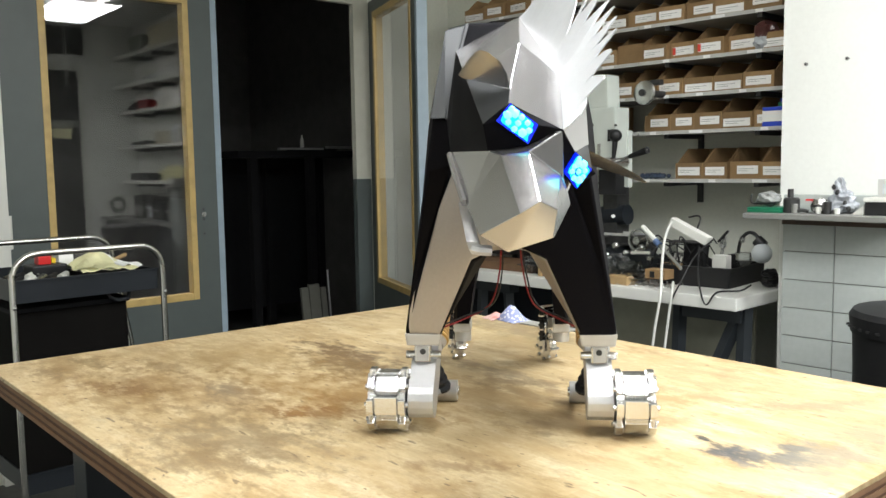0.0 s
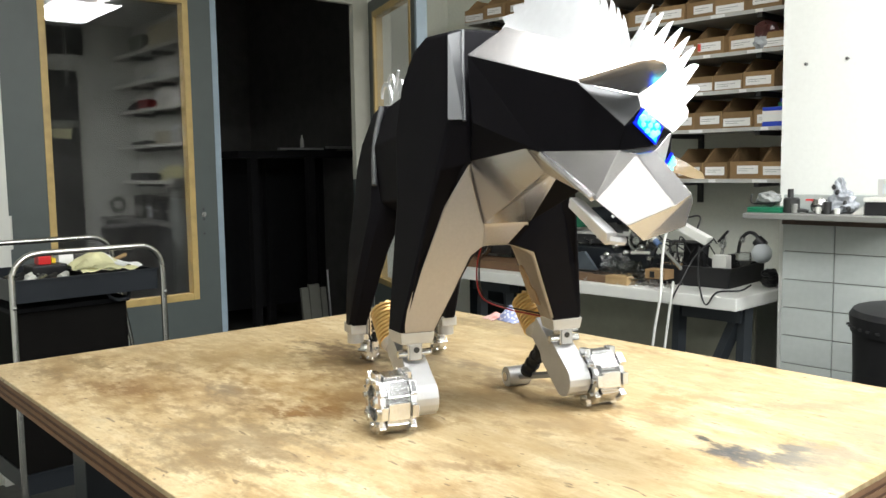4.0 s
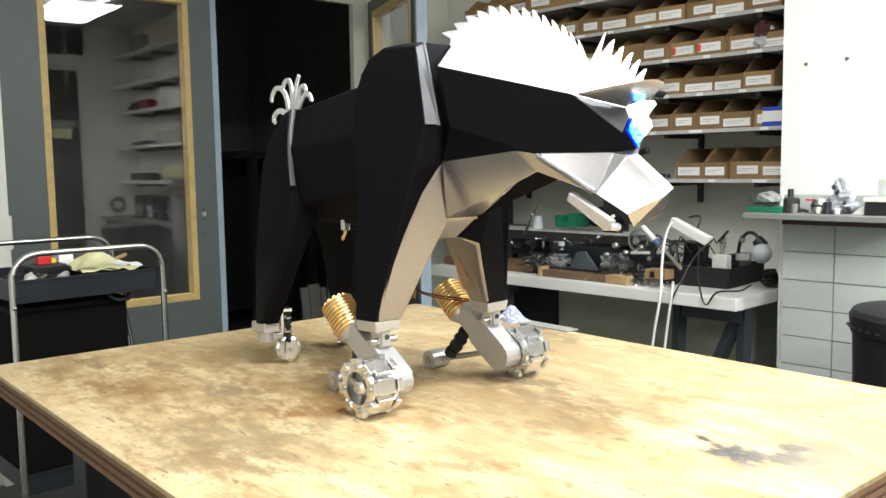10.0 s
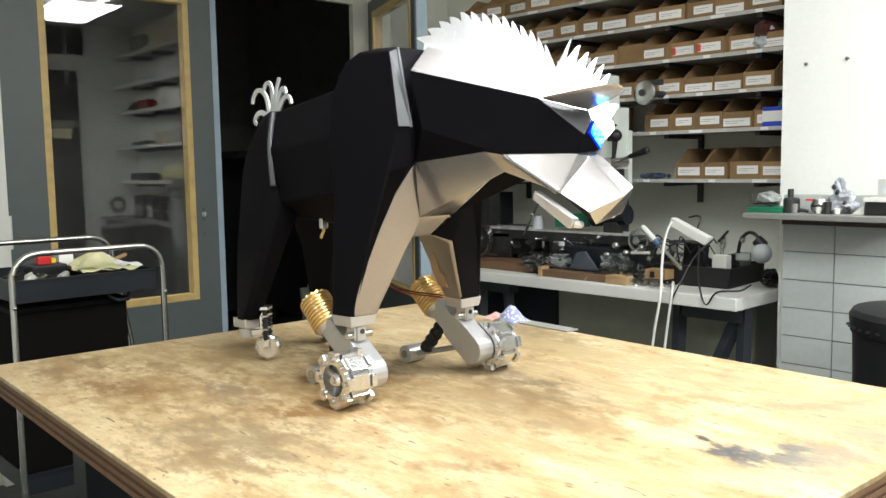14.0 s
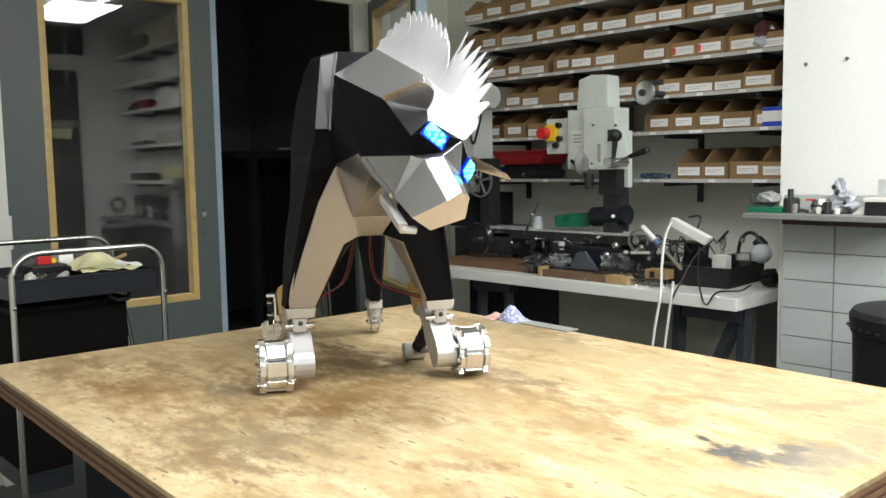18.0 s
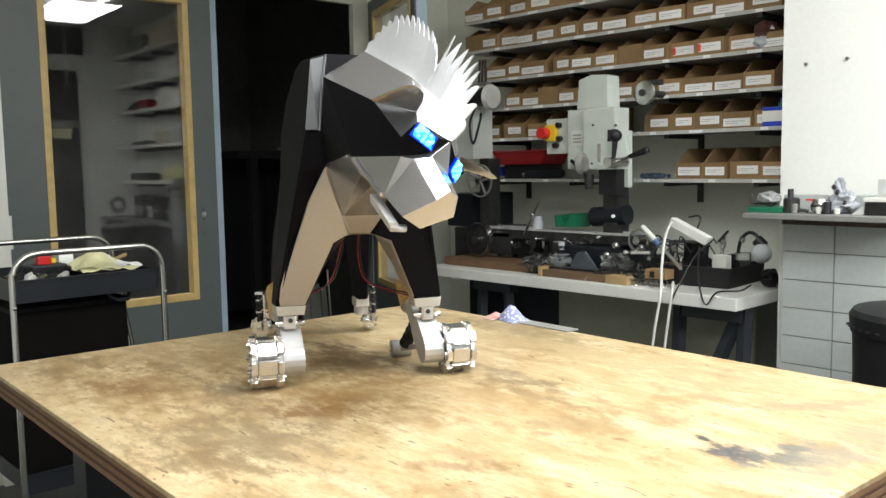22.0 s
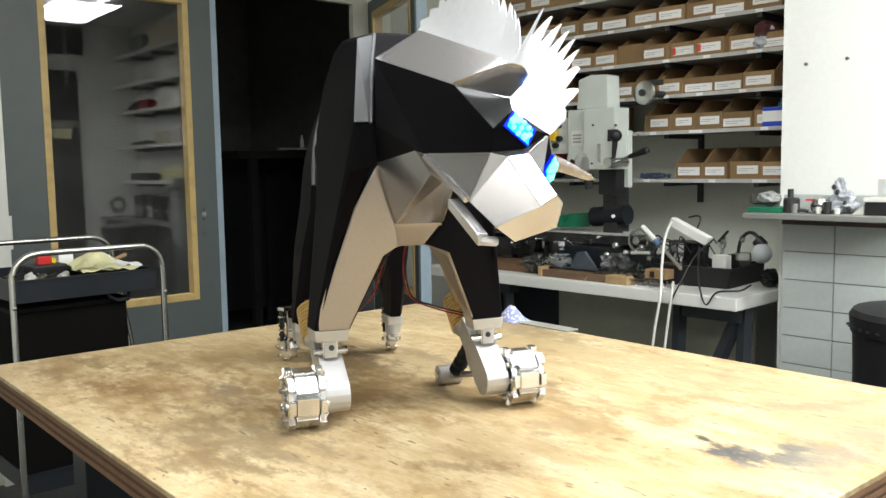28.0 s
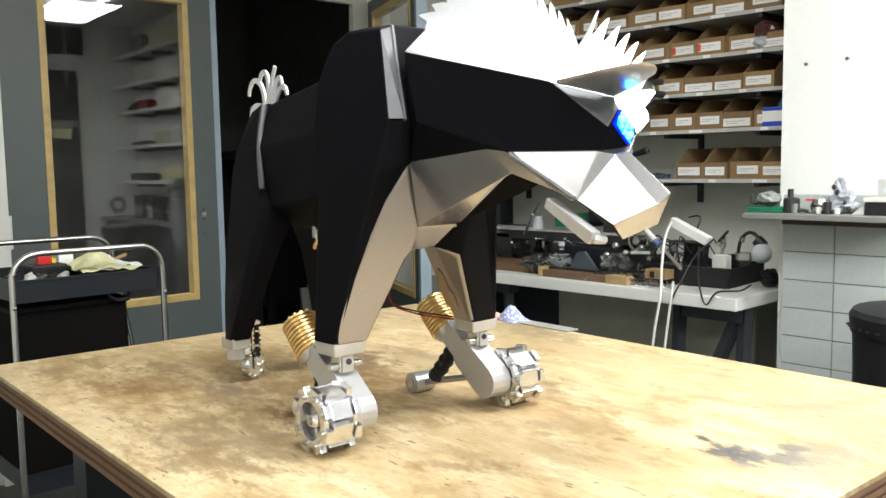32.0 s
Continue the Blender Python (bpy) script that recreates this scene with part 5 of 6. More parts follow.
q = (-1.596, 3.250, 1.739)
part("film", crumple((q[0], 3.22, SHELF_Z[3] + 0.055), (0.05, 0.05, 0.06), 3), mat("dark_red_film", (0.09, 0.035, 0.03), 0.3), bagw)
part("film_fold", crumple((q[0], 3.19, SHELF_Z[3] + 0.03), (0.03, 0.03, 0.03), 5), SMOKED, bagw)
q = (-3.033, 3.200, 1.857)
blackbag = thing("black_strap", "dark straps hanging over the shelf front", "strap")
for k in range(3):
    part("strap", tube([(q[0] - 0.02 + 0.02 * k, 3.146, SHELF_Z[3] + 0.10), (q[0] - 0.02 + 0.021 * k, 3.140, SHELF_Z[3] + 0.03), (q[0] - 0.022 + 0.023 * k, 3.138, SHELF_Z[3] - 0.01)], 0.006), mat("dark_strap", (0.05, 0.03, 0.025), 0.7), blackbag)

# power strip with its flex, boxes and wires
ps = thing("power_strip", "white power strip hung above the bench", "power strip")
a, b = Vector((-1.772, 2.860, 1.006)), Vector((-1.618, 2.840, 0.938))
d = (b - a).normalized()
bm = box(0, -0.02, -0.016, (b - a).length, 0.02, 0.016)
ang = math.atan2(-d.z, d.x)
bmesh.ops.transform(bm, verts=bm.verts, matrix=Matrix.Translation(a) @ Matrix.Rotation(ang, 4, "Y"))
part("case", bm, WHITE_PLASTIC, ps, bevel=0.004)
part("lead", tube([a + Vector((0.01, -0.02, 0)), (-1.776, 2.820, 0.948), (-1.764, 2.780, 0.845), (-1.717, 2.700, 0.753), (-1.727, 2.680, 0.629), (-1.745, 2.680, 0.500)], 0.0052, 8), WHITE_PLASTIC, ps, "white mains flex", smooth=True)
part("second_lead", tube([(-1.703, 2.760, 0.789), (-1.664, 2.690, 0.767), (-1.677, 2.690, 0.675), (-1.694, 2.690, 0.548)], 0.005, 8), WHITE_PLASTIC, ps, smooth=True)
part("hanger", tube([(-1.688, 2.880, 0.959), (-1.677, 2.900, 1.011), (-1.698, 2.920, 1.026), (-1.742, 2.930, 1.018)], 0.0033, 6), BLACK_PLASTIC, ps)
part("black_lead", tube([(-1.681, 2.690, 0.675), (-1.664, 2.690, 0.739), (-1.648, 2.720, 0.798), (-1.628, 2.780, 0.886), (-1.597, 2.850, 0.945)], 0.0033, 6), BLACK_PLASTIC, ps)
part("loop_lead", tube([(-1.634, 2.820, 0.914), (-1.591, 2.740, 0.842), (-1.552, 2.690, 0.780), (-1.529, 2.690, 0.733), (-1.493, 2.700, 0.779), (-1.420, 2.720, 0.789), (-1.411, 2.780, 0.803)], 0.0033, 6), BLACK_PLASTIC, ps)
psu = thing("electronics_box", "open dark electronics box with loose wires", "electronics")
part("chassis", box(-1.80, 2.99, BZ + 0.008, -1.715, 3.03, 0.912), BLACK_PLASTIC, psu, bevel=0.003)
part("cover", box(-1.875, 2.975, 0.9125, -1.712, 3.05, 0.918), DARK_STEEL, psu, bevel=0.002)
part("side_frame", box(-1.872, 3.0, BZ + 0.008, -1.862, 3.05, 0.912), STEEL, psu)
part("transformer", box(-1.855, 3.0, BZ + 0.008, -1.806, 3.05, 0.872), STEEL, psu, "bright steel transformer", bevel=0.004)
for k in range(3):
    part("winding", rod((-1.845 + 0.014 * k, 2.994, 0.842 - 0.006 * k), (-1.838 + 0.014 * k, 2.994, 0.868 - 0.006 * k), 0.004, 8), WHITE_PLASTIC, psu, smooth=True)
part("brass_bar", box(-1.885, 2.97, BZ + 0.06, -1.80, 2.985, BZ + 0.072), PINE, psu)
part("foot", box(-1.87, 3.0, BZ + 0.0065, -1.72, 3.03, BZ + 0.0075), RUBBER, psu)
rnd = random.Random(5)
for k in range(9):
    p0 = Vector((-1.865, 2.930, 0.914)) + Vector((rnd.uniform(-0.02, 0.2), rnd.uniform(-0.03, 0.1), 0))
    p3 = p0 + Vector((rnd.uniform(-0.12, 0.12), rnd.uniform(-0.06, 0.02), rnd.uniform(-0.1, -0.02)))
    part("wire", tube([p0, p0.lerp(p3, 0.4) + Vector((0, -0.02, rnd.uniform(0.02, 0.06))), p3], 0.0028, 6), (BLACK_PLASTIC, DARK_STEEL, BLACK_PLASTIC)[k % 3], psu)
cbx = thing("card_box", "small torn cardboard box on the bench", "box")
part("box", slab((-1.838, 2.780, 0.827), (-1.749, 2.780, 0.791), 0.06), CARD, cbx, bevel=0.002)
part("mark", slab((-1.816, 2.778, 0.820), (-1.796, 2.778, 0.796), 0.002), BLACK_PLASTIC, cbx)
k0, k1 = (-1.889, 2.840, 0.981), (-1.826, 2.830, 0.932)
br = thing("scraper", "scraper with a white handle and blue ferrule", "tool")
part("handle", rod(k0, k1, 0.011, 12), WHITE_PLASTIC, br, smooth=True)
part("ferrule", rod(k1, Vector(k1) + (Vector(k1) - Vector(k0)) * 0.35, 0.012, 12), mat("blue_ferrule", (0.1, 0.16, 0.3), 0.4), br, smooth=True)
part("blade", rod(Vector(k1) + (Vector(k1) - Vector(k0)) * 0.35, Vector(k1) + (Vector(k1) - Vector(k0)) * 2.0, 0.008, 8), STEEL, br)
tray = thing("black_tray", "deep black plastic tray full of fittings", "tray")
t, h = 0.005, 0.072
part("front", prism([(-0.30, h), (-0.288, 0), (-0.012, 0), (0.0, h)], 0.0, t, "y"), BLACK_PLASTIC, tray)
part("base", box(-0.288, t, 0, -0.012, 0.315, t), BLACK_PLASTIC, tray)
part("left_side", box(-0.294, t, 0, -0.294 + t, 0.315, h), BLACK_PLASTIC, tray)
part("right_side", box(-0.006 - t, t, 0, -0.006, 0.315, h), BLACK_PLASTIC, tray)
part("back", box(-0.294, 0.3155, 0, -0.006, 0.32, h), BLACK_PLASTIC, tray)
part("rim", box(-0.302, -0.004, h, 0.002, 0.004, h + 0.004), DARK_STEEL, tray)
part("filling", crumple((-0.10, 0.17, 0.030), (0.085, 0.12, 0.024), 31, sub=2), DARK_STEEL, tray)
tray.matrix_world = pose(-1.555, 2.905, BZ + 0.0005, 0, 0, 4.0)
wb = thing("white_box", "small white box in the black tray", "box")
part("box", box(-1.655, 2.95, BZ + 0.007, -1.597, 2.99, 0.878), WHITE_PLASTIC, wb, bevel=0.003)
lampg = thing("clamp_lamp", "small lamp with a frosted globe and black gooseneck", "lamp")
q = (-1.541, 3.117, 0.877)
part("globe", ball(q, 0.038, seg=22), mat("frosted_globe", (0.62, 0.66, 0.68), 0.3), lampg, "frosted grey-white globe", smooth=True)
part("gooseneck", tube([(-1.651, 3.139, 0.855), (-1.638, 3.139, 0.922), (-1.607, 3.139, 0.952), (-1.574, 3.139, 0.941), (-1.554, 3.128, 0.903)], 0.007, 8), BLACK_PLASTIC, lampg, smooth=True)
part("collar", rod((-1.636, 3.139, 0.915), (-1.630, 3.139, 0.934), 0.011, 12), STEEL, lampg, smooth=True)
part("socket", rod((-1.567, 3.128, 0.927), (-1.540, 3.128, 0.904), 0.022, 14), BLACK_PLASTIC, lampg, smooth=True)
part("clamp", slab((-1.676, 3.107, 0.867), (-1.638, 3.107, 0.830), 0.04), BLACK_PLASTIC, lampg, bevel=0.003)
jar = thing("glass_jar", "clear glass jar with steel fittings", "jar")
q0, q1 = (-1.616, 3.117, 0.875), (-1.615, 3.117, 0.826)
part("jar", rod((q0[0], q0[1], q1[2]), q0, 0.03, 18), CLEAR_BAG, jar, smooth=True)
part("fittings", rod((q0[0], q0[1], q1[2] + 0.003), (q0[0], q0[1], q1[2] + 0.02), 0.024, 12), STEEL, jar)
tap = thing("angle_valve", "chrome valve fitting standing in the tray", "fitting")
part("stem", rod((-1.660, 3.0, BZ + 0.007), (-1.630, 3.0, 0.955), 0.006, 10), STEEL, tap, smooth=True)
part("collar", rod((-1.640, 3.0, 0.905), (-1.636, 3.0, 0.925), 0.012, 14), STEEL, tap, smooth=True)
part("handle", rod((-1.652, 2.99, 0.925), (-1.612, 2.99, 0.968), 0.005, 8), BLACK_PLASTIC, tap, smooth=True)
gl = thing("work_gloves", "dark crumpled glove behind the tray", "glove")
part("glove", crumple((-1.475, 3.05, BZ + 0.052), (0.026, 0.04, 0.018), 8), BLACK_PLASTIC, gl, smooth=True)
part("cuff", crumple((-1.472, 3.05, BZ + 0.022), (0.028, 0.045, 0.020), 11), RUBBER, gl, smooth=True)
gourd = thing("plastic_flask", "shiny clear plastic flask on the packing block", "flask")
part("flask", spin([(0.018, 0), (0.040, 0.012), (0.047, 0.034), (0.040, 0.056), (0.020, 0.070), (0.012, 0.084), (0.012, 0.094)], (-2.285, 2.835, BZ + 0.032), "z", 22), CLEAR_BAG, gourd, smooth=True)
part("flask_cap", rod((-2.285, 2.835, BZ + 0.126), (-2.285, 2.835, BZ + 0.142), 0.014, 14), SMOKED, gourd, smooth=True)
part("residue", spin([(0.030, 0), (0.036, 0.014), (0.028, 0.03)], (-2.285, 2.835, BZ + 0.042), "z", 16), SMOKED, gourd, smooth=True)
chute = thing("chip_guard", "grey-blue sheet metal chip guard by the lathe", "guard")
part("plate", prism([(-2.232, BZ + 0.034), (-2.19, BZ + 0.105), (-2.15, BZ + 0.11), (-2.085, BZ + 0.034)], 2.815, 2.83, "y"), mat("grey_blue_sheet", (0.10, 0.12, 0.14), 0.3, 0.3, grain=0.2), chute, bevel=0.002)
part("flange", box(-2.235, 2.80, BZ + 0.033, -2.082, 2.815, BZ + 0.039), DARK_STEEL, chute)
for px_, pz_, r in ((-2.02, 0.90, 0.014), (-1.97, 0.875, 0.011), (-2.06, 0.86, 0.012), (-1.90, 0.90, 0.012), (-1.86, 0.86, 0.010), (-2.10, 0.93, 0.010)):
    kn = part("knob", spin([(r * 0.6, 0), (r, 0.006), (r, 0.018), (r * 0.7, 0.024)], (px_, 2.835, pz_), "y", 16), STEEL, lathe, "bright turned steel knob", smooth=True)
    part("stem", rod((px_, 2.855, pz_), (px_, 2.93, pz_), r * 0.4, 10), DARK_STEEL, kn, smooth=True)
sw_ = thing("swarf", "scattered bright swarf on the bench top", "swarf", kind="stuff")
bm = bmesh.new()
rnd = random.Random(12)
for k in range(140):
    x, y = rnd.uniform(-2.1, -1.72), rnd.uniform(2.74, 2.9)
    p0 = Vector((x, y, BZ + 0.002))
    rod(p0, p0 + Vector((rnd.uniform(-0.02, 0.02), rnd.uniform(-0.01, 0.01), rnd.uniform(0.001, 0.016))), 0.0012, 4, bm=bm)
part("chips", bm, STEEL, sw_)
rnd = random.Random(21)
for k in range(14):
    x = -2.95 + 0.105 * k + rnd.uniform(-0.02, 0.02)
    tool = thing("loose_tool", "small dark tool lying among the machines", "tool", group="loose tools on the bench")
    p0 = Vector((x, rnd.uniform(3.12, 3.3), BZ + 0.014))
    g = rnd.uniform(-1, 1)
    p1 = p0 + Vector((0.09 * math.cos(g), 0.09 * math.sin(g), 0))
    part("shank", rod(p0, p1, 0.006, 8), STEEL, tool, smooth=True)
    part("handle", rod(p1, p1 + (p1 - p0) * 0.7, 0.012, 10), (BLACK_PLASTIC, NAVY, RED)[k % 3], tool, smooth=True)

# cables, sheets and small clutter round the lathe
rnd = random.Random(44)
for k in range(6):
    cab_ = thing("loose_cable", "black cable looped over the bench clutter", "cable", group="loose cables on the bench")
    x, y = -1.98 + 0.055 * k + rnd.uniform(-0.02, 0.02), rnd.uniform(2.84, 3.05)
    line, h = [], rnd.uniform(0.05, 0.15)
    for m in range(6):
        f = m / 5
        line.append((x + 0.22 * f * rnd.uniform(0.7, 1.1) - 0.1, y + rnd.uniform(-0.02, 0.02), BZ + 0.004 + h * math.sin(math.pi * f) * rnd.uniform(0.8, 1.2)))
    part("cable", tube(line, 0.003, 6), BLACK_PLASTIC, cab_, smooth=True)
for k, (px_, py_, pz_, sx, sz) in enumerate(((-2.42, 2.82, 0.80, 0.06, 0.045), (-2.30, 2.83, 0.79, 0.07, 0.03), (-2.02, 2.80, 0.785, 0.07, 0.03), (-1.93, 2.84, 0.80, 0.05, 0.04), (-2.00, 2.82, 0.835, 0.06, 0.035), (-1.89, 2.80, 0.785, 0.06, 0.022))):
    fm = thing("plastic_sheet", "crumpled clear plastic sheet draped by the lathe", "plastic sheet", group="plastic sheets on the bench")
    part("sheet", crumple((px_, py_, pz_), (sx, 0.035, sz), 50 + k, rough=0.6), CLEAR_BAG, fm)
for k in range(16):
    bt = thing("machine_part", "small worn steel part beside the lathe", "machine part", group="steel parts round the lathe")
    x, y, r = -2.78 + 0.055 * k + rnd.uniform(-0.02, 0.02), rnd.uniform(3.05, 3.25), rnd.uniform(0.012, 0.026)
    h = rnd.uniform(0.04, 0.14)
    if k % 3 == 0:
        bm = box(x - r, y - r, BZ, x + r, y + r, BZ + h)
    else:
        bm = spin([(r, 0), (r, h * 0.6), (r * 0.6, h * 0.65), (r * 0.6, h), (0.001, h)], (x, y, BZ), "z", 14)
    part("body", bm, (DARK_STEEL, STEEL, NAVY, BLACK_PLASTIC)[k % 4], bt, smooth=k % 3 != 0, bevel=0.002 if k % 3 == 0 else 0)
    part("pin", rod((x - r * 1.6, y - r, BZ + h * 0.45), (x + r * 1.6, y - r, BZ + h * 0.45), 0.004, 8), STEEL, bt, smooth=True)
for k in range(7):
    kn = thing("lathe_lever", "bright ball-ended lever at the lathe", "lever", group="levers of the lathe")
    x = -2.62 + 0.085 * k
    z0 = BZ + 0.10 + 0.02 * (k % 3)
    p0, p1 = Vector((x, 2.915, z0)), Vector((x + rnd.uniform(-0.03, 0.03), 2.875, z0 + rnd.uniform(-0.03, 0.04)))
    part("stem", rod(p0, p1, 0.0035, 8), STEEL, kn, smooth=True)
    part("ball", ball(p1, 0.008, seg=10), (STEEL, BLACK_PLASTIC)[k % 2], kn, smooth=True)
    part("boss", rod(p0 - Vector((0, 0.004, 0)), p0 + Vector((0, 0.03, 0)), 0.011, 12), DARK_STEEL, kn, smooth=True)

# ---- things on the ledge ----
LZ = 1.057
case = thing("green_case", "flat green plastic case lying on the ledge", "case")
u, v = (-1.410, 2.760, 1.080), (-1.295, 2.760, 1.059)
part("lid", box(u[0], 2.74, LZ + 0.009, v[0], 2.86, LZ + 0.017), GREEN_CASE, case, bevel=0.003)
part("tray", box(u[0], 2.74, LZ, v[0], 2.86, LZ + 0.0085), GREEN_CASE, case, bevel=0.002)
cb2 = thing("clear_pack", "clouded clear plastic pack on the green case", "packaging")
q = (-1.360, 2.780, 1.105)
part("pack", crumple((q[0], 2.79, LZ + 0.044), (0.042, 0.03, 0.022), 2), mat("clouded_clear_pack", (0.26, 0.27, 0.26), 0.2, grain=0.4, scale=60, mottle=30), cb2)
part("black_rim", tube([(q[0] - 0.05, 2.77, LZ + 0.06), (q[0] - 0.045, 2.765, LZ + 0.03), (q[0], 2.76, LZ + 0.030), (q[0] + 0.04, 2.765, LZ + 0.032)], 0.003, 6), BLACK_PLASTIC, cb2)
tp = thing("tool_holder", "dark grey steel tool holder with a thin neck", "tool holder")
q = (-1.275, 2.780, 1.088)
part("body", spin([(0.026, 0), (0.026, 0.045), (0.020, 0.05)], (q[0], 2.78, LZ), "z", 18), DARK_STEEL, tp, smooth=True)
part("neck", rod((q[0] - 0.004, 2.78, LZ + 0.05), (q[0] - 0.004, 2.78, LZ + 0.078), 0.010, 14), DARK_STEEL, tp, smooth=True)
part("collet", rod((q[0] + 0.02, 2.76, LZ), (q[0] + 0.02, 2.76, LZ + 0.03), 0.010, 12), LEDGE, tp, smooth=True)
can = thing("steel_pot", "round polished steel pot with a red tab", "pot")
q = (-1.184, 2.780, 1.086)
part("pot", spin([(0.014, 0), (0.028, 0.008), (0.030, 0.028), (0.022, 0.046), (0.004, 0.052)], (q[0], 2.79, LZ), "z", 22), STEEL, can, smooth=True)
part("band", spin([(0.0305, 0.020), (0.0315, 0.024), (0.0305, 0.028)], (q[0], 2.79, LZ), "z", 22), DARK_STEEL, can, smooth=True)
part("tab", box(q[0] - 0.045, 2.78, LZ + 0.04, q[0] - 0.02, 2.79, LZ + 0.046), RED, can)
part("spill", tube([(q[0] - 0.07, 2.76, LZ + 0.006), (q[0] - 0.05, 2.765, LZ + 0.01), (q[0] - 0.03, 2.77, LZ + 0.006)], 0.006, 6), DARK_STEEL, can)
FILM = mat("creased_grey_film", (0.36, 0.38, 0.41), 0.18, grain=0.5, scale=70, mottle=40)
pb = thing("bagged_parts", "crumpled clear bag of chequered parts on the ledge", "bag")
q = (-1.128, 2.800, 1.108)
part("bag", crumple((q[0], 2.82, LZ + 0.034), (0.046, 0.03, 0.034), 6, rough=0.5), FILM, pb)
part("peak", crumple((q[0] - 0.008, 2.82, LZ + 0.078), (0.018, 0.015, 0.034), 9, rough=0.5), FILM, pb)
for k in range(5):
    part("dark_fold", crumple((q[0] - 0.02 + 0.012 * k, 2.80, LZ + 0.085 - 0.017 * k), (0.007, 0.006, 0.009), 20 + k, sub=2), DARK_STEEL, pb)
for px_, h, r, m, lab in ((-1.180, 0.022, 0.009, WHITE_PLASTIC, "small white plastic cap on the ledge"), (-1.152, 0.038, 0.013, DARK_STEEL, "dark steel cup on the ledge"), (-1.122, 0.018, 0.010, WHITE_PLASTIC, "small white plastic cap on the ledge")):
    cp = thing("small_cup", lab, "cup", group="small cups on the ledge")
    part("cup", spin([(r * 0.85, 0), (r, h), (r * 0.8, h), (r * 0.7, h * 0.5)], (px_, 2.765, LZ), "z", 14), m, cp, smooth=True)
bx = thing("instrument_box", "black instrument case with a pale lid", "case")
u, v = (-1.036, 2.780, 1.105), (-0.931, 2.780, 1.065)
part("body", box(u[0], 2.76, LZ, v[0], 2.92, LZ + 0.04), BLACK_PLASTIC, bx, bevel=0.003)
part("lid", box(u[0] - 0.004, 2.755, LZ + 0.041, v[0], 2.925, LZ + 0.054), WHITE_PLASTIC, bx, bevel=0.003)
part("wedge", prism([(u[0] - 0.045, LZ), (u[0] - 0.006, LZ + 0.03), (u[0] - 0.006, LZ)], 2.77, 2.85, "y"), WHITE_PLASTIC, bx)
cx = thing("small_carton", "small pale carton on the instrument case", "box")
part("carton", box(u[0] + 0.025, 2.79, LZ + 0.0545, v[0], 2.9, LZ + 0.11), mat("pale_carton", (0.5, 0.5, 0.48), 0.6, grain=0.06), cx, bevel=0.002)
part("window", box(u[0] + 0.04, 2.788, LZ + 0.065, v[0], 2.79, LZ + 0.095), SMOKED, cx)
for p in ((-1.326, 2.980, 1.557), (-1.188, 2.980, 1.563)):
    plug = thing("wall_plug", "small grey wall plug in the white wall", "wall plug", group="wall plugs")
    part("plug", rod((p[0], 2.972, p[2]), (p[0], 2.985, p[2]), 0.006, 12), LEDGE, plug, smooth=True)
    part("hole", rod((p[0], 2.970, p[2]), (p[0], 2.973, p[2]), 0.003, 8), BLACK_PLASTIC, plug)

# black bin beside the parapet
tc_ = thing("waste_bin", "tall round black plastic bin with a domed lid", "waste bin", at=(-0.765, 2.535, 0))
part("drum", spin([(0.175, 0), (0.197, 0.745), (0.197, 0.76)], (0, 0, 0), "z", 36), BLACK_PLASTIC, tc_, smooth=True)
part("lid", spin([(0.203, 0.755), (0.207, 0.802), (0.197, 0.817), (0.10, 0.830), (0.001, 0.834)], (0, 0, 0), "z", 36), BLACK_PLASTIC, tc_, smooth=True)
for k in range(6):
    g = radians(205 + 9 * k)
    part("lid_clip", box(0.205 * math.cos(g) - 0.006, 0.205 * math.sin(g) - 0.006, 0.769, 0.205 * math.cos(g) + 0.004, 0.205 * math.sin(g) + 0.004, 0.775), DARK_STEEL, tc_)

# ---- on the worktable ----
CLOTH = bpy.data.materials.new("patterned_cloth")
CLOTH.use_nodes = True
nt = CLOTH.node_tree
vo, cr, tcn = nt.nodes.new("ShaderNodeTexVoronoi"), nt.nodes.new("ShaderNodeValToRGB"), nt.nodes.new("ShaderNodeTexCoord")
vo.inputs["Scale"].default_value = 120
cr.color_ramp.elements[0].color, cr.color_ramp.elements[1].color = (0.66, 0.66, 0.66, 1), (0.24, 0.27, 0.47, 1)
cr.color_ramp.elements[0].position, cr.color_ramp.elements[1].position = 0.30, 0.46
nt.links.new(tcn.outputs["Object"], vo.inputs["Vector"])
nt.links.new(vo.outputs["Distance"], cr.inputs[0])
nt.links.new(cr.outputs[0], nt.nodes["Principled BSDF"].inputs["Base Color"])
nt.nodes["Principled BSDF"].inputs["Roughness"].default_value = 0.85
cloth = thing("cleaning_cloth", "crumpled blue-dotted and red cloth on the worktable", "cloth")
def tent(cx, cy, w, d, h, lean, seed):
    """A peaked fold of cloth lying on the tabletop."""
    bm = bmesh.new()
    bmesh.ops.create_grid(bm, x_segments=12, y_segments=8, size=0.5)
    for v in bm.verts:
        u, k = v.co.x * 2, v.co.y * 2
        z = max(0.0, 1 - abs(u - lean) ** 0.9 / (1 + abs(lean))) * max(0.0, 1 - abs(k) ** 1.6) * h
        z += 0.004 * noise.noise(Vector((u * 2.3, k * 2.1, seed)))
        v.co = Vector((cx + w * u + 0.2 * d * k, cy + d * k - 0.25 * w * u, TABLE_Z + 0.0015 + max(0.0, z)))
    bmesh.ops.solidify(bm, geom=bm.faces, thickness=0.0012)
    return bm


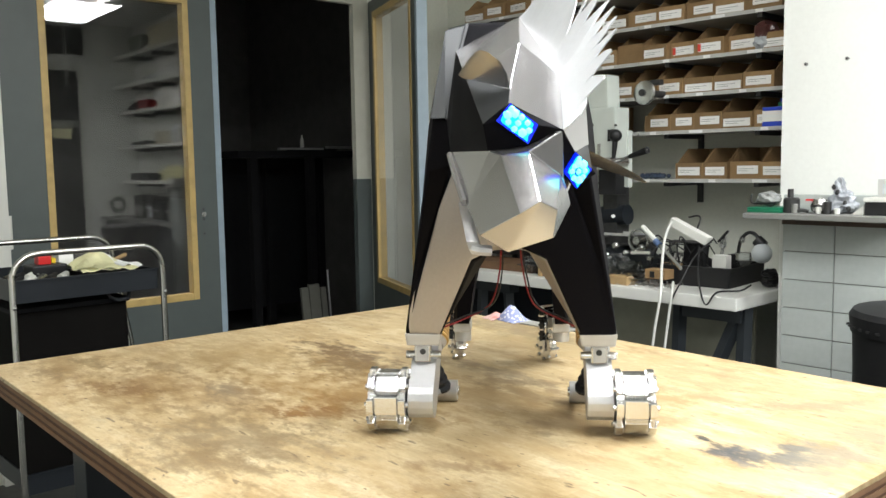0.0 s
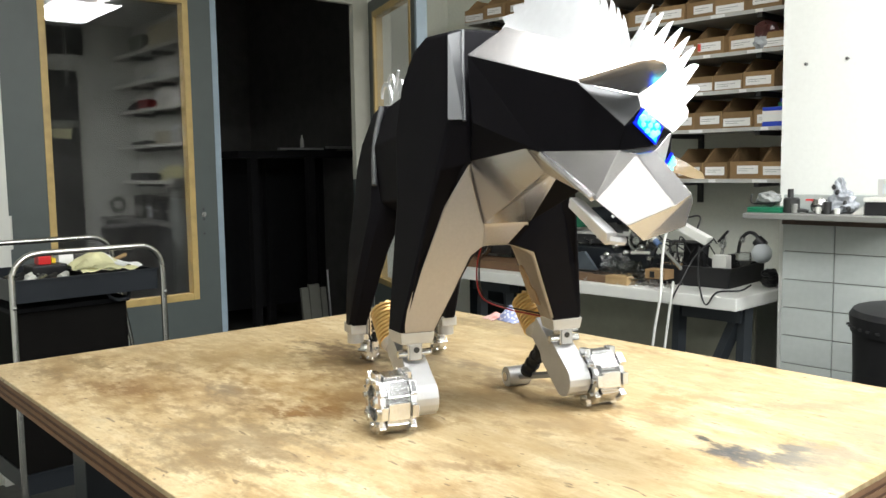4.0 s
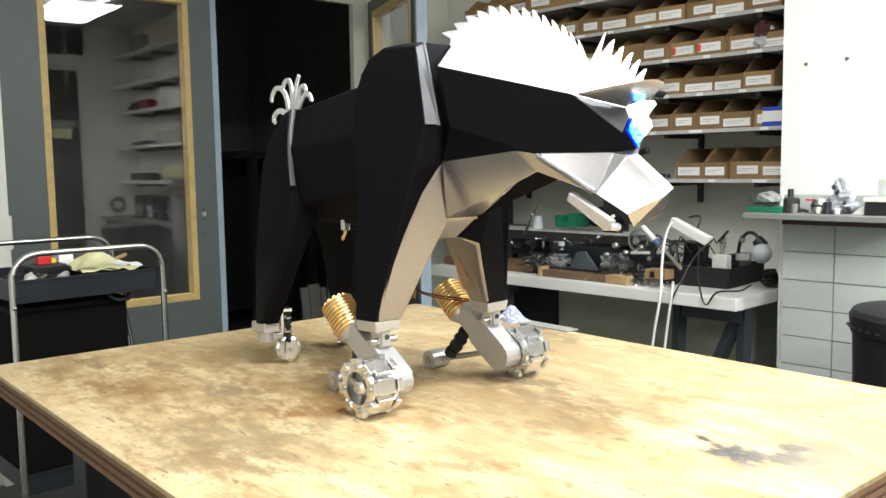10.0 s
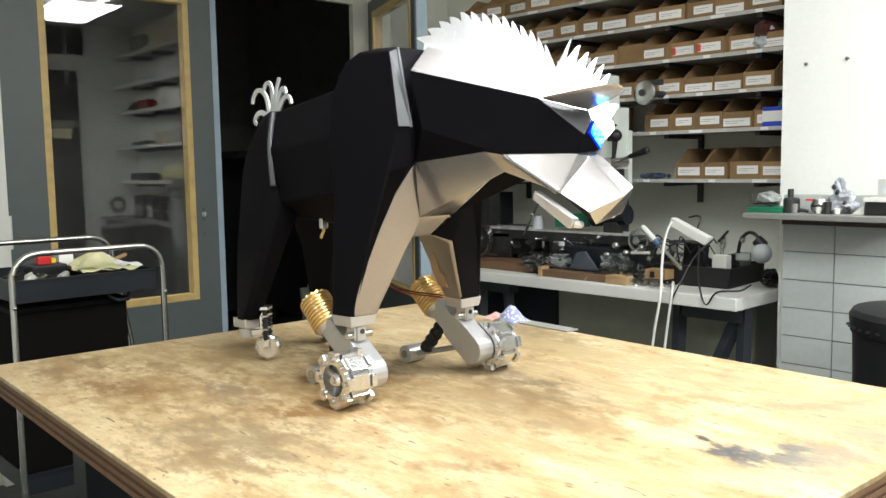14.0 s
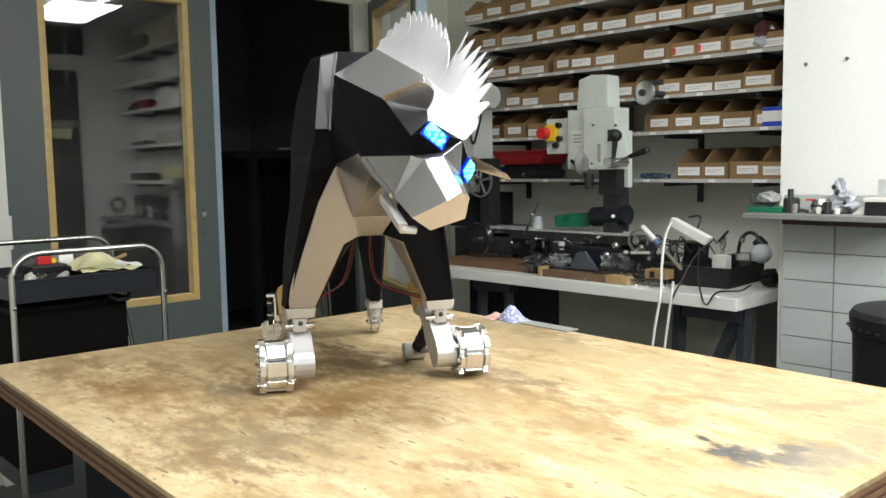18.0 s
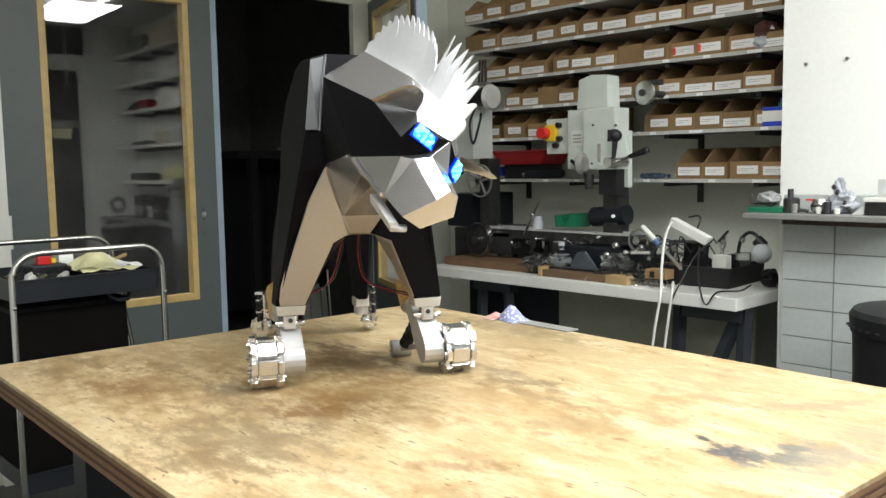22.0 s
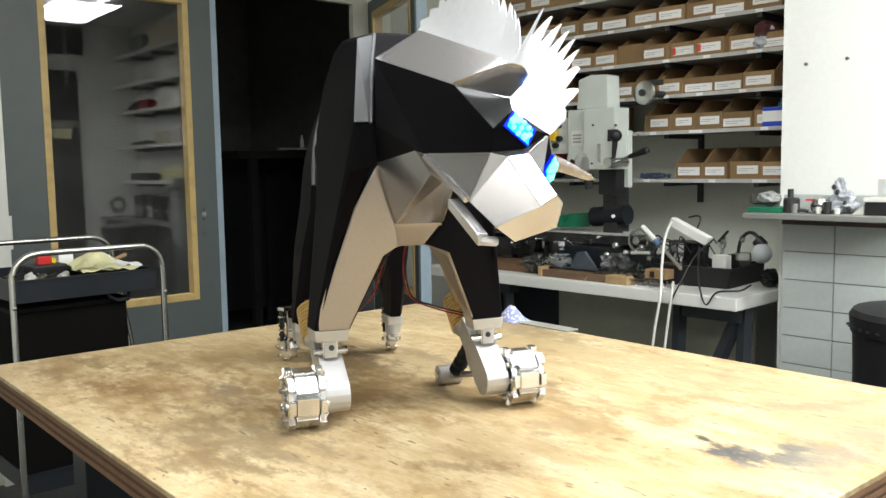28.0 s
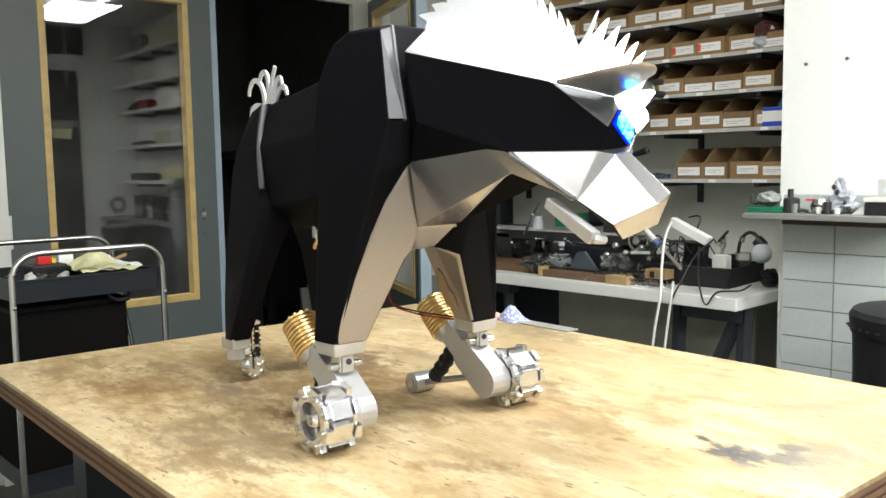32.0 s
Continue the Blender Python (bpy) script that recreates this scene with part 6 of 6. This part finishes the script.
part("dotted_fold", tent(-1.438, 1.588, 0.044, 0.030, 0.040, -0.1, 4), CLOTH, cloth, smooth=True)
part("red_fold", tent(-1.486, 1.575, 0.026, 0.024, 0.019, 0.2, 7), mat("red_white_cloth", (0.55, 0.14, 0.12), 0.85, second=(0.70, 0.64, 0.60), scale=60), cloth, smooth=True)
sheet = thing("metal_sheet", "thin grey metal sheet lying at the table edge", "sheet", at=(-1.875, 0.494, TABLE_Z), turn=-3.01)
part("sheet", box(0.43, 1.088, 0.001, 0.585, 1.128, 0.004), mat("pale_sheet_metal", (0.42, 0.42, 0.39), 0.4, 0.4, grain=0.1), sheet)

# ---- trolley ----
tr = thing("tool_trolley", "steel tube trolley with dark blue trays", "trolley")
CHROME = mat("chrome_tube", (0.62, 0.61, 0.58), 0.22, 1.0, grain=0.08, scale=30)
Y0, Y1 = 0.765, 1.215
for x, ya, yb in ((-2.60, Y0, Y1), (-3.08, 0.80, 1.25)):
    r = 0.075
    line = [(x, ya, 0.08), (x, ya, 0.5), (x, ya, 0.995 - r)]
    line += [(x, ya + r - r * math.cos(radians(g)), 0.995 - r + r * math.sin(radians(g))) for g in (15, 30, 45, 60, 75, 90)]
    line += [(x, yb - r + r * math.sin(radians(g)), 0.995 - r + r * math.cos(radians(g))) for g in (0, 15, 30, 45, 60, 75, 90)]
    line += [(x, yb + (0.055 if x < -3 else 0.0), 0.6), (x, yb + (0.06 if x < -3 else 0.0), 0.08)]
    part("end_frame", tube(line, 0.0093, 12, n=0), CHROME, tr, "bright bent steel tube", smooth=True)
    for yy in (ya, yb):
        part("caster_tyre", rod((x - 0.012, yy, 0.04), (x + 0.012, yy, 0.04), 0.04, 18), RUBBER, tr, smooth=True)
        part("bolt", ball((x + 0.013, yy, 0.845), 0.007, seg=8), STEEL, tr)
for z0, z1 in ((0.853, 0.916), (0.284, 0.342)):
    bm = box(-3.06, Y0 + 0.015, z0, -2.615, Y1 - 0.012, z0 + 0.004)
    box(-2.619, Y0 + 0.015, z0 + 0.004, -2.615, Y1 - 0.012, z1, bm)
    box(-3.06, Y0 + 0.015, z0 + 0.004, -3.056, Y1 - 0.012, z1, bm)
    box(-3.056, Y0 + 0.015, z0 + 0.004, -2.619, Y0 + 0.019, z1, bm)
    box(-3.056, Y1 - 0.016, z0 + 0.004, -2.619, Y1 - 0.012, z1, bm)
    part("tray", bm, NAVY, tr, "dark blue enamelled tray")
    part("tray_rim", box(-2.622, Y0 + 0.013, z1 - 0.003, -2.610, Y1 - 0.010, z1 + 0.003), NAVY, tr)
TZ = 0.857
rb = thing("red_case", "small red and yellow plastic box in the trolley tray", "box")
part("case", box(-2.84, 0.905, TZ + 0.022 + 0.062, -2.80, 0.943, TZ + 0.022 + 0.088), RED, rb, bevel=0.003)
part("yellow_end", box(-2.84, 0.944, TZ + 0.022 + 0.064, -2.80, 0.958, TZ + 0.022 + 0.080), YELLOW, rb, bevel=0.002)
part("stand", box(-2.87, 0.88, TZ, -2.78, 0.985, TZ + 0.022 + 0.0615), BLACK_PLASTIC, rb, bevel=0.006)
pr = thing("paper_roll", "white paper roll lying in the trolley tray", "paper roll")
part("roll", rod((-2.88, 0.985, TZ + 0.022 + 0.066), (-2.88, 1.030, TZ + 0.022 + 0.066), 0.030, 20), PAPER, pr, smooth=True)
part("packing", box(-2.94, 0.99, TZ, -2.84, 1.03, TZ + 0.022 + 0.036), BLACK_PLASTIC, pr)
yp = thing("yellow_paper", "heap of pale yellow paper sheets in the trolley tray", "paper")
for k, (hx, hy, sx, sy, hh, tw) in enumerate(((-2.76, 1.075, 0.10, 0.088, 0.058, 0.0), (-2.77, 1.10, 0.09, 0.075, 0.036, 0.35), (-2.74, 1.055, 0.08, 0.07, 0.020, -0.3))):
    bm = bmesh.new()
    bmesh.ops.create_grid(bm, x_segments=14, y_segments=14, size=0.5)
    for v in bm.verts:
        u, w = v.co.x * 2, v.co.y * 2
        h = max(0.0, 1 - abs(u) ** 1.5) * max(0.0, 1 - abs(w + 0.15) ** 1.2) * hh + 0.012 * noise.noise(v.co * 5 + Vector((k * 3.0, 0, 0)))
        v.co = Vector((hx + sx * u * math.cos(tw) - sy * w * math.sin(tw), hy + sx * u * math.sin(tw) + sy * w * math.cos(tw), TZ + 0.022 + 0.042 + 0.004 * k + h))
    bmesh.ops.solidify(bm, geom=bm.faces, thickness=0.0015)
    part("sheet", bm, YP_SHEET if k != 1 else PAPER, yp)
part("stack", box(-2.85, 1.01, TZ, -2.67, 1.16, TZ + 0.022 + 0.034), DARK_STEEL, yp)
fl = thing("file", "wooden file handle lying across the trolley", "tool")
part("handle", rod((-2.78, 1.12, TZ + 0.022 + 0.056), (-2.86, 1.205, TZ + 0.022 + 0.066), 0.007, 8), PINE, fl, smooth=True)
for k in range(9):
    st_ = thing("socket_tool", "black and white tool lying in the trolley tray", "tool", group="tools in the trolley")
    y = 0.79 + 0.035 * (k % 5)
    x = -2.66 - 0.055 * (k // 5) - 0.008 * k
    part("body", rod((x, y, TZ + 0.022 + 0.03), (x - 0.03, y + 0.03, TZ + 0.022 + 0.036), 0.010, 8), (BLACK_PLASTIC, WHITE_PLASTIC, STEEL)[k % 3], st_, smooth=True)
    part("rest", box(x - 0.03, y - 0.008, TZ, x + 0.004, y + 0.032, TZ + 0.022 + 0.020), BLACK_PLASTIC, st_)
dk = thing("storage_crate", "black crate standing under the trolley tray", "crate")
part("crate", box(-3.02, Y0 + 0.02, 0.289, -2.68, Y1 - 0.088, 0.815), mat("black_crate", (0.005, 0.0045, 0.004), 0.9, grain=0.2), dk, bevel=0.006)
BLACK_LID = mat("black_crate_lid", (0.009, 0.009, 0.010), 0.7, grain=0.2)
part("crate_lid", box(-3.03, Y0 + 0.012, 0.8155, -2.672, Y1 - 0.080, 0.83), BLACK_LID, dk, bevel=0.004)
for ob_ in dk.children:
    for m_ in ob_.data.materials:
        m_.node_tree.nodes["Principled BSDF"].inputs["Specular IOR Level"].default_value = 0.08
hn = thing("hung_hose", "dark hose hanging under the trolley tray", "hose")
part("hose", tube([(-2.66, 1.06, 0.852), (-2.655, 1.065, 0.838), (-2.655, 1.09, 0.825), (-2.655, 1.12, 0.83), (-2.66, 1.13, 0.852)], 0.006, 6), NAVY, hn, smooth=True)

# ---- store shelves at the end of the workshop, seen in the door's glass ----
STORE_Z = (1.115, 1.505, 1.89, 2.19, 2.52)
for z in STORE_Z:
    sh = thing("store_shelf", "white store shelf with loose workshop goods", "shelf", group="store shelves")
    part("board", box(0.30, 3.72, z - 0.03, 2.90, 4.0, z), SHELF, sh)
    part("front_edge", box(0.30, 3.714, z - 0.034, 2.90, 3.72, z + 0.002), WHITE_PLASTIC, sh)
    for x in (0.6, 1.2, 1.8, 2.4):
        part("bracket", box(x, 3.75, z - 0.07, x + 0.02, 4.0, z - 0.03), DARK_STEEL, sh)
BEIGE = mat("beige_carton", (0.55, 0.50, 0.36), 0.7, grain=0.08, scale=20)
OLIVE_PAINT = mat("dull_grey_carton", (0.24, 0.25, 0.22), 0.7, grain=0.1, scale=20)
GOODS = ((4, 0.72, 1.02, 0.17, BEIGE, "box", "long beige carton on the top store shelf"), (4, 1.06, 1.85, 0.20, BEIGE, "box", "long beige carton on the top store shelf"),
         (4, 2.05, 2.42, 0.16, OLIVE_PAINT, "box", "dull grey carton on the top store shelf"), (4, 1.88, 2.02, 0.05, PAPER, "heap", "loose white papers on a store shelf"),
         (3, 1.15, 1.42, 0.09, PAPER, "heap", "crumpled white paper heap on a store shelf"), (3, 1.38, 1.72, 0.13, PAPER, "heap", "crumpled white paper heap on a store shelf"),
         (3, 1.75, 2.10, 0.08, SMOKED, "heap", "cloudy plastic packs on a store shelf"), (3, 2.15, 2.32, 0.06, PAPER, "heap", "loose white papers on a store shelf"), (3, 0.75, 1.05, 0.07, SMOKED, "heap", "cloudy plastic packs on a store shelf"),
         (2, 0.78, 1.00, 0.17, WHITE_PLASTIC, "box", "white plastic box on a store shelf"), (2, 1.04, 1.24, 0.14, PAPER, "box", "white carton on a store shelf"), (2, 1.28, 1.86, 0.19, WHITE_PLASTIC, "heap", "big white bundle on a store shelf"),
         (2, 1.95, 2.25, 0.09, DULL_RED, "box", "dark red box on a store shelf"), (2, 2.30, 2.62, 0.12, BLACK_PLASTIC, "heap", "dark bundle on a store shelf"),
         (1, 0.90, 1.04, 0.20, SMOKED, "bottle", "cloudy plastic bottle on a store shelf"), (1, 1.06, 1.16, 0.24, WHITE_PLASTIC, "bottle", "white plastic bottle on a store shelf"), (1, 1.18, 1.30, 0.17, STEEL, "bottle", "shiny tin on a store shelf"),
         (1, 1.32, 1.42, 0.22, SMOKED, "bottle", "cloudy plastic bottle on a store shelf"), (1, 1.50, 1.80, 0.12, BEIGE, "box", "beige carton on a store shelf"), (1, 2.0, 2.5, 0.03, BLACK_PLASTIC, "box", "flat black case on a store shelf"),
         (0, 0.80, 1.15, 0.10, SMOKED, "heap", "cloudy plastic packs on a store shelf"), (0, 1.25, 1.85, 0.17, YP_SHEET, "heap", "heap of pale yellow packing on a store shelf"), (0, 2.0, 2.6, 0.07, NAVY, "box", "dark flat box on a store shelf"))
for n, (row, x0, x1, h, m, form, lab) in enumerate(GOODS):
    g = thing("stored_goods", lab, "goods", group="goods on the store shelves")
    z = STORE_Z[row] + 0.0005
    c = (x0 + x1) / 2
    if form == "box":
        part("body", box(x0, 3.74, z, x1, 3.94, z + h), m, g, bevel=0.004)
        part("lid", box(x0 - 0.003, 3.737, z + h + 0.0005, x1 + 0.003, 3.943, z + h + 0.012), m, g)
    elif form == "heap":
        bm = crumple((c, 3.83, z + h * 0.42), ((x1 - x0) * 0.45, 0.09, h * 0.5), 3.0 * n, rough=0.55)
        for v in bm.verts:
            v.co.z = max(v.co.z, z)
        part("bundle", bm, m, g)
        part("fold", crumple((c + 0.05, 3.77, z + h * 0.3), (0.06, 0.03, h * 0.28), 5.0 * n, sub=2, rough=0.5), m, g)
    else:
        r = (x1 - x0) * 0.45
        part("body", spin([(r, 0), (r, h * 0.7), (r * 0.4, h * 0.82), (r * 0.4, h * 0.9)], (c, 3.80, z), "z", 16), m, g, smooth=True)
        part("cap", rod((c, 3.80, z + h * 0.9), (c, 3.80, z + h), r * 0.45, 12), WHITE_PLASTIC, g, smooth=True)
setting("window_frame_1", box(2.988, 2.93, 0.25, 2.999, 3.40, 2.43), WHITE_PLASTIC, "white frame of the dark window")
DARK_PANE = mat("dark_window", (0.01, 0.012, 0.012), 0.1)
setting("window_1", box(2.978, 2.97, 0.32, 2.9875, 3.33, 2.36), DARK_PANE, "tall dark window in the far wall")
setting("window_2", box(2.985, 2.95, 2.54, 2.998, 3.42, 2.85), DARK_PANE, "dark fanlight over the window")
bar = thing("window_board", "yellow and grey boards behind the window", "board")
part("yellow_board", box(2.968, 2.98, 1.60, 2.977, 3.24, 1.71), YP_SHEET, bar)
part("grey_board", box(2.968, 2.98, 1.72, 2.977, 3.32, 1.80), OLIVE_PAINT, bar)
crd = thing("pull_cord", "pale pull cord hanging from the ceiling", "cord")
part("cord", rod((2.0, 2.93, 2.10), (2.0, 2.93, 2.899), 0.006, 8), WHITE_PLASTIC, crd, smooth=True)
part("cord_end", rod((2.0, 2.93, 2.04), (2.0, 2.93, 2.10), 0.016, 10), BLACK_PLASTIC, crd, smooth=True)
cbn = thing("base_cabinet", "dark cabinet below the store shelves", "cabinet")
part("body", box(0.30, 3.56, 0.0, 2.95, 4.0, 0.67), NAVY, cbn, bevel=0.005)
part("top", box(0.28, 3.5, 0.67, 2.97, 4.0, 0.70), LEDGE, cbn)
rnd = random.Random(61)
for k in range(7):
    x = 0.34 + 0.30 * k
    w, h = rnd.uniform(0.16, 0.27), rnd.uniform(0.14, 0.30)
    eq = thing("bench_equipment", "dark equipment case standing on the cabinet", "equipment", group="equipment on the base cabinet")
    y0 = 3.70
    part("case", box(x, y0, 0.7005, x + w, y0 + 0.2, 0.70 + h), (BLACK_PLASTIC, NAVY, DARK_STEEL)[k % 3], eq, bevel=0.006)
    part("panel", box(x + 0.02, y0 - 0.004, 0.72, x + w - 0.04, y0 - 0.0005, 0.70 + h * 0.6), (LEDGE, DARK_STEEL, SMOKED)[k % 3], eq)
    part("knob", rod((x + w - 0.025, y0 - 0.02, 0.70 + h * 0.5), (x + w - 0.025, y0, 0.70 + h * 0.5), 0.012, 10), WHITE_PLASTIC, eq, smooth=True)
hwl = thing("fan", "round steel fan standing on the cabinet", "fan")
FX, FY, FZ = 2.58, 3.585, 0.842
part("ring", spin([(0.095, 0), (0.125, 0), (0.125, 0.03), (0.095, 0.03), (0.095, 0)], (FX, FY, FZ), "x", 28), WHITE_PLASTIC, hwl, smooth=True)
part("dish", spin([(0.04, 0.02), (0.096, 0.025), (0.096, 0.03), (0.04, 0.03)], (FX, FY, FZ), "x", 28), STEEL, hwl, smooth=True)
part("hub", rod((FX - 0.02, FY, FZ), (FX + 0.04, FY, FZ), 0.042, 18), WHITE_PLASTIC, hwl, smooth=True)
part("foot", box(FX, FY - 0.04, 0.701, FX + 0.04, FY + 0.04, 0.72), DARK_STEEL, hwl)

# ---- ceiling lamps, housings of the added fill lamps too ----
for lx, ly, lz, sx, sy, lw in LAMPS_AND_FILLS:
    cl = thing("ceiling_light", "lit two-tube ceiling light from a set with added fill lamps", "ceiling light", group="ceiling lights")
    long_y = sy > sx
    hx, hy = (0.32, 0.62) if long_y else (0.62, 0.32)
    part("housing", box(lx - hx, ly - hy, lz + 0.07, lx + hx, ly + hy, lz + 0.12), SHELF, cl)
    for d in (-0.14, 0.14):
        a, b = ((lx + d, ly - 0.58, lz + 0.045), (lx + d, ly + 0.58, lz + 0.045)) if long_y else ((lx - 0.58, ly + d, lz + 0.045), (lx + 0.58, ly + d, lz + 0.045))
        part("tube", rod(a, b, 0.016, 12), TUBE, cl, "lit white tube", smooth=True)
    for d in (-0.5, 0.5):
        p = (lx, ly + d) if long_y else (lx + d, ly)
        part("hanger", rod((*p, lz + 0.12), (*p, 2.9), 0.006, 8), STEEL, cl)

# ---- the unlit room behind the doorway ----
rl = thing("wall_rail", "pale rail on the wall of the unlit room", "rail")
part("rail", box(-5.02, 3.20, 1.352, -4.99, 3.56, 1.366), ALU_SATIN, rl)
part("rail_end", box(-5.03, 3.60, 1.362, -4.99, 3.86, 1.378), ALU_SATIN, rl)
part("bracket", box(-5.06, 3.30, 1.30, -5.03, 3.70, 1.37), BLACK_PLASTIC, rl)
btl = thing("small_bottle", "small white bottle standing in the unlit room", "bottle")
part("bottle", spin([(0.014, 0), (0.014, 0.05), (0.006, 0.07), (0.006, 0.085)], (-5.0, 3.385, 1.368), "z", 12), WHITE_PLASTIC, btl, smooth=True)
dc = thing("dark_bench", "dim bench standing in the unlit room", "bench")
part("top", box(-5.6, 2.9, 1.30, -5.02, 3.95, 1.345), BLACK_PLASTIC, dc)
for yy in (2.95, 3.4, 3.86):
    for xx in (-5.55, -5.0):
        part("leg", box(xx, yy, 0.0, xx + 0.05, yy + 0.05, 1.299), BLACK_PLASTIC, dc)
# Black sheet added to keep the lower part of the unlit room dark.
part("dark_backing", box(-5.58, 2.95, 0.2, -5.56, 3.9, 1.299), BLACK_PLASTIC, dc)
for k, (y, w, h) in enumerate(((2.915, 0.05, 0.50), (2.972, 0.075, 0.515), (3.055, 0.04, 0.49))):
    pn = thing("leaning_panel", "dull pale panel leaning in the unlit room", "panel", group="leaning panels")
    bm = box(-4.32, y, 0.0, -4.30, y + w, h)
    for v in bm.verts:
        v.co.x -= 0.12 * v.co.z
    part("panel", bm, mat("dull_panel", (0.20, 0.20, 0.17), 0.6, grain=0.1), pn)
stk = thing("steel_stick", "thin bright stick leaning in the unlit room", "stick")
part("stick", rod((-4.28, 3.09, 0.0), (-4.34, 3.095, 0.60), 0.006, 8), ALU_SATIN, stk, smooth=True)

# ---- what moves ----
ROBOT = (
    (0.0, -0.8366, 0.9181, -49.4),
    (1.0, -0.8366, 0.9181, -49.4),
    (1.2, -0.8366, 0.9181, -49.4),
    (1.5, -0.8398, 0.9143, -47.6),
    (2.0, -0.8606, 0.9322, -42.9),
    (2.5, -0.8627, 0.9298, -41.6),
    (3.0, -0.8819, 0.9468, -33.4),
    (3.5, -0.8882, 0.9519, -26.9),
    (5.5, -0.9770, 0.9872, -3.9),
    (6.0, -0.9888, 0.9946, -0.5),
    (9.0, -0.9888, 0.9946, -0.5),
    (9.2, -0.9888, 0.9946, -0.5),
    (9.5, -1.0025, 0.9968, -0.3),
    (10.0, -1.0560, 0.9986, -0.2),
    (10.5, -1.0653, 0.9960, -0.1),
    (11.0, -1.1229, 0.9997, 0.2),
    (13.0, -1.1249, 1.0010, 0.4),
    (14.2, -1.1261, 1.0017, 0.5),
    (14.5, -1.1274, 0.9998, -0.8),
    (16.5, -1.1599, 0.9804, -10.0),
    (17.0, -1.1797, 0.9750, -14.7),
    (17.5, -1.1989, 0.9680, -21.4),
    (18.0, -1.2054, 0.9562, -27.2),
    (18.5, -1.2164, 0.9593, -30.6),
    (19.0, -1.2164, 0.9593, -30.6),
    (20.2, -1.2164, 0.9593, -30.6),
    (20.5, -1.2231, 0.9545, -30.2),
    (21.0, -1.2418, 0.9609, -27.8),
    (21.5, -1.2465, 0.9620, -27.4),
    (22.0, -1.2449, 0.9613, -25.9),
    (22.5, -1.2459, 0.9621, -25.9),
    (23.0, -1.2055, 0.9456, -26.8),
    (23.5, -1.1657, 0.9314, -26.9),
    (24.0, -1.1649, 0.9297, -24.0),
    (24.5, -1.1631, 0.9281, -23.5),
    (25.0, -1.1553, 0.9308, -23.7),
    (25.5, -1.1005, 0.9102, -23.8),
    (27.5, -1.0443, 0.8886, -23.1),
    (28.0, -1.0036, 0.8756, -23.9),
    (28.5, -0.9605, 0.8549, -23.4),
    (29.0, -0.9284, 0.8396, -20.3),
    (29.5, -0.9359, 0.8378, -16.4),
    (30.0, -0.9498, 0.8409, -8.2),
    (30.5, -0.9540, 0.8424, -6.7),
    (31.0, -0.9531, 0.8416, -6.7),
    (31.5, -0.9531, 0.8403, -2.3),
    (32.0, -0.9528, 0.8494, -3.9),
)
SWIVEL = (((0.0, 200), (1.2, 200), (3.5, 140), (5.5, 99), (9.2, 99), (11.0, 40), (14.2, 40), (16.0, -40), (17.0, -90), (18.5, -105), (20.2, -105), (22.5, -130), (24.0, -143), (28.0, -150), (29.0, -190), (30.0, -231), (32.0, -247)),
          ((0.0, -143), (1.2, -143), (3.5, -170), (5.5, -200), (9.2, -205), (11.0, -225), (14.2, -225), (17.0, -207), (18.5, -190), (20.2, -190), (22.5, -221), (24.0, -218), (28.0, -190), (30.0, -200), (32.0, -205)))


def motions():
    """The robot drives and turns on the tabletop; its wheels roll and its casters swivel."""
    walk(robot, [(t, pose(x, y, TABLE_Z + 0.0005, 0, 0, a)) for t, x, y, a in ROBOT])
    for wheel, side in zip(wheels, (-1, 1)):
        keys, roll, last = [], 0.0, None
        for t, x, y, a in ROBOT:
            f = Vector((math.cos(radians(a)), math.sin(radians(a))))
            p = Vector((x, y)) + side * WY * Vector((-f.y, f.x))
            if last is not None:
                roll += (p - last).dot(f) / WR
            last = p
            keys.append((t, Matrix.Translation((WX, side * WY, WR)) @ Matrix.Rotation(roll, 4, "Y")))
        walk(wheel, keys)
    for sw, at, keys in zip(casters, PIVOT, SWIVEL):
        walk(sw, [(t, pose(*at, 0, 0, a)) for t, a in keys])


motions()
